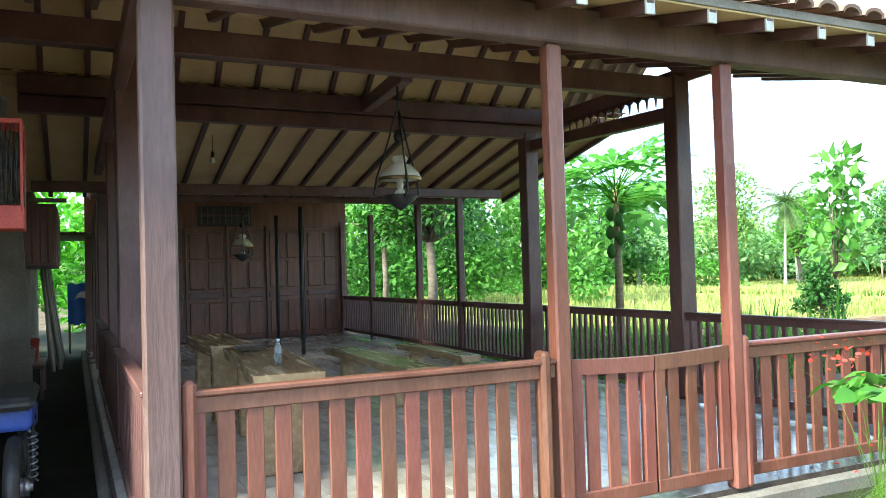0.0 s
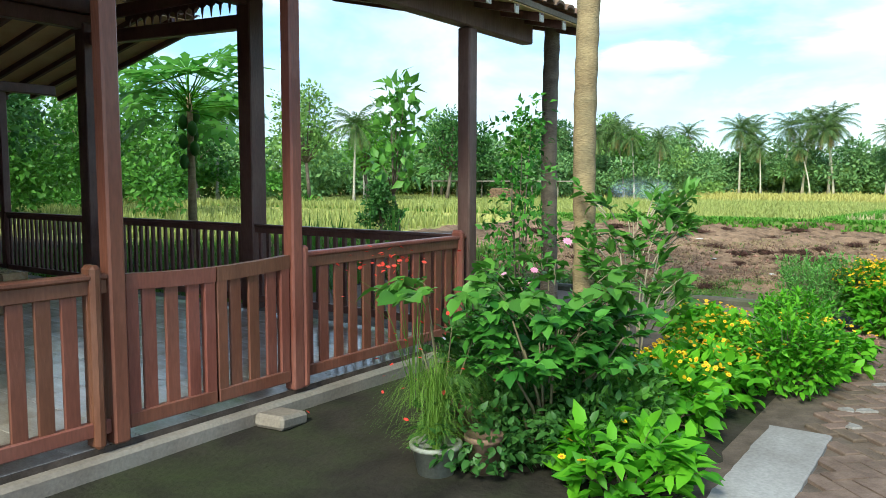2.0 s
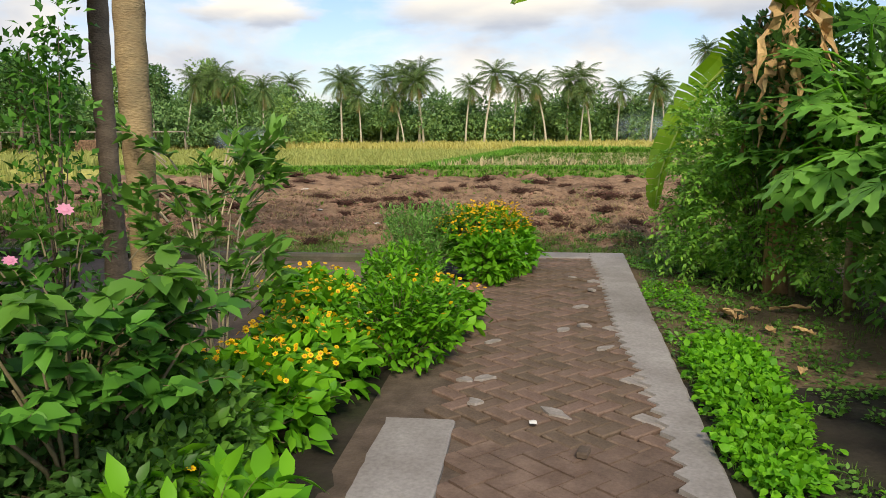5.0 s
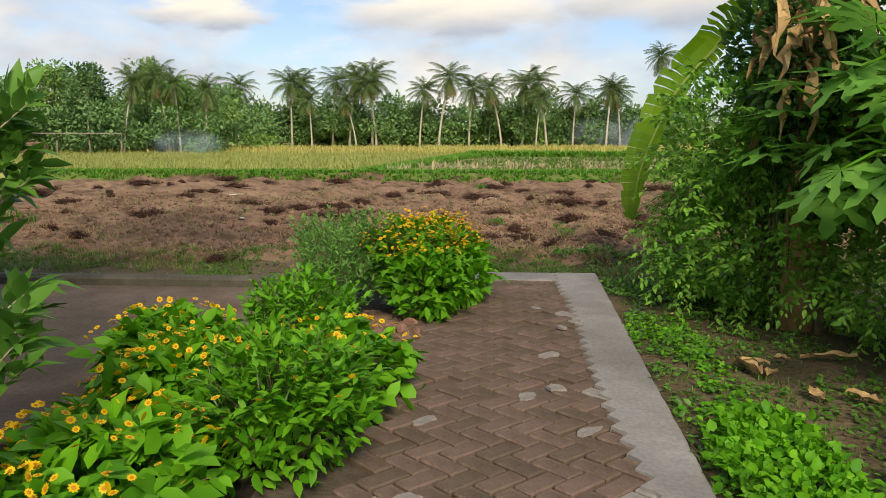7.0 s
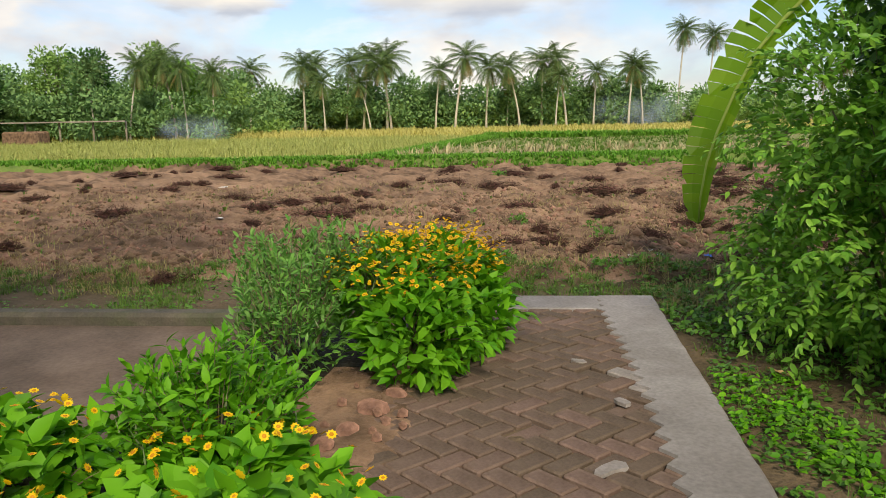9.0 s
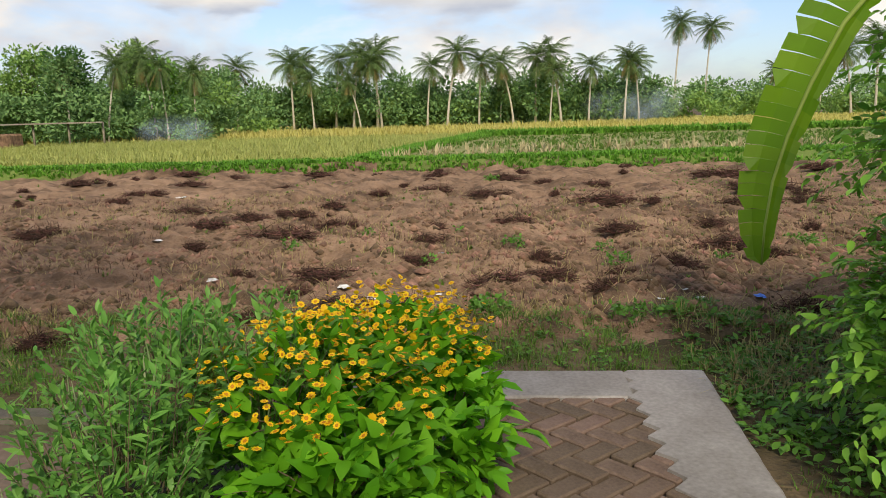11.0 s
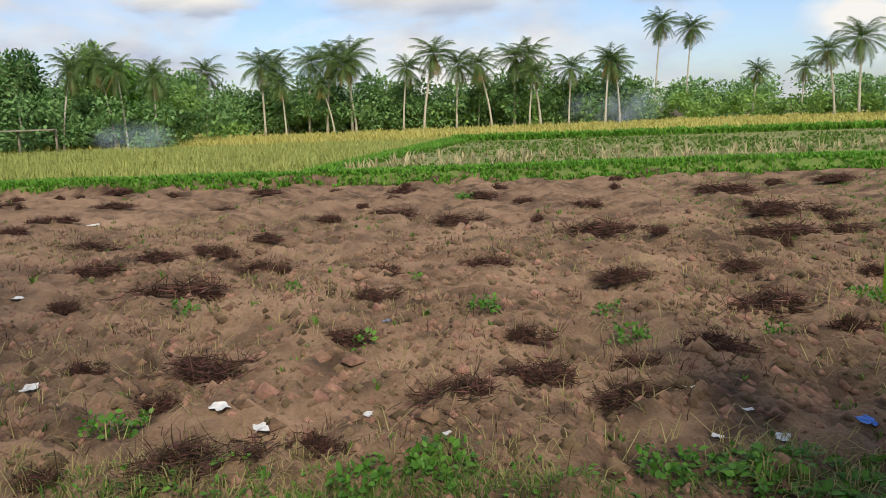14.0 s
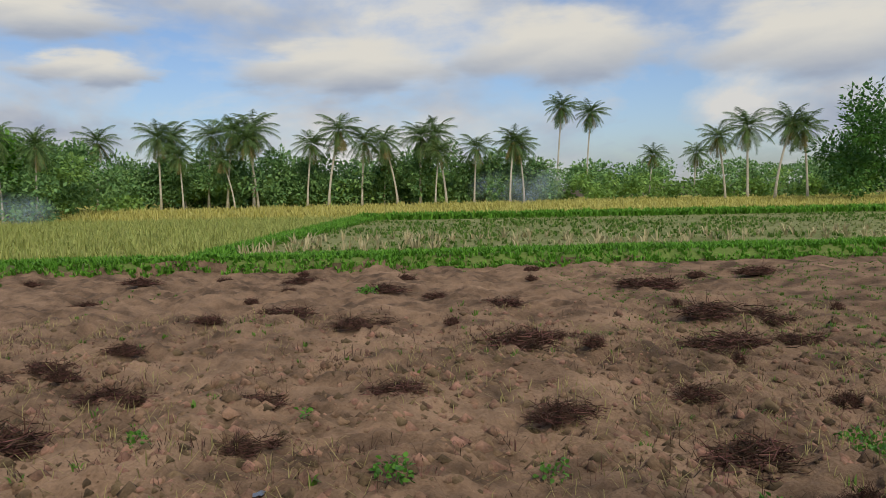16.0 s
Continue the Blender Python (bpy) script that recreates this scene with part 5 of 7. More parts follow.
def shoots(name, foot, way, length, bend, leaves, size, aspect, material, parent, label="", twig=0.003, start=0.25, spread=0.9, twig_mat=None, face=0.35):
    """Leafy twigs: each grows from its foot along way, bends over, and carries leaves in turn on both sides."""
    foot, way = np.asarray(foot, float), norm(np.asarray(way, float))
    n = len(foot)
    length = np.broadcast_to(np.asarray(length, float), (n,)) * (0.7 + 0.6 * RNG.random(n))

    def at(t):
        return foot + way * (length * t)[:, None] - np.array([0, 0, 1.0]) * (bend * length * t * t)[:, None]

    K = 5
    ring = []
    sd = norm(np.cross(way, RNG.normal(size=(n, 3))))
    sd2 = np.cross(way, sd)
    for k in range(K):
        c = at(np.full(n, k / (K - 1)))
        w = twig * (1.1 - 0.8 * k / (K - 1))
        ring += [c + sd * w, c - sd * w * 0.5 + sd2 * w * 0.87, c - sd * w * 0.5 - sd2 * w * 0.87]
    V = np.stack(ring, axis=1).reshape(-1, 3)
    i = np.arange(n)[:, None] * (3 * K)
    F = np.concatenate([i + np.array([[3 * k + a, 3 * k + (a + 1) % 3, 3 * k + 3 + (a + 1) % 3, 3 * k + 3 + a]]) for k in range(K - 1) for a in range(3)], axis=0)
    many(tri_mesh("twig", V, F, twig_mat or M_STEM, parent))
    ps, ws, us = [], [], []
    for k in range(leaves):
        t = np.clip(start + (1 - start) * (k + 0.5 + 0.4 * (RNG.random(n) - 0.5)) / leaves, 0, 1)
        p = at(t)
        d = norm(way - np.array([0, 0, 1.0]) * (2 * bend * t)[:, None])
        side = norm(np.cross(d, np.array([0.03, 0.02, 1.0])) + RNG.normal(size=(n, 3)) * 0.35) * (1 if k % 2 else -1)
        ps.append(p); ws.append(d * (0.35 + 0.8 * t[:, None]) + side * spread + RNG.normal(size=(n, 3)) * 0.25)
        us.append(np.array([0, 0, 1.0]) + d * face + RNG.normal(size=(n, 3)) * 0.35)
    p, w, u = np.concatenate(ps), np.concatenate(ws), np.concatenate(us)
    ln = size * (0.55 + 0.75 * RNG.random(len(p)))
    return many(leaf_mesh(name, p, w, u, ln, ln * aspect, material, parent, label, droop=0.22))


def on_lobes(lobes, n, low=-0.2, inner=0.75):
    """Feet of shoots spread over the skin of lobes, with the way outwards and up."""
    ps, ds = [], []
    for l in lobes:
        d = norm(RNG.normal(size=(n * 2 + 8, 3)))
        d = d[d[:, 2] > low][: n // len(lobes) + 1]
        ps.append(np.array(l[:3]) + d * np.array(l[3:]) * inner); ds.append(d)
    return np.concatenate(ps), np.concatenate(ds)


def strands(name, n, h, reach, width, material, parent):
    """A fountain of hair-thin strands: up in a sheaf, then over and down."""
    a = RNG.random(n) * 2 * math.pi
    q, hh = RNG.random(n) ** 0.7, h * (0.55 + 0.5 * RNG.random(n))
    out = np.stack((np.cos(a), np.sin(a), np.zeros(n)), axis=1)
    side = np.stack((-np.sin(a), np.cos(a), np.zeros(n)), axis=1)
    K = 8
    rows_ = []
    for k in range(K):
        t = k / (K - 1)
        c = out * (0.02 + reach * q * t ** 2.2)[:, None] + np.array([0, 0, 1.0]) * (hh * (math.sin(t * 1.8) - 0.55 * q * t ** 4))[:, None] + side * (0.05 * (RNG.random(n) - 0.5) * t)[:, None]
        w = side * width * (1.1 - 0.8 * t)
        rows_ += [c - w, c + w]
    V = np.stack(rows_, axis=1).reshape(-1, 3)
    i = np.arange(n)[:, None] * (2 * K)
    F = np.concatenate([i + np.array([[2 * k, 2 * k + 1, 2 * k + 3, 2 * k + 2]]) for k in range(K - 1)], axis=0)
    return tri_mesh(name, V, F, material, parent)


L_SPIKE = leafmat("basil_spike", (0.17, 0.26, 0.10), (0.30, 0.36, 0.18), 0.2, 0.8, 0.2)
# bed beside the path, from the pavilion towards the field
FB = [(0.0, 0.0, 0.40, 0.40, 0.34, 0.24), (0.42, -0.16, 0.38, 0.36, 0.32, 0.24), (-0.3, -0.12, 0.24, 0.3, 0.26, 0.22), (0.25, -0.36, 0.22, 0.36, 0.22, 0.2)]
fb = bush("flowering_bush", "large leafy bush topped with yellow daisies", 6.5, -2.82, FB, 2300, 0.085, L_BRIGHT, 0.5, 14, 0, shell=0.6)
p, d = on_lobes(FB, 90, -0.1, 0.6)
shoots("leaf", p, d + np.array([0, 0, 0.2]), 0.2, 0.3, 8, 0.08, 0.5, L_BRIGHT, fb)
p, d = on_lobes(FB[:2], 980, 0.12, 1.12)
flowers("flower", p * np.array([1, 1, 1.0]) + np.array([0, 0, 0.05]) + RNG.normal(size=p.shape) * np.array([0.04, 0.04, 0.025]), 0.0135, L_YELLOW, L_ORANGE, fb, "small yellow daisies", 0.45)
BL = [(0.0, 0.0, 0.34, 0.42, 0.36, 0.24), (0.35, 0.12, 0.32, 0.36, 0.36, 0.22), (-0.35, 0.0, 0.24, 0.3, 0.3, 0.2), (0.1, -0.3, 0.34, 0.36, 0.24, 0.22)]
bl = bush("basil", "tall grey-green basil with seed spikes", 6.45, -2.3, BL, 2600, 0.045, L_BASIL, 0.36, 16, spikes=60, lift=0.9)
p, d = on_lobes(BL, 220, 0.0, 0.55)
shoots("leaf", p, d * 0.5 + np.array([0, 0, 1.0]), 0.3, 0.12, 14, 0.05, 0.34, L_BASIL, bl)
BM = [(0, 0, 0.2, 0.4, 0.3, 0.2)]
bm_ = bush("basil", "bright green basil in the flower bed", 5.0, -2.35, BM, 1300, 0.055, L_BRIGHT, 0.45, 10, spikes=22)
p, d = on_lobes(BM, 130, -0.1, 0.6)
shoots("leaf", p, d * 0.7 + np.array([0, 0, 1.0]), 0.26, 0.2, 12, 0.058, 0.42, L_BRIGHT, bm_)
BN = [(0, 0, 0.24, 0.34, 0.32, 0.24)]
bn = bush("basil", "bright green leafy basil by the path edge", 3.6, -2.6, BN, 1000, 0.065, L_BRIGHT, 0.45, 10, 16, 0.017, spikes=14)
p, d = on_lobes(BN, 120, -0.2, 0.6)
shoots("leaf", p, d * 0.9 + np.array([0, 0, 0.8]), 0.25, 0.2, 12, 0.06, 0.4, L_BRIGHT, bn)
for x, y, n in ((3.0, -2.15, 46), (3.9, -2.1, 40), (4.6, -1.75, 34), (2.35, -2.1, 50), (4.4, -2.65, 36), (1.9, -1.75, 14)):
    DL = [(0, 0, 0.15, 0.46, 0.4, 0.17), (0.2, 0.1, 0.16, 0.3, 0.3, 0.17)]
    dp = bush("daisy_plant", "low leafy plant with yellow daisies", x, y, DL, 480, 0.1, L_BRIGHT, 0.62, 9, int(n * 2.9), 0.0165, ftop=0.4, lift=0.12, cat="plant", group="daisy plants in the bed")
    p, d = on_lobes(DL, 62, -0.1, 0.7)
    shoots("leaf", p, d * 0.9 + np.array([0, 0, 0.5]), 0.14, 0.35, 7, 0.095, 0.62, L_BRIGHT, dp, spread=1.2)
DL = [(0, 0, 0.12, 0.32, 0.3, 0.12)]
dp = bush("daisy_plant", "low broad-leaved plant with a few yellow daisies by the cement band", 1.2, -2.32, DL, 160, 0.12, L_BRIGHT, 0.5, 8, 9, 0.022, group="daisy plants in the bed")
p, d = on_lobes(DL, 34, -0.1, 0.6)
shoots("leaf", p, d + np.array([0, 0, 0.8]), 0.22, 0.3, 7, 0.13, 0.46, L_BRIGHT, dp, spread=1.2)
bush("mint", "dense small-leaved green herb", 1.75, -2.0, [(0, 0, 0.28, 0.36, 0.32, 0.3)], 2600, 0.05, L_GEN, 0.6, 12)
hb = thing("hibiscus", "large-leaved shrub with pink flowers and dark bare stems", "shrub", at=(1.45, -1.78, -0.04))
many(part("stem", stems(16, 0.1, 0.85, 0.45, 0.011, 33), M_STEM, hb))
n = 120
ang, rad = RNG.random(n) * 6.283, np.sqrt(RNG.random(n)) * 0.36
foot = np.stack((rad * np.cos(ang) * 1.0, rad * np.sin(ang) * 0.85, 0.42 + 0.38 * RNG.random(n)), axis=1)
shoots("leaf", foot, np.stack((np.cos(ang), np.sin(ang), 0.75 + 0.5 * RNG.random(n)), axis=1), 0.27, 0.35, 11, 0.088, 0.62, L_SHRUB, hb, twig=0.005, spread=1.1)
n = 26
ang = RNG.random(n) * 6.283
foot = np.stack((0.25 * np.cos(ang), 0.25 * np.sin(ang), 0.8 + 0.2 * RNG.random(n)), axis=1)
shoots("young_leaf", foot, np.stack((np.cos(ang), np.sin(ang), 0.9 + 0.5 * RNG.random(n)), axis=1), 0.22, 0.5, 7, 0.105, 0.66, L_GEN, hb, "brighter young leaves at the shoot ends", twig=0.004, spread=1.1)
hs_ = thing("hibiscus", "bright young shoots of the shrub reaching to the railing", "shrub", at=(1.35, -1.15, -0.04))
many(part("stem", stems(5, 0.05, 0.9, 0.2, 0.007, 35), M_STEM, hs_))
ang = np.array([1.6, 2.2, 2.8, 3.3, 4.0, 1.1, 2.5])
foot = np.stack((0.15 * np.cos(ang), 0.15 * np.sin(ang), np.full(7, 0.86)), axis=1)
shoots("leaf", foot, np.stack((np.cos(ang), np.sin(ang), np.full(7, 0.45)), axis=1), 0.28, 0.3, 7, 0.12, 0.7, L_GEN, hs_, twig=0.004, spread=1.1)
bush("undergrowth", "dense dark undergrowth round the pots", 1.55, -1.7, [(0, 0, 0.25, 0.42, 0.36, 0.28), (0.3, 0.3, 0.3, 0.4, 0.3, 0.3), (-0.35, 0.15, 0.2, 0.4, 0.36, 0.24), (-0.1, -0.35, 0.2, 0.36, 0.26, 0.22)], 5200, 0.055, L_DARK, 0.55, 10)
bush("croton", "dark small-leaved undergrowth behind the flower bed", 2.1, -1.2, [(0, 0, 0.35, 0.6, 0.45, 0.35)], 1800, 0.08, L_DARK, 0.5, 12)
pl = thing("plumeria", "plumeria shrub with pale forked branches", "shrub", at=(2.75, -1.75, -0.04))
many(part("branch", stems(7, 0.06, 1.25, 0.3, 0.009, 21), M_BRANCH_PALE, pl, "pale bare branches"))
n = 78
ang = RNG.random(n) * 6.283
foot = np.stack((0.2 * np.cos(ang), 0.2 * np.sin(ang), 0.5 + 0.8 * RNG.random(n)), axis=1)
shoots("leaf", foot, np.stack((np.cos(ang), np.sin(ang), 0.9 + 0.7 * RNG.random(n)), axis=1), 0.22, 0.1, 12, 0.105, 0.4, L_GEN, pl, twig=0.006, start=0.45, spread=0.9, twig_mat=M_BRANCH_PALE)
# pink blossoms
pk = np.array([(0.99, -2.1, 1.19), (0.95, -1.95, 1.05), (2.65, -1.56, 1.30), (0.85, -1.98, 1.0), (1.1, -1.7, 1.0)])
pf = thing("blossoms", "pink hibiscus blossoms among the leaves", "flower")
flowers("flower", pk, 0.022, L_PINK, L_PINK, pf, "", 0.8)
# fine fountain grass in a pot and other pots
for x, y, h, r0, mt, lab in ((0.9, -1.42, 0.16, 0.13, M_POT_WHITE, "pale plastic pot of feathery grass"), (1.4, -1.35, 0.26, 0.14, M_POT, "stained terracotta pot under the shrub"), (1.05, -1.62, 0.2, 0.1, M_POT, "small stained terracotta pot"), (1.75, -1.35, 0.24, 0.13, M_POT, "stained terracotta pot in the shrubs")):
    pt = thing("flower_pot", lab, "pot", "pots beside the path", (x, y, -0.03))
    part("body", lathe([(0.0, 0.0), (r0 * 0.72, 0.0), (r0 * 0.95, h * 0.85), (r0 * 1.06, h * 0.86), (r0 * 1.06, h), (r0 * 0.92, h), (r0 * 0.88, h * 0.8), (0.0, h * 0.8)], 20), mt, pt)
gp = thing("fountain_plant", "fine feathery arching plant with small red flowers in a pot", "plant", at=(0.9, -1.42, 0.08))
strands("foliage", 520, 0.56, 0.36, 0.0013, L_FOUNTAIN, gp)
strands("low_foliage", 420, 0.22, 0.26, 0.0013, L_FOUNTAIN, gp)
rp_ = RNG.normal(size=(26, 3)) * np.array([0.3, 0.25, 0.22]) + np.array([0, 0, 0.42])
flowers("flower", rp_, 0.012, L_RED, L_RED, gp, "tiny red tubular flowers")
ix = thing("red_blossoms", "red blossom sprays beside the railing", "flower", at=(1.35, -0.75, 0.92))
flowers("flower", RNG.normal(size=(40, 3)) * np.array([0.16, 0.1, 0.05]) + np.array([0, 0, 0.06]), 0.016, L_RED, L_RED, ix, "red petals")
blades("sprays", RNG.normal(size=(8, 3)) * 0.03 + np.array([0.3, 0, -0.9]), np.full(8, 1.05), 0.004, 0.7, L_GRASS, ix, per=3)

# hedge and banana stand on the other side
HL = [(0.1, 0.3, 1.28, 0.75, 0.56, 0.58), (0, 0.1, 0.62, 0.9, 0.75, 0.62), (-0.1, -0.1, 1.1, 0.8, 0.64, 0.56), (-0.9, -0.35, 0.6, 0.66, 0.56, 0.56), (0.2, 0.3, 0.42, 0.76, 0.6, 0.42), (-0.8, -0.5, 1.35, 0.56, 0.5, 0.56), (0.6, -0.6, 1.2, 0.66, 0.56, 0.56)]
hg = bush("hedge", "dense unclipped hedge of small leaves", 6.7, -5.6, HL, 22000, 0.055, L_HEDGE, 0.5, 20, cat="hedge", stem_r=0.012, shell=0.72)
p, d = on_lobes(HL, 1050, -0.75, 0.84)
shoots("leaf", p, d + np.array([0, 0, 0.35]), 0.34, 0.45, 15, 0.055, 0.46, L_HEDGE, hg, "arching leafy sprays", twig=0.002, spread=1.1)
bush("creeper", "dark creeper round the banana stem", 6.1, -5.45, [(0, 0, 1.85, 0.28, 0.3, 0.55), (-0.1, -0.3, 1.4, 0.45, 0.5, 0.7), (0.2, -0.6, 2.0, 0.4, 0.45, 0.5), (0.75, -0.1, 1.95, 0.42, 0.36, 0.5), (1.0, -0.35, 1.6, 0.45, 0.4, 0.45)], 7600, 0.075, L_DARK, 0.55, 8)
bush("thicket", "leafy thicket at the path side", 4.6, -6.3, [(0, 0, 0.7, 0.9, 0.7, 0.7), (-1.3, 0.1, 0.55, 0.8, 0.6, 0.55), (0.8, 0, 1.4, 0.7, 0.7, 0.8), (-0.3, 0, 1.3, 0.6, 0.6, 0.6)], 7500, 0.1, L_GEN, 0.5, 14)
bush("vine", "broad-leaved vine with variegated leaves", 2.2, -5.35, [(0, 0, 0.35, 0.45, 0.3, 0.38), (-0.5, -0.2, 0.5, 0.4, 0.3, 0.5), (0.7, -0.3, 0.45, 0.5, 0.35, 0.5)], 700, 0.13, L_GEN, 0.6, 8)
bush("ground_cover", "bright green low ground cover", 3.0, -4.5, [(0, 0, 0.03, 0.55, 0.24, 0.07), (-0.65, 0.08, 0.03, 0.45, 0.2, 0.06), (0.6, -0.05, 0.03, 0.5, 0.26, 0.06), (0.95, -0.12, 0.03, 0.3, 0.2, 0.05)], 4400, 0.042, L_BRIGHT, 0.8, 5)
for x, y, h, n, sd in ((5.9, -5.6, 1.35, 20, 5), (5.1, -5.75, 1.55, 20, 6), (5.4, -5.9, 1.9, 16, 9), (3.9, -5.8, 1.25, 14, 7)):
    papaya(x, y, h, n, 0.34, 0.5, 0, sd, "young papaya with deeply lobed leaves", 0.03)


def banana_leaf(name, pts, width, parent, mtl, torn=0.35, seed=1, ref=(0, 0, 1), halves=(1.0, 1.0)):
    """A long blade along a curve, its two halves split into strips."""
    r = random.Random(seed)
    P = [Vector(p) for p in pts]
    n = 44

    def at(t):
        s = t * (len(P) - 1)
        i = min(int(s), len(P) - 2)
        a, b, c, d = P[max(i - 1, 0)], P[i], P[i + 1], P[min(i + 2, len(P) - 1)]
        u = s - i
        return 0.5 * ((2 * b) + (c - a) * u + (2 * a - 5 * b + 4 * c - d) * u * u + (3 * b - a - 3 * c + d) * u ** 3)

    v, f = [], []
    for side in (-1, 1):
        gap = 0.0
        for k in range(n):
            t0, t1 = k / n, (k + 1) / n
            a, b = at(t0), at(t1)
            d = (b - a).normalized()
            s = d.cross(Vector(ref)).normalized()
            w0 = width * max(0.0, math.sin(math.pi * min(1, 0.05 + 0.95 * t0))) ** 0.4
            w1 = width * max(0.0, math.sin(math.pi * min(1, 0.05 + 0.95 * t1))) ** 0.4
            w0, w1 = w0 * halves[side > 0], w1 * halves[side > 0]
            if k % 3 == 0:
                gap = r.uniform(0, torn) if r.random() < 0.6 else 0
            up = s.cross(d)
            lift = (0.28 + gap) if ref[0] > 0.5 else -(0.3 + gap)
            i = len(v)
            e0 = a + side * s * w0 * 0.9 + up * w0 * lift * 0.6 + d * w0 * 0.1
            e1 = b + side * s * w1 * 0.9 + up * w1 * lift * 0.6 + d * w1 * 0.1
            if gap and k % 3 == 2:
                e1 = e1.lerp(b, 0.25 if ref[0] > 0.5 else 0.6)
            m0, m1 = a + side * s * w0 * 0.45 + up * w0 * 0.24 * (1 if lift > 0 else -0.3), b + side * s * w1 * 0.45 + up * w1 * 0.24 * (1 if lift > 0 else -0.3)
            v += [a, m0, e0, e1, m1, b]
            f += [(i, i + 1, i + 4, i + 5), (i + 1, i + 2, i + 3, i + 4)]
    raw(name, v, f, mtl, parent, "", False)
    tube_pts = [at(k / 12) for k in range(13)]
    part("midrib", tube(tube_pts, [0.018 * (1.1 - k / 13) + 0.003 for k in range(13)], 6), L_RIB, parent)


L_RIB = leafmat("leaf_midrib", (0.26, 0.36, 0.07), (0.32, 0.42, 0.10), 0.1, 0.4, 0.1)


def banana(x, y, h, leaves, label, seed, dead=8):
    r = random.Random(seed)
    th = thing("banana_plant", label, "banana plant", at=(0, 0, 0))
    part("stem", tube([(x, y, -0.05), (x + 0.03, y, h * 0.5), (x, y, h)], [0.11, 0.09, 0.06], 12), M_DRY, th, "fibrous brown banana stem")
    for k, pts in enumerate(leaves):
        banana_leaf("leaf", [(x, y, h - 0.15)] + list(pts), 0.175 if len(pts) < 4 else 0.215, th, L_BANANA, 0.35, seed * 10 + k, (0.9, -0.3, 0.5) if len(pts) > 3 else (0.05, 0.02, 1), (1.15, 0.5) if len(pts) > 3 else (1.0, 1.0))
    for k in range(dead):
        a = r.uniform(0, 6.28)
        ln = r.uniform(0.45, 0.95)
        o = Vector((x + 0.1 * math.cos(a), y + 0.1 * math.sin(a), h - r.uniform(0.0, 0.75)))
        e = o + Vector((0.3 * math.cos(a), 0.3 * math.sin(a), -ln))
        bm = bmesh.new()
        rows_ = []
        for i in range(9):
            c = o.lerp(e, i / 8) + Vector((r.uniform(-0.03, 0.03), r.uniform(-0.03, 0.03), 0.25 * math.sin(math.pi * i / 8) * 0.3))
            wv = 0.075 * math.sin(math.pi * (0.15 + 0.8 * i / 8))
            rows_.append([bm.verts.new(c + Vector((r.uniform(-1, 1) * wv, r.uniform(-1, 1) * wv, r.uniform(-0.03, 0.03)))) for _ in range(4)])
        for ra, rb in zip(rows_, rows_[1:]):
            for q in range(3):
                bm.faces.new((ra[q], ra[q + 1], rb[q + 1], rb[q]))
        part("dead_leaf", bm, M_DRY, th, "shrivelled brown hanging leaf")
    return th


banana(6.05, -5.5, 2.55, [[(5.3, -4.6, 2.95), (4.4, -3.8, 2.75), (3.5, -3.26, 2.1)], [(6.1, -5.5, 3.0), (6.9, -5.9, 2.9), (7.5, -6.3, 2.3)], [(5.2, -5.8, 3.1), (4.6, -6.6, 2.9), (4.2, -7.2, 2.3)], [(5.4, -5.2, 3.3), (5.1, -5.0, 4.0), (4.6, -4.7, 4.4)]], "banana plant with torn green leaves and dry hanging ones", 1, 16)
banana(7.4, -5.8, 1.9, [[(7.9, -5.8, 2.32), (8.3, -5.62, 2.3), (8.46, -5.5, 2.08), (8.52, -5.22, 1.76), (8.5, -4.97, 1.25), (8.44, -4.83, 0.84), (8.4, -4.79, 0.46)], [(7.0, -6.4, 2.5), (6.5, -7.0, 2.3)], [(7.6, -6.5, 2.6), (7.9, -7.2, 2.3)]], "banana plant behind the hedge with one long drooping leaf", 2, 9)

# ---- grass, rice, straw ----
def scatter(n, x0, x1, y0, y1, keep):
    x, y = x0 + (x1 - x0) * RNG.random(n), y0 + (y1 - y0) * RNG.random(n)
    k = keep(x, y)
    x, y = x[k], y[k]
    return np.stack((x, y, ground_z(x, y) - 0.01), axis=1)


def stuff(name, pts, h, w, lean, material, label, per=5):
    ob = blades(name, pts, h * (0.7 + 0.6 * RNG.random(len(pts))), w, lean, material, per=per)
    return tagged(ob, label, "grass", kind="stuff")


stuff("grass", scatter(34000, 22, 25.8, -40, 30, lambda x, y: np.abs(x + 0.35 * fbm(x, y, 0.7, 6.0) - bund_x(y) - 0.4) < 0.95), 0.12, 0.018, 1.3, L_BUND, "green grass on the bund at the field's edge", 6)
stuff("bund_grass", scatter(30000, 24, 46, -6, 2, lambda x, y: np.abs(y - (0.1 - (x - 26.8) / 7.6)) < 0.32 + 0.02 * (x - 26)), 0.22, 0.018, 1.3, L_BUND, "bright green grass on the bund between the rice plots", 6)
stuff("bund_grass", scatter(5000, 43.6, 45.4, -48, -2, lambda x, y: x > 0), 0.34, 0.06, 0.9, L_BUND, "bright green grass on the far bund", 6)
stuff("straw", scatter(330, 24.6, 30, -30, 0, lambda x, y: (y < -0.4 - (x - 26.8) / 7.6) & (fbm(x, y, 0.8, 2.2) > -0.25)), 0.34, 0.022, 1.3, L_STRAW, "pale rice straw stubble", 7)
stuff("straw", scatter(5000, 24.6, 44, -45, 0, lambda x, y: (y < -0.4 - (x - 26.8) / 7.6)), 0.1, 0.02, 1.2, L_STUBBLE, "short stubble and weeds", 5)
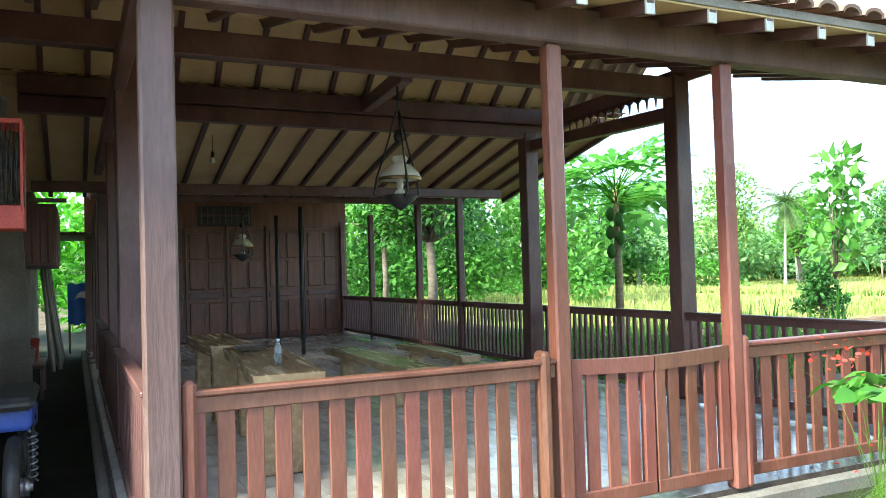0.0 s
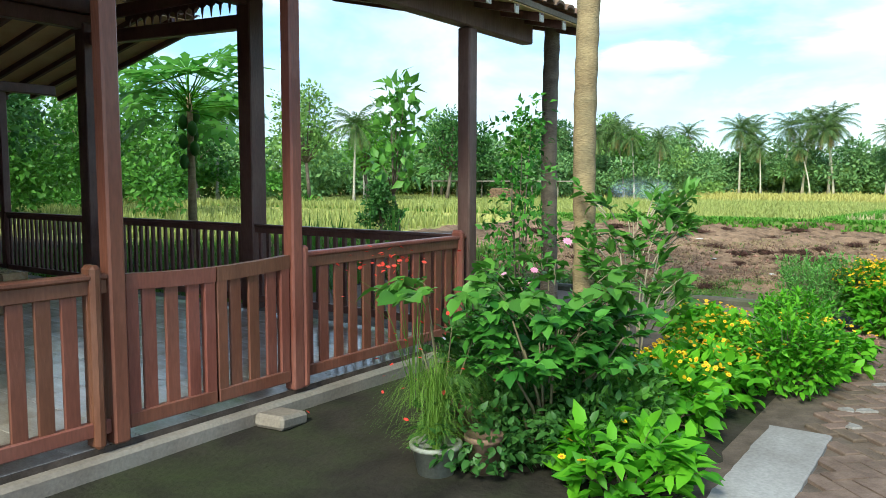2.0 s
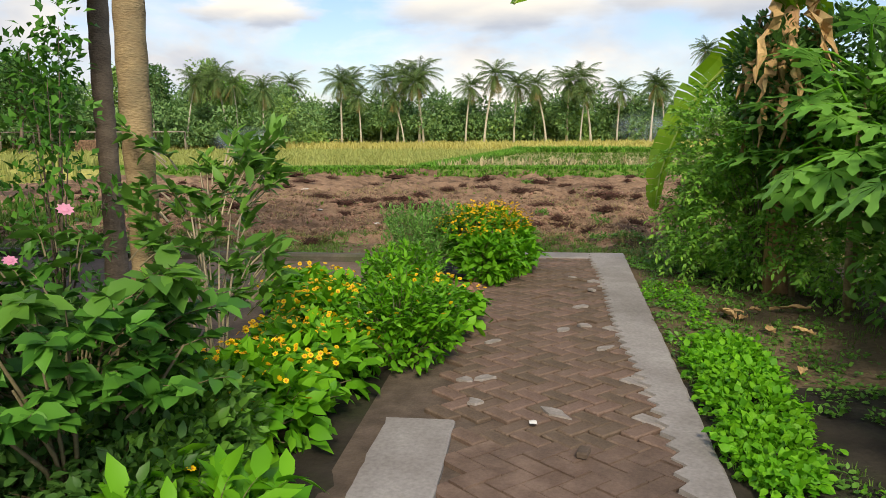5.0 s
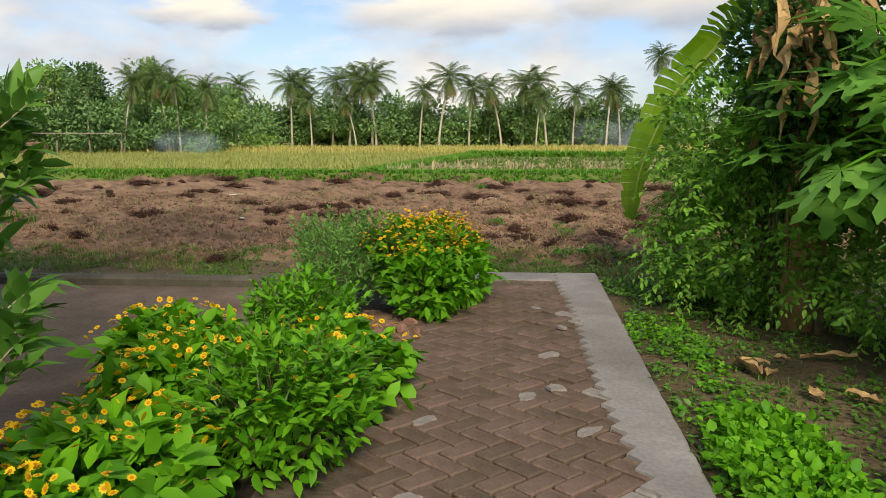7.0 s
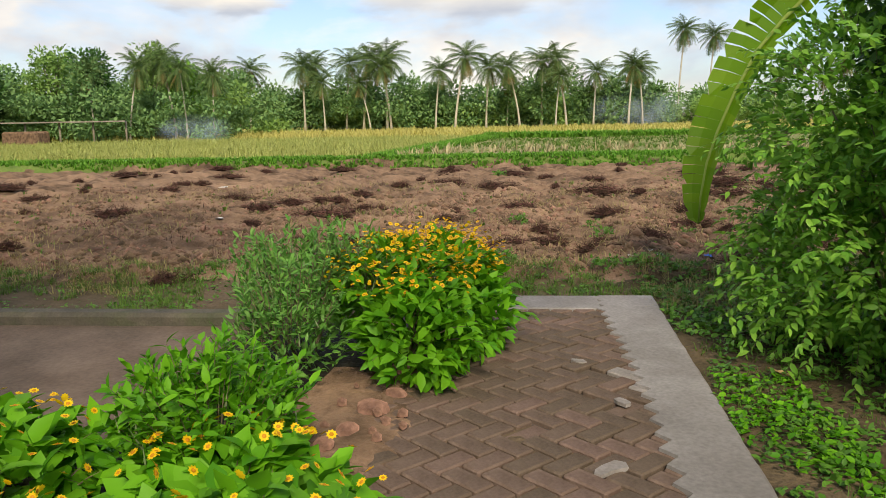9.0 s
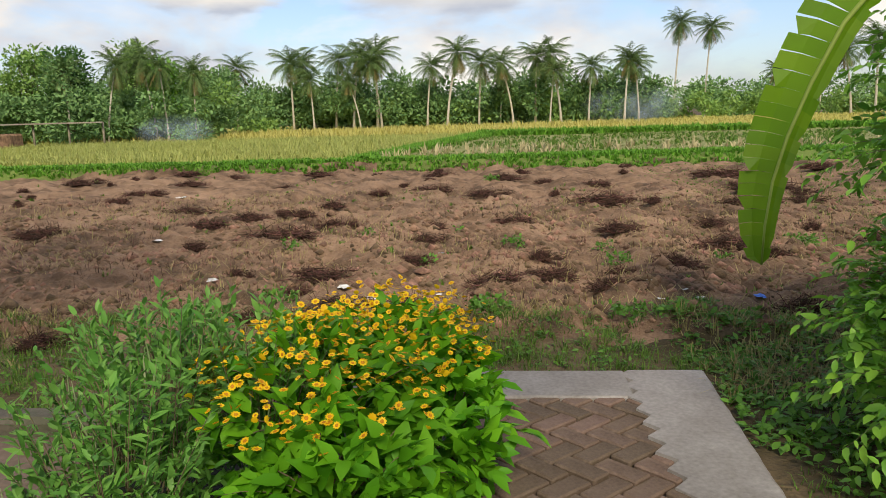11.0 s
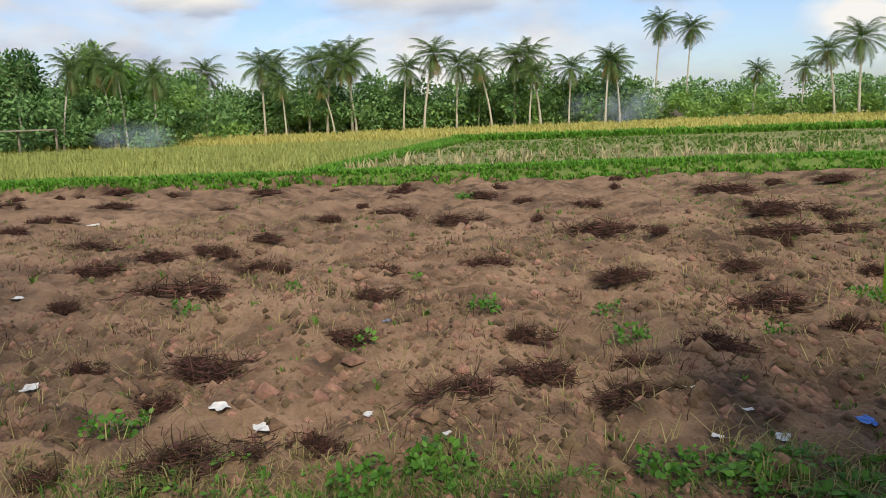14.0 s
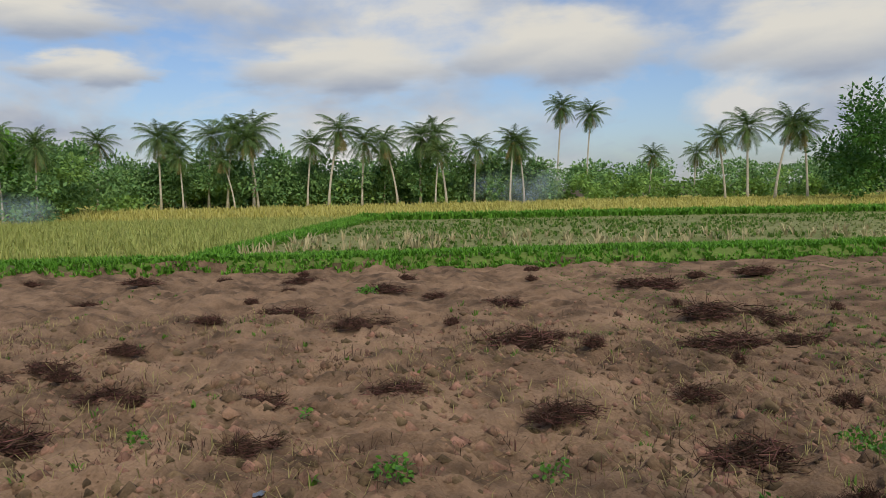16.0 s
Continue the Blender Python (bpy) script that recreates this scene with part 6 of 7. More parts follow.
stuff("weeds", scatter(6000, 24.6, 44, -45, 0, lambda x, y: (y < -0.4 - (x - 26.8) / 7.6) & (fbm(x, y, 0.35, 5.0) > -0.1)), 0.13, 0.03, 0.8, L_GRASS, "green weeds in the stubble", 5)
stuff("rice", scatter(22000, 24.4, 46, -5, 34, lambda x, y: (y > 0.6 - (x - 26.8) / 7.6)), 0.28, 0.012, 1.2, L_RICE, "half-ripe rice standing in the plot", 5)
stuff("rice", scatter(12000, 46, 80, -60, 45, lambda x, y: x < 72 - 0.3 * y), 0.42, 0.03, 1.1, L_RICEGOLD, "ripe golden rice", 5)
stuff("rice", scatter(5000, 9, 24, 10.5, 34, lambda x, y: x > 3), 0.4, 0.025, 0.5, L_RICE, "half-ripe rice beside the garden", 5)
stuff("grass", scatter(5500, 7.4, 9.0, -8.5, 3.5, lambda x, y: ((x > 8.07) | (y > -1.9) | (y < -4.45)) & ((x > 7.35) | (y < -4.45)) & (fbm(x, y, 1.3, 3.0) > -0.12)), 0.07, 0.0028, 1.4, L_GRASS, "weedy grass between path and field", 9)
stuff("grass", scatter(1300, 8.03, 8.9, -6.2, -2.2, lambda x, y: fbm(x, y, 1.6, 15.0) > 0.05), 0.065, 0.0024, 1.8, L_GRASS, "tangled weedy grass beyond the path end", 8)
stuff("grass", scatter(4200, 8.0, 9.2, -8.5, 3.5, lambda x, y: (x > 8.07) & (fbm(x, y, 1.1, 7.0) > 0.05)), 0.075, 0.0025, 2.2, L_DRYGRASS, "dry straw-coloured grass at the field's edge", 5)
stuff("grass", scatter(1500, 1.2, 8.2, -6.0, -4.2, lambda x, y: (y < band_edge(x) - 0.03) & (fbm(x, y, 1.0, 4.0) > 0.05)), 0.05, 0.003, 1.1, L_GRASS, "thin weedy grass beside the path", 6)


def low_weeds(label, n, x0, x1, y0, y1, keep, size, material):
    """Small broad leaves spread flat over the earth."""
    p = scatter(n, x0, x1, y0, y1, keep)
    p = np.repeat(p, 5, axis=0) + RNG.normal(size=(len(p) * 5, 3)) * np.array([0.02, 0.02, 0.008]) + np.array([0, 0, 0.03])
    k = len(p)
    ln = size * (0.5 + 0.9 * RNG.random(k))
    ob = leaf_mesh("weeds", p, RNG.normal(size=(k, 3)) * np.array([1, 1, 0.25]) + np.array([0, 0, 0.3]), np.tile([0.0, 0.0, 1.0], (k, 1)) + RNG.normal(size=(k, 3)) * 0.35, ln, ln * 0.6, material)
    return tagged(ob, label, "weeds", kind="stuff")


beside = lambda s, lim: (lambda x, y: (y < band_edge(x) - 0.02) & (fbm(x, y, 1.2, s) > lim))
low_weeds("low green weeds on the earth beside the path", 1700, 1.6, 8.2, -5.5, -4.2, beside(4.0, -0.05), 0.034, L_GEN)
low_weeds("bright creeping weeds at the cement band", 900, 1.4, 6.5, -4.75, -4.15, beside(11.0, 0.0), 0.036, L_BRIGHT)
low_weeds("soft weeds along the field's edge", 1900, 7.5, 9.1, -8, 3.2, lambda x, y: ((x > 8.1) | (y > -1.9) | (y < -4.5)) & (fbm(x, y, 1.1, 6.0) > 0.0), 0.026, L_GEN)
low_weeds("weeds and seedlings at the hedge foot beyond the path corner", 1500, 7.0, 9.1, -6.4, -4.35, lambda x, y: (y < band_edge(x) - 0.03) | (x > 8.05), 0.04, L_GEN)
stuff("grass", scatter(900, 7.6, 9.2, -6.6, -4.4, lambda x, y: (y < band_edge(x) - 0.03) | (x > 8.05)), 0.1, 0.003, 1.8, L_DRYGRASS, "dry fallen grass at the hedge foot", 5)
bush_pts = scatter(1500, 7.4, 9.1, -8, 3, lambda x, y: (x > 8.2) | (y > -1.8) | (y < -4.5))
tagged(leaf_mesh("weeds", bush_pts + np.array([0, 0, 0.03]), RNG.normal(size=(len(bush_pts), 3)) * np.array([1, 1, 0.2]) + np.array([0, 0, 0.3]), np.tile([0.0, 0.0, 1.0], (len(bush_pts), 1)) + RNG.normal(size=(len(bush_pts), 3)) * 0.3, 0.018 + 0.03 * RNG.random(len(bush_pts)), 0.012 + 0.012 * RNG.random(len(bush_pts)), L_GEN), "broad-leaved weeds between path and field", "weeds", kind="stuff")
stuff("weeds", scatter(1500, 13, 22.5, -14, -6.3, lambda x, y: fbm(x, y, 0.5, 9.0) > -0.05), 0.05, 0.006, 1.2, L_GRASS, "sparse green weeds on the ploughed soil", 6)
stuff("weeds", scatter(6000, 9, 21.5, -15, -5.4, lambda x, y: fbm(x, y, 0.6, 3.0) + 0.12 * (-6.5 - y) > 0.0), 0.03, 0.005, 1.3, L_GRASS, "thin green film of seedlings on the soil", 7)
stuff("weeds", scatter(500, 9, 22, -8, 8, lambda x, y: fbm(x, y, 0.7, 1.0) > 0.15), 0.07, 0.01, 1.0, L_GRASS, "scattered weeds on the ploughed soil", 6)

stuff("straw", scatter(5200, 8.8, 17, -9, 4, lambda x, y: fbm(x, y, 0.8, 12.0) > -0.15) + np.array([0, 0, 0.012]), 0.1, 0.0025, 3.2, L_DRYGRASS, "dry straw strewn over the ploughed soil", 2)
stuff("weeds", scatter(900, 8.8, 17, -9, 4, lambda x, y: fbm(x, y, 0.9, 14.0) > 0.05), 0.045, 0.006, 1.2, L_GRASS, "tiny weeds sprouting in the ploughed soil", 6)
stuff("roots", scatter(4200, 8.8, 17, -8, 4, lambda x, y: fbm(x, y, 1.1, 19.0) > -0.05) + np.array([0, 0, 0.01]), 0.1, 0.002, 2.8, M_ROOT, "thin dark roots strewn over the soil", 3)

# ---- uprooted clumps in the soil ----
# (x, y, length) of the tangles, in three belts away from the path
NEAR_CLUMPS = ((12.2, -1.0, 0.99), (10.4, -1.9, 0.62), (9.0, -2.3, 0.5), (9.3, -2.75, 0.3), (9.72, -3.35, 0.5), (10.1, -3.75, 0.42), (9.8, -4.2, 0.45), (10.6, -4.8, 0.38), (11.7, -5.5, 0.72), (10.9, -2.6, 0.3), (10.3, -1.2, 0.2), (10.9, -5.7, 0.24), (9.0, -1.7, 0.25), (12.1, -0.1, 0.25), (8.5, -0.6, 0.33), (10.0, -6.2, 0.5), (9.1, -5.3, 0.4), (11.5, -6.9, 0.4))
MIDDLE_CLUMPS = ((12.9, -5.7, 0.46), (12.5, -4.6, 0.51), (13.3, -3.5, 0.57), (13.2, -2.5, 0.4), (12.1, -2.6, 0.38), (13.6, -1.3, 0.56), (14.8, -4.7, 0.94), (14.5, -6.6, 0.9), (14.4, -7.2, 0.52), (14.0, -0.1, 0.49), (13.3, 0.2, 0.58), (14.4, -0.5, 0.51), (12.7, -6.7, 0.3), (14.9, -1.0, 0.39), (12.9, 2.1, 0.75), (15.0, 4.6, 0.58), (14.9, 1.1, 0.63))
FAR_CLUMPS = ((19.9, 0.4, 0.62), (16.5, -1.4, 0.42), (17.0, -2.2, 0.71), (15.9, -3.1, 0.63), (18.9, -3.4, 0.64), (17.3, -4.9, 0.62), (18.8, -7.3, 0.95), (16.0, -7.1, 0.9), (18.3, 0.6, 0.46), (16.2, 2.8, 0.43), (18.3, -4.1, 0.35), (15.6, -7.6, 0.44), (18.7, 2.6, 0.61), (17.1, 2.9, 0.55), (16.9, 6.4, 0.8), (19.4, 5.2, 0.7), (20.6, -2.0, 0.6), (21.0, 3.6, 0.7), (20.2, -9.6, 0.8))
CLUMPS = NEAR_CLUMPS + MIDDLE_CLUMPS + FAR_CLUMPS
clump_protos = []
for s in range(4):
    r = np.random.default_rng(40 + s)
    n = 1100
    core = r.normal(size=(9, 2)) * np.array([0.2, 0.085])
    core -= core.mean(axis=0)
    pick = core[np.minimum(8, (9 * r.random(n) ** 1.4).astype(int))]
    p0 = np.concatenate((pick + r.normal(size=(n, 2)) * (0.03 + 0.09 * r.random((n, 1))), 0.09 * r.random((n, 1)) ** 2), axis=1)
    w = norm(r.normal(size=(n, 3)) * np.array([1, 1, 0.22]) + np.array([0, 0, 0.05])) * (0.04 + 0.10 * r.random(n))[:, None]
    p1, p2 = p0 + w, p0 + 1.5 * w + r.normal(size=(n, 3)) * 0.045
    p2[:, 2] = np.maximum(p2[:, 2], 0.0); p1[:, 2] = np.maximum(p1[:, 2], 0.008)
    sd = norm(np.cross(w, r.normal(size=(n, 3)))) * 0.0034
    V = np.stack((p0 - sd, p0 + sd, p1 + sd, p1 - sd, p2), axis=1).reshape(-1, 3)
    i = np.arange(n)[:, None] * 5
    F = np.concatenate((i + np.array([[0, 1, 2]]), i + np.array([[0, 2, 3]]), i + np.array([[3, 2, 4]])), axis=0)
    th = thing("root_clump", "dark tangle of uprooted dead roots on the ploughed soil", "root clump", "root clumps in the field")
    many(tri_mesh("root", V, F, M_ROOT, th))
    bm = bmesh.new()
    bmesh.ops.create_icosphere(bm, subdivisions=3, radius=1, matrix=Matrix.Diagonal((0.24, 0.11, 0.03, 1)))
    for v in bm.verts:
        v.co += Vector((0.05, 0.05, 0.03)) * noise.noise(v.co * 13 + Vector((s, 0, 0)))
    part("clod", bm, M_ROOT, th, "dark earth held by the roots")
    clump_protos.append(th)
rc = random.Random(5)
CLUMPS += tuple((rc.uniform(9.6, 21.5), rc.uniform(-9, 6.5), rc.uniform(0.14, 0.34)) for k in range(46))
for k, (x, y, long) in enumerate(CLUMPS):
    z = float(ground_z(x, y)) + 0.01
    rot = rc.uniform(-28, 28) + 90
    s = long / 0.8
    th = clump_protos[k] if k < 4 else copy_thing(clump_protos[k % 4], pose(0, 0, 0))
    th.matrix_basis = pose(x, y, z, 0, 0, rot)
    th.scale = (s, max(0.25, s * rc.uniform(0.75, 1.15)), max(0.7, min(1.25, s)))

# loose clods and litter
n = 76000
cxy = scatter(n, 8.7, 17, -9, 5, lambda x, y: (field_mask(x, y) > 0.6) & (RNG.random(len(x)) < np.clip((17.5 - x) / 7, 0, 1)) & (fbm(x, y, 1.4, 21.0) > -0.3))
iv = np.array([(1, 0, 0), (0, 1, 0), (-1, 0, 0), (0, -1, 0), (0.2, 0.1, 1), (0, 0, -1)], float)
ifc = np.array([(a, (a + 1) % 4, 4) for a in range(4)] + [((a + 1) % 4, a, 5) for a in range(4)])
sz = 0.006 + 0.028 * RNG.random(len(cxy)) ** 3 + 0.05 * RNG.random(len(cxy)) ** 7
V = (cxy[:, None, :] + iv[None] * sz[:, None, None] * (0.75 + 0.5 * RNG.random((len(cxy), len(iv), 1))) * np.array([1.2, 1, 0.7])).reshape(-1, 3)
F = (np.arange(len(cxy))[:, None, None] * len(iv) + ifc[None]).reshape(-1, 3)
tagged(tri_mesh("clods", V, F, M_CLOD), "loose red-brown clods of soil", "soil", kind="stuff")
for x, y, s, c in ((9.93, -1.13, 0.04, M_PAPER), (9.6, -2.24, 0.034, M_PAPER), (9.49, -2.46, 0.03, M_PAPER), (9.39, -3.32, 0.02, M_PAPER), (9.51, -5.15, 0.03, M_TARP), (9.2, -4.67, 0.024, M_PAPER), (9.25, -4.43, 0.016, M_PAPER), (9.55, -4.65, 0.016, M_PAPER), (12.27, 0.36, 0.04, M_PAPER), (11.44, -2.8, 0.022, M_STEEL), (9.71, -2.92, 0.018, M_PAPER), (9.83, -4.46, 0.018, M_PAPER), (16.81, 2.01, 0.05, M_PAPER)):
    bm = bmesh.new()
    bmesh.ops.create_grid(bm, x_segments=4, y_segments=3, size=s)
    for v in bm.verts:
        v.co = Vector((v.co.x * 1.5 + rc.uniform(-1, 1) * s * 0.25, v.co.y + rc.uniform(-1, 1) * s * 0.3, rc.uniform(0, 0.5) * s + 0.012))
    ob = tagged(obj("litter", bm, c), "crumpled scrap of plastic litter on the soil", "litter", "litter on the field")
    ob.matrix_world = pose(x, y, float(ground_z(x, y)) + 0.005, 0, 0, rc.uniform(0, 180))
# small leafy weeds
for x, y, q in ((11.4, -3.49, 1.2), (10.91, -4.38, 1.3), (10.95, -5.28, 0.9), (11.48, -4.33, 0.9), (10.83, -2.72, 0.8), (12.04, -2.0, 0.7), (8.97, -3.31, 1.6), (8.92, -3.0, 1.3), (9.05, -4.19, 1.4), (18.59, -3.15, 1.6), (11.73, -6.22, 1.8), (9.62, -1.8, 1.0), (9.42, -1.76, 1.0), (11.66, -1.29, 0.9), (12.76, -2.91, 0.7)):
    bush("weed", "small bright green broad-leaved weed", x, y, [(0, 0, 0.035, 0.1 * q, 0.09 * q, 0.035)], int(60 * q * q), 0.034, L_GEN, 0.7, 4, cat="plant", group="weeds in the field", stem_r=0.003)

# ---- alley beside the pavilion ----
hut = thing("bamboo_hut", "old bamboo-walled hut along the dark alley", "hut")
rb = random.Random(9)
y = 3.2
while y < 15.5:
    w = rb.uniform(0.1, 0.16)
    part("wall_board", box(-3.3 + rb.uniform(-0.02, 0.02), -3.26, y, y + w - 0.012, 0.0, rb.uniform(2.2, 2.4), 0.006), M_BAMBOO, hut)
    y += w
part("wall", box(-3.36, -3.31, 1.0, 15.6, -0.05, 3.0, 0), M_BAMBOO, hut)
part("wall", box(-5.8, -3.36, 15.5, 15.6, -0.05, 3.0, 0), M_BAMBOO, hut)
part("wall", box(-5.8, -3.36, 1.0, 1.1, -0.05, 3.0, 0), M_BAMBOO, hut)
part("wall", box(-5.85, -5.8, 1.0, 15.6, -0.05, 2.4, 0), M_BAMBOO, hut)
for z in (0.5, 1.4, 2.25):
    part("wall_rail", bar((-3.25, 2.0, z), (-3.25, 15.4, z), 0.04, 0.05), M_WOOD_DARK, hut)
part("roof", bar((-4.45, 0.6, 3.02), (-4.45, 16.0, 3.02), 2.9, 0.06), M_TILE, hut)
def under_rafters(y):
    """Height of the pavilion's rafters over the alley."""
    for (ya, za), (yb, zb) in SLOPES[:4]:
        if ya <= y <= yb:
            return za + (zb - za) * (y - ya) / (yb - ya)
    return 2.72


y = 0.9
while y < 8.7:
    part("gable_board", box(-3.36, -3.335 + rb.uniform(0, 0.012), y, y + 0.19, 2.5, under_rafters(min(y + 0.1, 8.7)) + 0.06, 0.003), M_WOOD_DARK, hut, "dark brown gable board")
    y += 0.2
part("eave", box(-3.35, -1.95, 13.2, 15.7, 2.42, 2.48, 0.01), M_BAMBOO, hut, "pale boarded eave at the alley's end")
part("post", box(-3.27, -3.17, 1.0, 1.1, -0.05, 3.0, 0.01), M_WOOD_DARK, hut)
part("brace", bar((-2.95, 4.2, 3.15), (-3.2, 5.6, 2.45), 0.05, 0.06), M_SLAB, hut, "grey weathered brace")

cage = thing("bird_cage", "red painted wooden bird cage with thin bars, hanging", "cage", at=(-2.98, 1.5, 1.82))
for z in (0.0, 0.62):
    part("rim", box(0, 0.3, 0, 0.3, z, z + (0.14 if z == 0 else 0.03), 0.006), M_REDPAINT, cage)
for k in range(12):
    for sx, sy in ((0.005 + k * 0.026, 0.008), (0.292, 0.008 + k * 0.026), (0.005 + k * 0.026, 0.292)):
        part("wire", tube([(sx, sy, 0.14), (sx, sy, 0.62)], [0.003, 0.003], 5), M_BLACK, cage)
for sx, sy in ((0.0, 0.0), (0.285, 0.0), (0.0, 0.285), (0.285, 0.285)):
    part("corner_post", box(sx, sx + 0.015, sy, sy + 0.015, 0.1, 0.64, 0.002), M_REDPAINT, cage)
part("hanger", tube([(0.15, 0.15, 0.65), (0.15, 0.15, 1.3)], [0.004, 0.004], 5), M_BLACK, cage)

hutch = thing("hanging_cupboard", "dark slatted wooden cupboard on the hut wall", "cupboard", at=(-3.24, 9.6, 1.75))
part("body", box(0, 0.6, 0, 2.6, 0, 0.95, 0.01), M_WOOD_DARK, hutch)
for k in range(14):
    part("slat", box(0.6, 0.62, 0.06 + k * 0.18, 0.16 + k * 0.18, 0.05, 0.9, 0.004), M_DOOR, hutch)
for k in range(5):
    part("slat", box(0.05 + k * 0.11, 0.13 + k * 0.11, -0.02, 0.0, 0.05, 0.9, 0.004), M_DOOR, hutch)
part("shelf_board", box(-0.02, 0.75, -0.2, 0.1, 0.98, 1.02, 0.005), M_BAMBOO, hutch, "grey projecting board")

poles = thing("bamboo_stack", "old bamboo poles leaning on the hut at the alley's end", "bamboo", at=(-3.2, 11.5, -0.03))
for k in range(15):
    part("pole", tube([(0.5 + rb.uniform(-0.1, 0.08), k * 0.22, 0), (0.3 + rb.uniform(-0.08, 0.06), k * 0.22 + rb.uniform(-0.1, 0.1), rb.uniform(1.6, 2.3))], [0.035, 0.028], 7), M_BAMBOO, poles)
part("backing", box(0.0, 0.12, 0, 3.2, 0, 1.9, 0.01), M_BAMBOO, poles, "grey plank backing")
sack = thing("sack", "brown sack hanging on the hut wall", "sack", at=(-3.1, 8.9, 1.05))
bm = lathe([(0.0, 0.0), (0.12, 0.02), (0.16, 0.25), (0.12, 0.55), (0.05, 0.68), (0.0, 0.69)], 14)
for v in bm.verts:
    v.co.x *= 0.6
part("cloth", bm, M_JOINT, sack)
board = tagged(obj("leaning_board", bar((-3.12, 7.2, 0.02), (-3.22, 7.2, 2.15), 0.5, 0.03), M_SLAB), "pale grey board leaning on the hut wall", "board")
stool = thing("low_bench", "low weathered wooden bench in the alley", "bench", at=(-3.22, 4.6, -0.03))
for k in range(3):
    part("plank", box(0.01 + k * 0.13, 0.13 + k * 0.13, 0, 0.9, 0.36, 0.39, 0.005), M_BAMBOO, stool)
for sx in (0.03, 0.33):
    for sy in (0.06, 0.8):
        part("leg", box(sx, sx + 0.04, sy, sy + 0.04, 0, 0.36, 0.004), M_WOOD_DARK, stool)
shelf = thing("low_bench", "dark low shelf with pails on it", "bench", at=(-3.22, 7.8, -0.03))
part("plank", box(0, 0.45, 0, 1.2, 0.42, 0.46, 0.005), M_WOOD_DARK, shelf)
for sx in (0.02, 0.39):
    for sy in (0.05, 1.1):
        part("leg", box(sx, sx + 0.04, sy, sy + 0.04, 0, 0.42, 0.004), M_WOOD_DARK, shelf)
for x, y, r0, h, mt, lab in ((-3.0, 8.1, 0.12, 0.2, M_POT_WHITE, "white plastic pail on the low shelf"), (-2.98, 8.6, 0.13, 0.3, M_REDPAINT, "red plastic pail on the low shelf")):
    pl_ = thing("pail", lab, "pail", "pails in the alley", (x, y, 0.43))
    part("body", lathe([(0, 0), (r0 * 0.8, 0), (r0, h), (r0 * 1.05, h), (r0 * 0.95, h - 0.01), (r0 * 0.76, 0.02), (0, 0.02)], 18), mt, pl_)
    part("handle", tube([(r0, 0, h), (0, 0, h + 0.08), (-r0, 0, h)], [0.005] * 3, 5), M_STEEL, pl_)

rack = thing("tarp_stand", "blue tarpaulin slung over a bamboo stand at the alley's end", "stand", at=(-2.5, 15.0, -0.03))
for sx in (0.0, 0.46):
    for sy in (0.0, 0.4):
        part("leg", tube([(sx, sy, 0), (sx, sy, 1.5)], [0.025, 0.025], 8), M_BAMBOO, rack)
bm = bmesh.new()
bmesh.ops.create_grid(bm, x_segments=16, y_segments=12, size=0.5)
for v in bm.verts:
    u, w = v.co.x + 0.5, v.co.y + 0.5
    v.co = Vector((-0.03 + u * 0.52, -0.05 - 0.03 * math.sin(9 * u) * (1 - w) + (0.0 if w < 0.75 else (w - 0.75) * 1.9), 0.62 + min(w, 0.75) / 0.75 * 0.88 + 0.02 * math.sin(14 * u)))
part("tarpaulin", bm, M_TARP, rack)
bm = bmesh.new()
bmesh.ops.create_grid(bm, x_segments=6, y_segments=4, size=0.5)
for v in bm.verts:
    u, w = v.co.x + 0.5, v.co.y + 0.5
    v.co = Vector((0.1 + u * 0.3 + 0.06 * w, -0.1 - 0.02 * math.sin(5 * u), 1.2 + w * 0.13 - 0.08 * (u - 0.4) ** 2 * 4))
part("patch", bm, M_PAPER, rack, "white patch on the tarpaulin")

bike = thing("motorcycle", "blue motorcycle parked in the alley, its rear wheel showing", "motorcycle", at=(-2.76, 1.7, -0.03))
tyre = bmesh.new()
N, K = 36, 8
rings = []
for i in range(N):
    a = 2 * math.pi * i / N
    rings.append([tyre.verts.new((0.045 * math.sin(2 * math.pi * k / K), (0.26 + 0.05 * math.cos(2 * math.pi * k / K)) * math.cos(a), 0.31 + (0.26 + 0.05 * math.cos(2 * math.pi * k / K)) * math.sin(a))) for k in range(K)])
for i in range(N):
    for k in range(K):
        tyre.faces.new((rings[i][k], rings[(i + 1) % N][k], rings[(i + 1) % N][(k + 1) % K], rings[i][(k + 1) % K])).smooth = True
wheel = part("wheel", lathe([(0.0, -0.05), (0.05, -0.05), (0.055, 0.05), (0.0, 0.05)], 18), M_STEEL, bike)
wheel.matrix_basis = pose(0, 0, 0.31, 0, 90, 0)
ty = part("tyre", tyre, M_BLACK, bike)
for k in range(14):
    a = 2 * math.pi * k / 14
    part("spoke", tube([(0.02 * (-1) ** k, 0.05 * math.cos(a), 0.31 + 0.05 * math.sin(a)), (0, 0.22 * math.cos(a + 0.2), 0.31 + 0.22 * math.sin(a + 0.2))], [0.003, 0.003], 5), M_STEEL, bike)
part("swing_arm", bar((0.07, 0, 0.31), (0.07, 0.5, 0.36), 0.03, 0.05), M_STEEL, bike)
spring = bmesh.new()
tube([(0.1 + 0.025 * math.cos(k * 0.8), 0.03 + 0.05 * k / 60 + 0.025 * math.sin(k * 0.8), 0.33 + 0.3 * k / 60) for k in range(61)], [0.006] * 61, 6, spring)
part("shock_spring", spring, M_STEEL, bike)
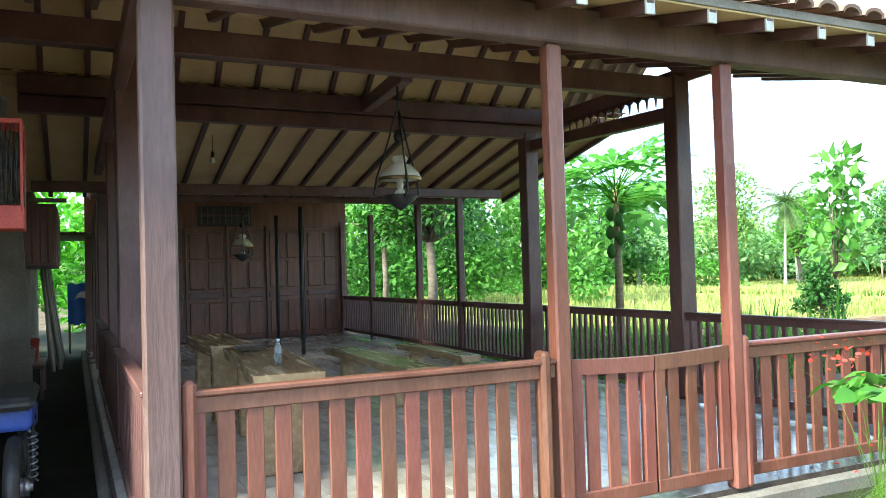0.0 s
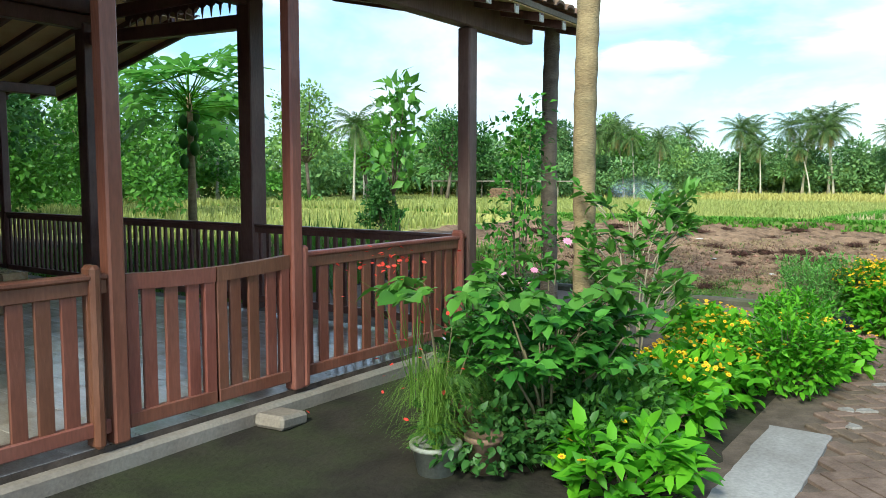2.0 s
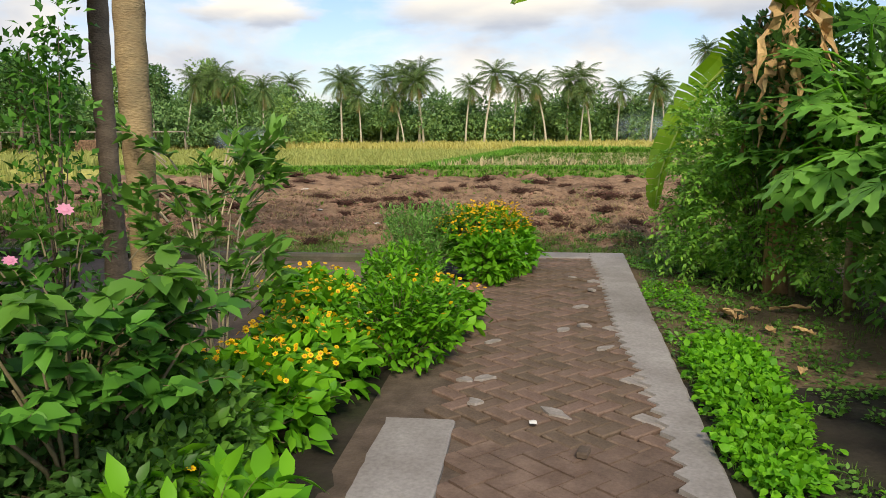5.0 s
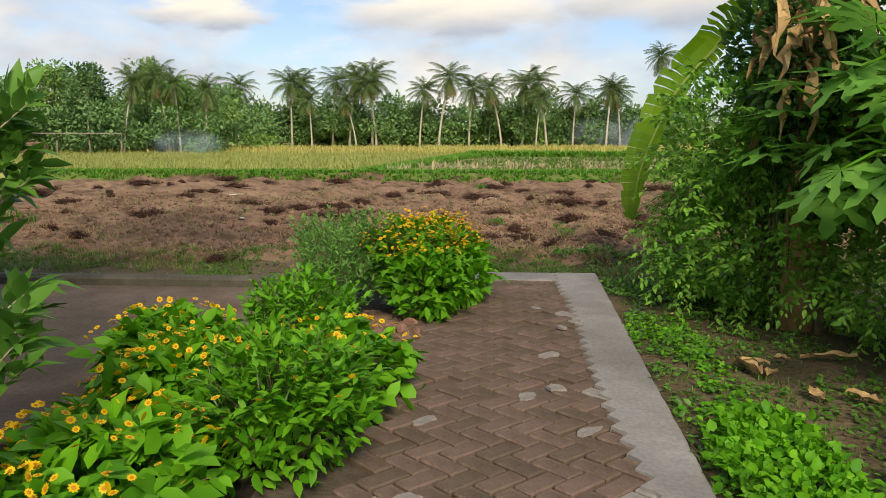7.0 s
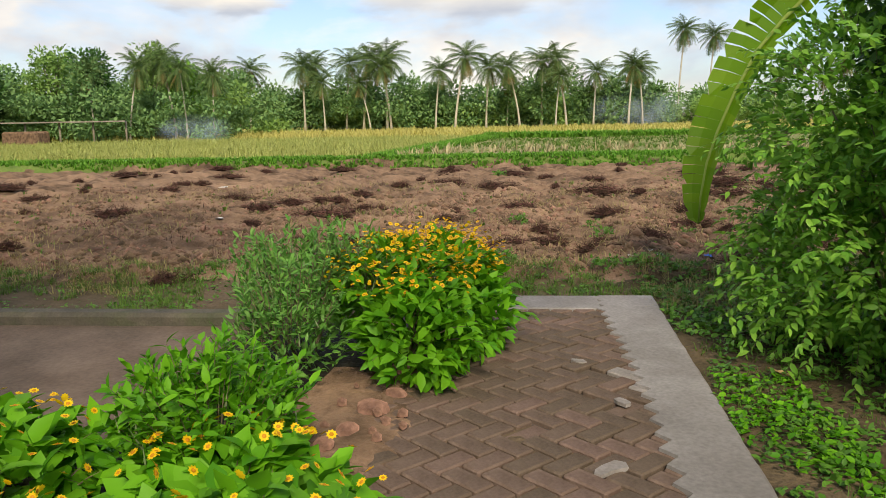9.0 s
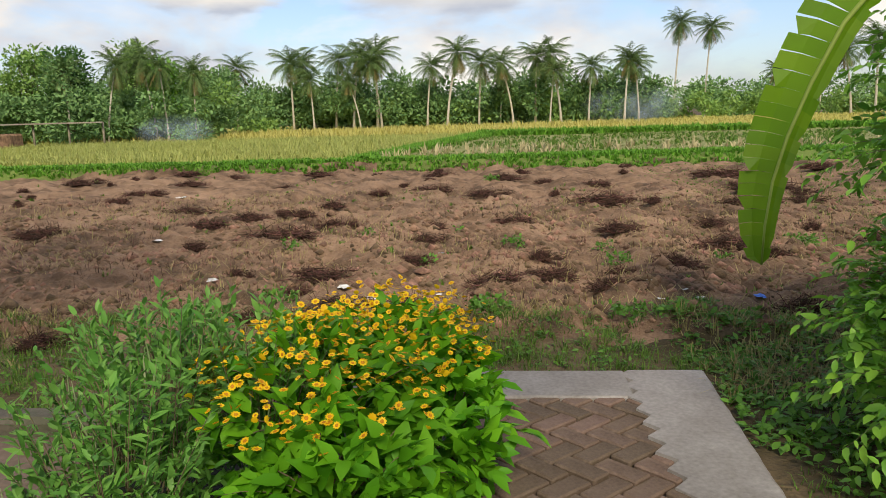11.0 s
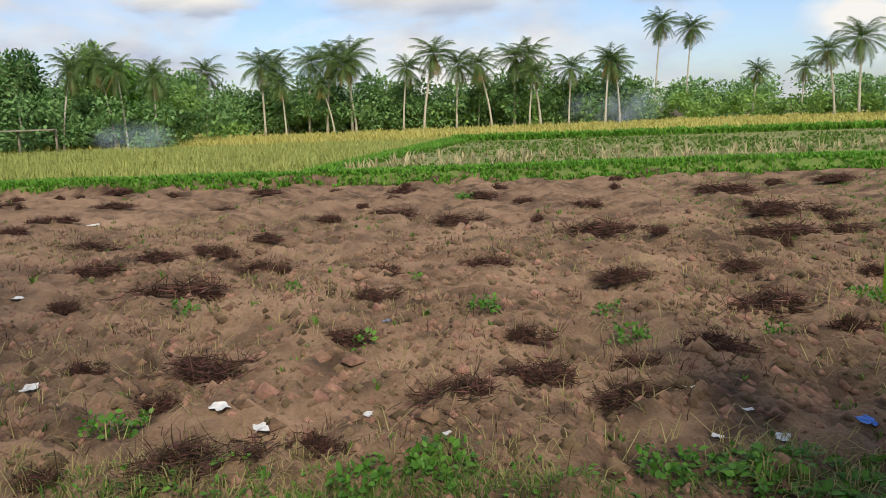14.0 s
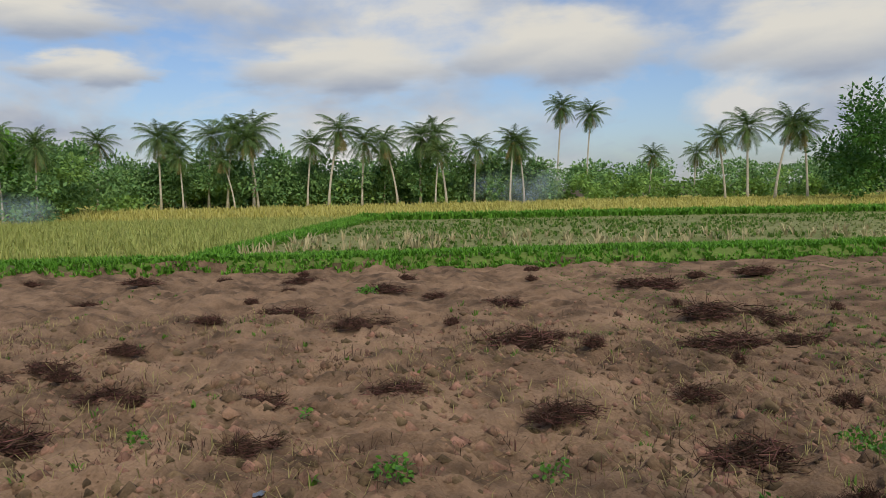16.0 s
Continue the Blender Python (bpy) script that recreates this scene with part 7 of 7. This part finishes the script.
part("shock_rod", tube([(0.1, 0.03, 0.31), (0.1, 0.08, 0.66)], [0.012, 0.012], 8), M_BLACK, bike)
part("brake_drum", lathe([(0.0, 0), (0.055, 0), (0.06, 0.03), (0.03, 0.035), (0.03, 0.05), (0, 0.05)], 18), M_STEEL, bike).matrix_basis = pose(0.05, 0, 0.31, 0, 90, 0)
bm = bmesh.new()
bmesh.ops.create_cube(bm, size=1)
bmesh.ops.subdivide_edges(bm, edges=bm.edges, cuts=4, use_grid_fill=True)
for v in bm.verts:
    c = v.co.copy()
    s = 1 - 0.45 * abs(c.y * 1.6) ** 2 * 0.5
    v.co = Vector((c.x * 0.22 * s, c.y * 1.0 + 0.45, 0.68 + c.z * 0.2 * s - 0.12 * c.y))
    v.co.x *= 1.0 if abs(c.z) < 0.4 else 0.8
for f in bm.faces:
    f.smooth = True
part("body", bm, M_BLUEPLASTIC, bike)
bm = box(-0.12, 0.12, -0.15, 0.7, 0.78, 0.86, 0.03)
part("saddle", bm, M_BLACK, bike)
part("front_wheel", lathe([(0.2, -0.04), (0.3, -0.04), (0.31, 0.0), (0.3, 0.04), (0.2, 0.04)], 28), M_BLACK, bike).matrix_basis = pose(0, 1.2, 0.31, 0, 90, 0)

# ---- side yard, kerb, earth patch ----
yard = tagged(obj("pavement", box(3.75, 7.15, -1.75, 3.5, -0.08, -0.004, 0.01), M_YARDSLAB), "worn brown-grey concrete yard beside the pavilion", "pavement", kind="structure")
kerb = tagged(obj("kerb", box(7.15, 7.3, -1.9, 6.0, -0.08, 0.075, 0.025), M_YARDKERB), "dark mossy kerb between yard and field", "kerb", kind="structure")
for x, y, s in ((5.75, -2.78, 0.07), (5.5, -2.72, 0.05), (5.95, -2.86, 0.05), (5.35, -2.66, 0.045)):
    bm = bmesh.new()
    bmesh.ops.create_icosphere(bm, subdivisions=2, radius=s)
    for v in bm.verts:
        v.co *= 1 + 0.4 * noise.noise(v.co * 14 + Vector((x * 3, y, 0)))
        v.co.z *= 0.75
    ob = tagged(obj("stone", bm, M_CLOD), "rough reddish stone at the bush's foot", "stone", "stones by the path")
    ob.location = (x, y, 0.0)

bm = bmesh.new()
bmesh.ops.create_grid(bm, x_segments=40, y_segments=24, size=0.5)
for v in bm.verts:
    x, y = v.co.x * 1.9, v.co.y * 0.62
    q = max(0.0, 1 - (v.co.x * 2) ** 2 - (v.co.y * 2) ** 2)
    v.co = Vector((5.45 + x, -2.66 + y - 0.12 * x, -0.02 + 0.05 * q * (0.6 + 0.6 * noise.noise(Vector((x * 5, y * 5, 0)))) + 0.012 * noise.noise(Vector((x * 18, y * 18, 1)))))
tagged(obj("soil_spill", bm, M_SOIL), "red-brown earth spilled over the path edge", "soil", kind="stuff")
for k in range(26):
    x, y, s = rb.uniform(4.6, 6.3), rb.uniform(-2.95, -2.45), rb.uniform(0.01, 0.028)
    bm = bmesh.new()
    bmesh.ops.create_icosphere(bm, subdivisions=1, radius=s)
    for v in bm.verts:
        v.co *= 1 + 0.4 * noise.noise(v.co * 40 + Vector((k, 0, 0)))
    ob = tagged(obj("pebble", bm, M_CLOD), "small reddish pebble on the earth", "stone", "pebbles by the path")
    ob.location = (x, y - 0.1 * (x - 5.4), 0.012)
brick = tagged(obj("brick_piece", box(-0.045, 0.045, -0.025, 0.025, 0, 0.03, 0.006), M_JOINT), "small dark brick fragment on the path", "brick")
brick.matrix_world = pose(2.26, -3.62, -0.004, 0, 0, -15)
for x, y in ((1.38, -3.74), (2.6, -3.4)):
    bm = bmesh.new()
    bmesh.ops.create_grid(bm, x_segments=3, y_segments=2, size=0.018)
    for v in bm.verts:
        v.co.z = 0.004 + 0.01 * rb.random()
        v.co.x *= 1.4
    ob = tagged(obj("litter", bm, M_PAPER), "small pale scrap on the path", "litter", "scraps on the path")
    ob.matrix_world = pose(x, y, 0.0, 0, 0, rb.uniform(0, 90))

shed = thing("field_shelter", "long low grey-roofed field shelter on thin posts", "shelter", at=(44, 17.5, 0))
part("roof", bar((0, 0, 1.35), (-4.0, 9, 1.35), 1.0, 0.07), M_SLAB, shed)
for k in range(7):
    part("post", tube([(-4 * k / 6, 9 * k / 6, 0), (-4 * k / 6, 9 * k / 6, 1.35)], [0.06, 0.06], 6), M_BAMBOO, shed)
part("earth_mound", box(-2.6, -1.4, 3.5, 5.5, 0, 0.9, 0.1), M_CLOD, shed, "orange-brown heap under the roof")

# thin smoke of two field fires: a few wavy veils one behind another
M_SMOKE = bpy.data.materials.new("blue_grey_smoke")
M_SMOKE.use_nodes = True
sn, sl = M_SMOKE.node_tree.nodes, M_SMOKE.node_tree.links
s_co = sn.new("ShaderNodeTexCoord")
s_mp = sn.new("ShaderNodeMapping"); s_mp.inputs["Location"].default_value = (0, -1, -0.7); s_mp.inputs["Scale"].default_value = (0, 2, 2)
sl.new(s_co.outputs["Generated"], s_mp.inputs[0])
s_gr = sn.new("ShaderNodeTexGradient"); s_gr.gradient_type = "SPHERICAL"; sl.new(s_mp.outputs[0], s_gr.inputs[0])
s_nz = sn.new("ShaderNodeTexNoise"); s_nz.inputs["Scale"].default_value, s_nz.inputs["Detail"].default_value = 0.55, 4.0
sl.new(s_co.outputs["Object"], s_nz.inputs["Vector"])
s_mu = sn.new("ShaderNodeMath"); s_mu.operation = "MULTIPLY"; s_rg = sn.new("ShaderNodeMapRange"); s_rg.inputs["From Min"].default_value, s_rg.inputs["From Max"].default_value = 0.36, 0.7
sl.new(s_nz.outputs["Fac"], s_rg.inputs["Value"]); sl.new(s_gr.outputs["Fac"], s_mu.inputs[0]); sl.new(s_rg.outputs[0], s_mu.inputs[1])
s_m2 = sn.new("ShaderNodeMath"); s_m2.operation = "MULTIPLY"; s_m2.inputs[1].default_value = 0.22; sl.new(s_mu.outputs[0], s_m2.inputs[0])
sn["Principled BSDF"].inputs["Base Color"].default_value = (0.42, 0.53, 0.68, 1)
sn["Principled BSDF"].inputs["Roughness"].default_value = 1.0
sn["Principled BSDF"].inputs["Specular IOR Level"].default_value = 0.0
sl.new(s_m2.outputs[0], sn["Principled BSDF"].inputs["Alpha"])
for x, y, wide, high, lab in ((76, -14.8, 9.0, 4.0, "pale blue smoke drifting before the palms"), (44, 14.0, 4.0, 1.9, "thin blue smoke rising from a small field fire")):
    v, f = [], []
    for layer in range(4):
        b0 = len(v)
        for i in range(13):
            for j in range(9):
                v.append((layer * 0.5 + 0.3 * math.sin(i * 0.7 + layer) + 0.2 * math.cos(j * 0.9 + 2 * layer), wide * (i / 12 - 0.5 + 0.04 * math.sin(j + layer)), high * j / 8))
        for i in range(12):
            for j in range(8):
                q = b0 + i * 9 + j
                f.append((q, q + 9, q + 10, q + 1))
    sm = tagged(raw("smoke", v, f, M_SMOKE, None, "", True), lab, "smoke", kind="stuff")
    sm.location = (x, y, 0.1)

# ---- spiky plants and grass beyond the side railing ----
for k, (x, y, h) in enumerate(((4.6, 2.6, 0.95), (5.2, 3.6, 1.05), (5.9, 4.4, 1.0), (6.8, 4.0, 1.1), (7.4, 5.2, 1.0), (8.4, 4.8, 1.05))):
    th = thing("spiky_plant", "clump of stiff sword-shaped leaves behind the railing", "plant", "spiky plants behind the railing", (x, y, -0.04))
    blades("leaf", np.zeros((5, 3)), np.full(5, h), 0.022, 0.75, L_GEN, th, per=6)
stuff("grass", scatter(4500, 3.7, 12, 3.4, 12, lambda x, y: (x > 7.4) | (y > 3.6)), 0.2, 0.01, 0.8, L_GRASS, "rough grass behind the pavilion railing", 5)

# ---- floor tiles ----
T = 0.39
tile_mesh = bpy.data.meshes.new("floor_tile")
bm = box(-T / 2 + 0.002, T / 2 - 0.002, -T / 2 + 0.002, T / 2 - 0.002, FL - 0.012, FL, 0.002)
bm.to_mesh(tile_mesh); bm.free()
tile_mesh.materials.append(M_FLOOR)
far_v, far_f = [], []
for i in range(14):
    for j in range(37):
        x, y = X0 - 0.1 + T * (i + 0.5), 0.005 + T * (j + 0.5)
        if y > YB - T / 2 + 0.1:
            continue
        if j < 20:
            ob = new("floor_tile", tile_mesh)
            ob.parent = floor
            ob.location = (x, y, 0)
        else:
            b = len(far_v)
            h = T / 2 - 0.002
            far_v += [(x - h, y - h, FL), (x + h, y - h, FL), (x + h, y + h, FL), (x - h, y + h, FL)]
            far_f.append((b, b + 1, b + 2, b + 3))
ob = raw("floor_tile_rest", far_v, far_f, M_FLOOR, floor)
ob["kind"] = "stuff"

# ---- fallen dry leaves beside the path ----
def dry_leaf(x, y, ln, wd, turn, seed):
    r = random.Random(seed)
    bm = bmesh.new()
    rows_ = []
    for i in range(8):
        t = i / 7
        wv = wd * math.sin(math.pi * (0.06 + 0.88 * t)) * r.uniform(0.8, 1.1)
        zc = 0.03 + 0.3 * wd * math.sin(math.pi * t) + r.uniform(-0.1, 0.25) * wd
        rows_.append([bm.verts.new(((t - 0.5) * ln, q * wv, zc + abs(q) * wd * r.uniform(0.3, 0.9))) for q in (-1, -0.4, 0.4, 1)])
    for ra, rb in zip(rows_, rows_[1:]):
        for q in range(3):
            bm.faces.new((ra[q], rb[q], rb[q + 1], ra[q + 1]))
    lf = tagged(obj("dry_leaf", bm, M_DRY), "curled dry brown leaf fallen on the earth", "leaf", "fallen leaves beside the path")
    lf.matrix_world = pose(x, y, float(ground_z(x, y)) - 0.005, r.uniform(-8, 8), r.uniform(-8, 8), turn)


for k, (x, y, ln, wd, turn) in enumerate(((5.0, -4.84, 0.26, 0.05, 20), (5.08, -4.9, 0.2, 0.045, 75), (4.92, -4.95, 0.18, 0.035, -30), (5.2, -5.1, 0.1, 0.03, 80), (5.2, -5.38, 0.3, 0.045, 70), (4.55, -5.05, 0.14, 0.035, 10), (4.5, -5.25, 0.18, 0.04, 40), (6.3, -4.72, 0.16, 0.02, 30), (3.6, -4.95, 0.15, 0.03, -20))):
    dry_leaf(x, y, ln, wd, turn, 30 + k)

# ---- herringbone pavers ----
PW = 0.105


def left_edge(x):
    if x < 2.6:
        return -3.02
    if x < 4.0:
        return -2.9
    if x < 5.3:
        return -2.95 + (x - 4.0) * 0.3
    return -2.56 - (x - 5.3) * 0.22


paver_me = {}
for key, (a, b) in {"h": (2, 1), "v": (1, 2)}.items():
    for pale in (0, 1):
        m_ = bpy.data.meshes.new("paver")
        bm = box(0.006, a * PW - 0.006, 0.006, b * PW - 0.006, -0.05, 0, 0.007)
        bm.to_mesh(m_); bm.free()
        m_.materials.append(M_PAVER_PALE if pale else M_PAVER)
        paver_me[key, pale] = m_
rq = random.Random(12)
rest_v, rest_f = [], []
c45 = math.sqrt(0.5)
for i in range(-80, 80):
    for j in range(-80, 80):
        k = (i - j) % 4
        if k not in (0, 2):
            continue
        lx, ly = i * PW, (j if k == 0 else j - 1) * PW
        wx, wy = (2 * PW, PW) if k == 0 else (PW, 2 * PW)
        mx_, my_ = lx + wx / 2, ly + wy / 2
        cxw, cyw = 3.0 + (mx_ - my_) * c45, -3.5 + (mx_ + my_) * c45
        if not (-4.12 < cyw < left_edge(cxw) and -3.0 < cxw < 7.68):
            continue
        dz = -0.006 + rq.uniform(-0.004, 0.003) - (0.012 if rq.random() < 0.05 else 0)
        ox, oy = 3.0 + (lx - ly) * c45, -3.5 + (lx + ly) * c45
        if cxw > 2.3:
            pale = cyw < -3.95 and rq.random() < 0.3
            ob = new("paver", paver_me["h" if k == 0 else "v", 1 if pale else 0])
            ob.parent = path_bed
            ob.matrix_basis = pose(ox, oy, dz, rq.uniform(-0.8, 0.8), rq.uniform(-0.8, 0.8), 45 + rq.uniform(-0.7, 0.7))
        else:
            b0 = len(rest_v)
            g = 0.004
            for px, py, pz in ((g, g, -0.03), (wx - g, g, -0.03), (wx - g, wy - g, -0.03), (g, wy - g, -0.03), (g, g, 0), (wx - g, g, 0), (wx - g, wy - g, 0), (g, wy - g, 0)):
                qx, qy = lx + px, ly + py
                rest_v.append((3.0 + (qx - qy) * c45, -3.5 + (qx + qy) * c45, pz + dz))
            for f in ((4, 5, 6, 7), (0, 1, 5, 4), (1, 2, 6, 5), (2, 3, 7, 6), (3, 0, 4, 7)):
                rest_f.append(tuple(b0 + q for q in f))
ob = raw("paver_rest", rest_v, rest_f, M_PAVER, path_bed)
ob["kind"] = "stuff"
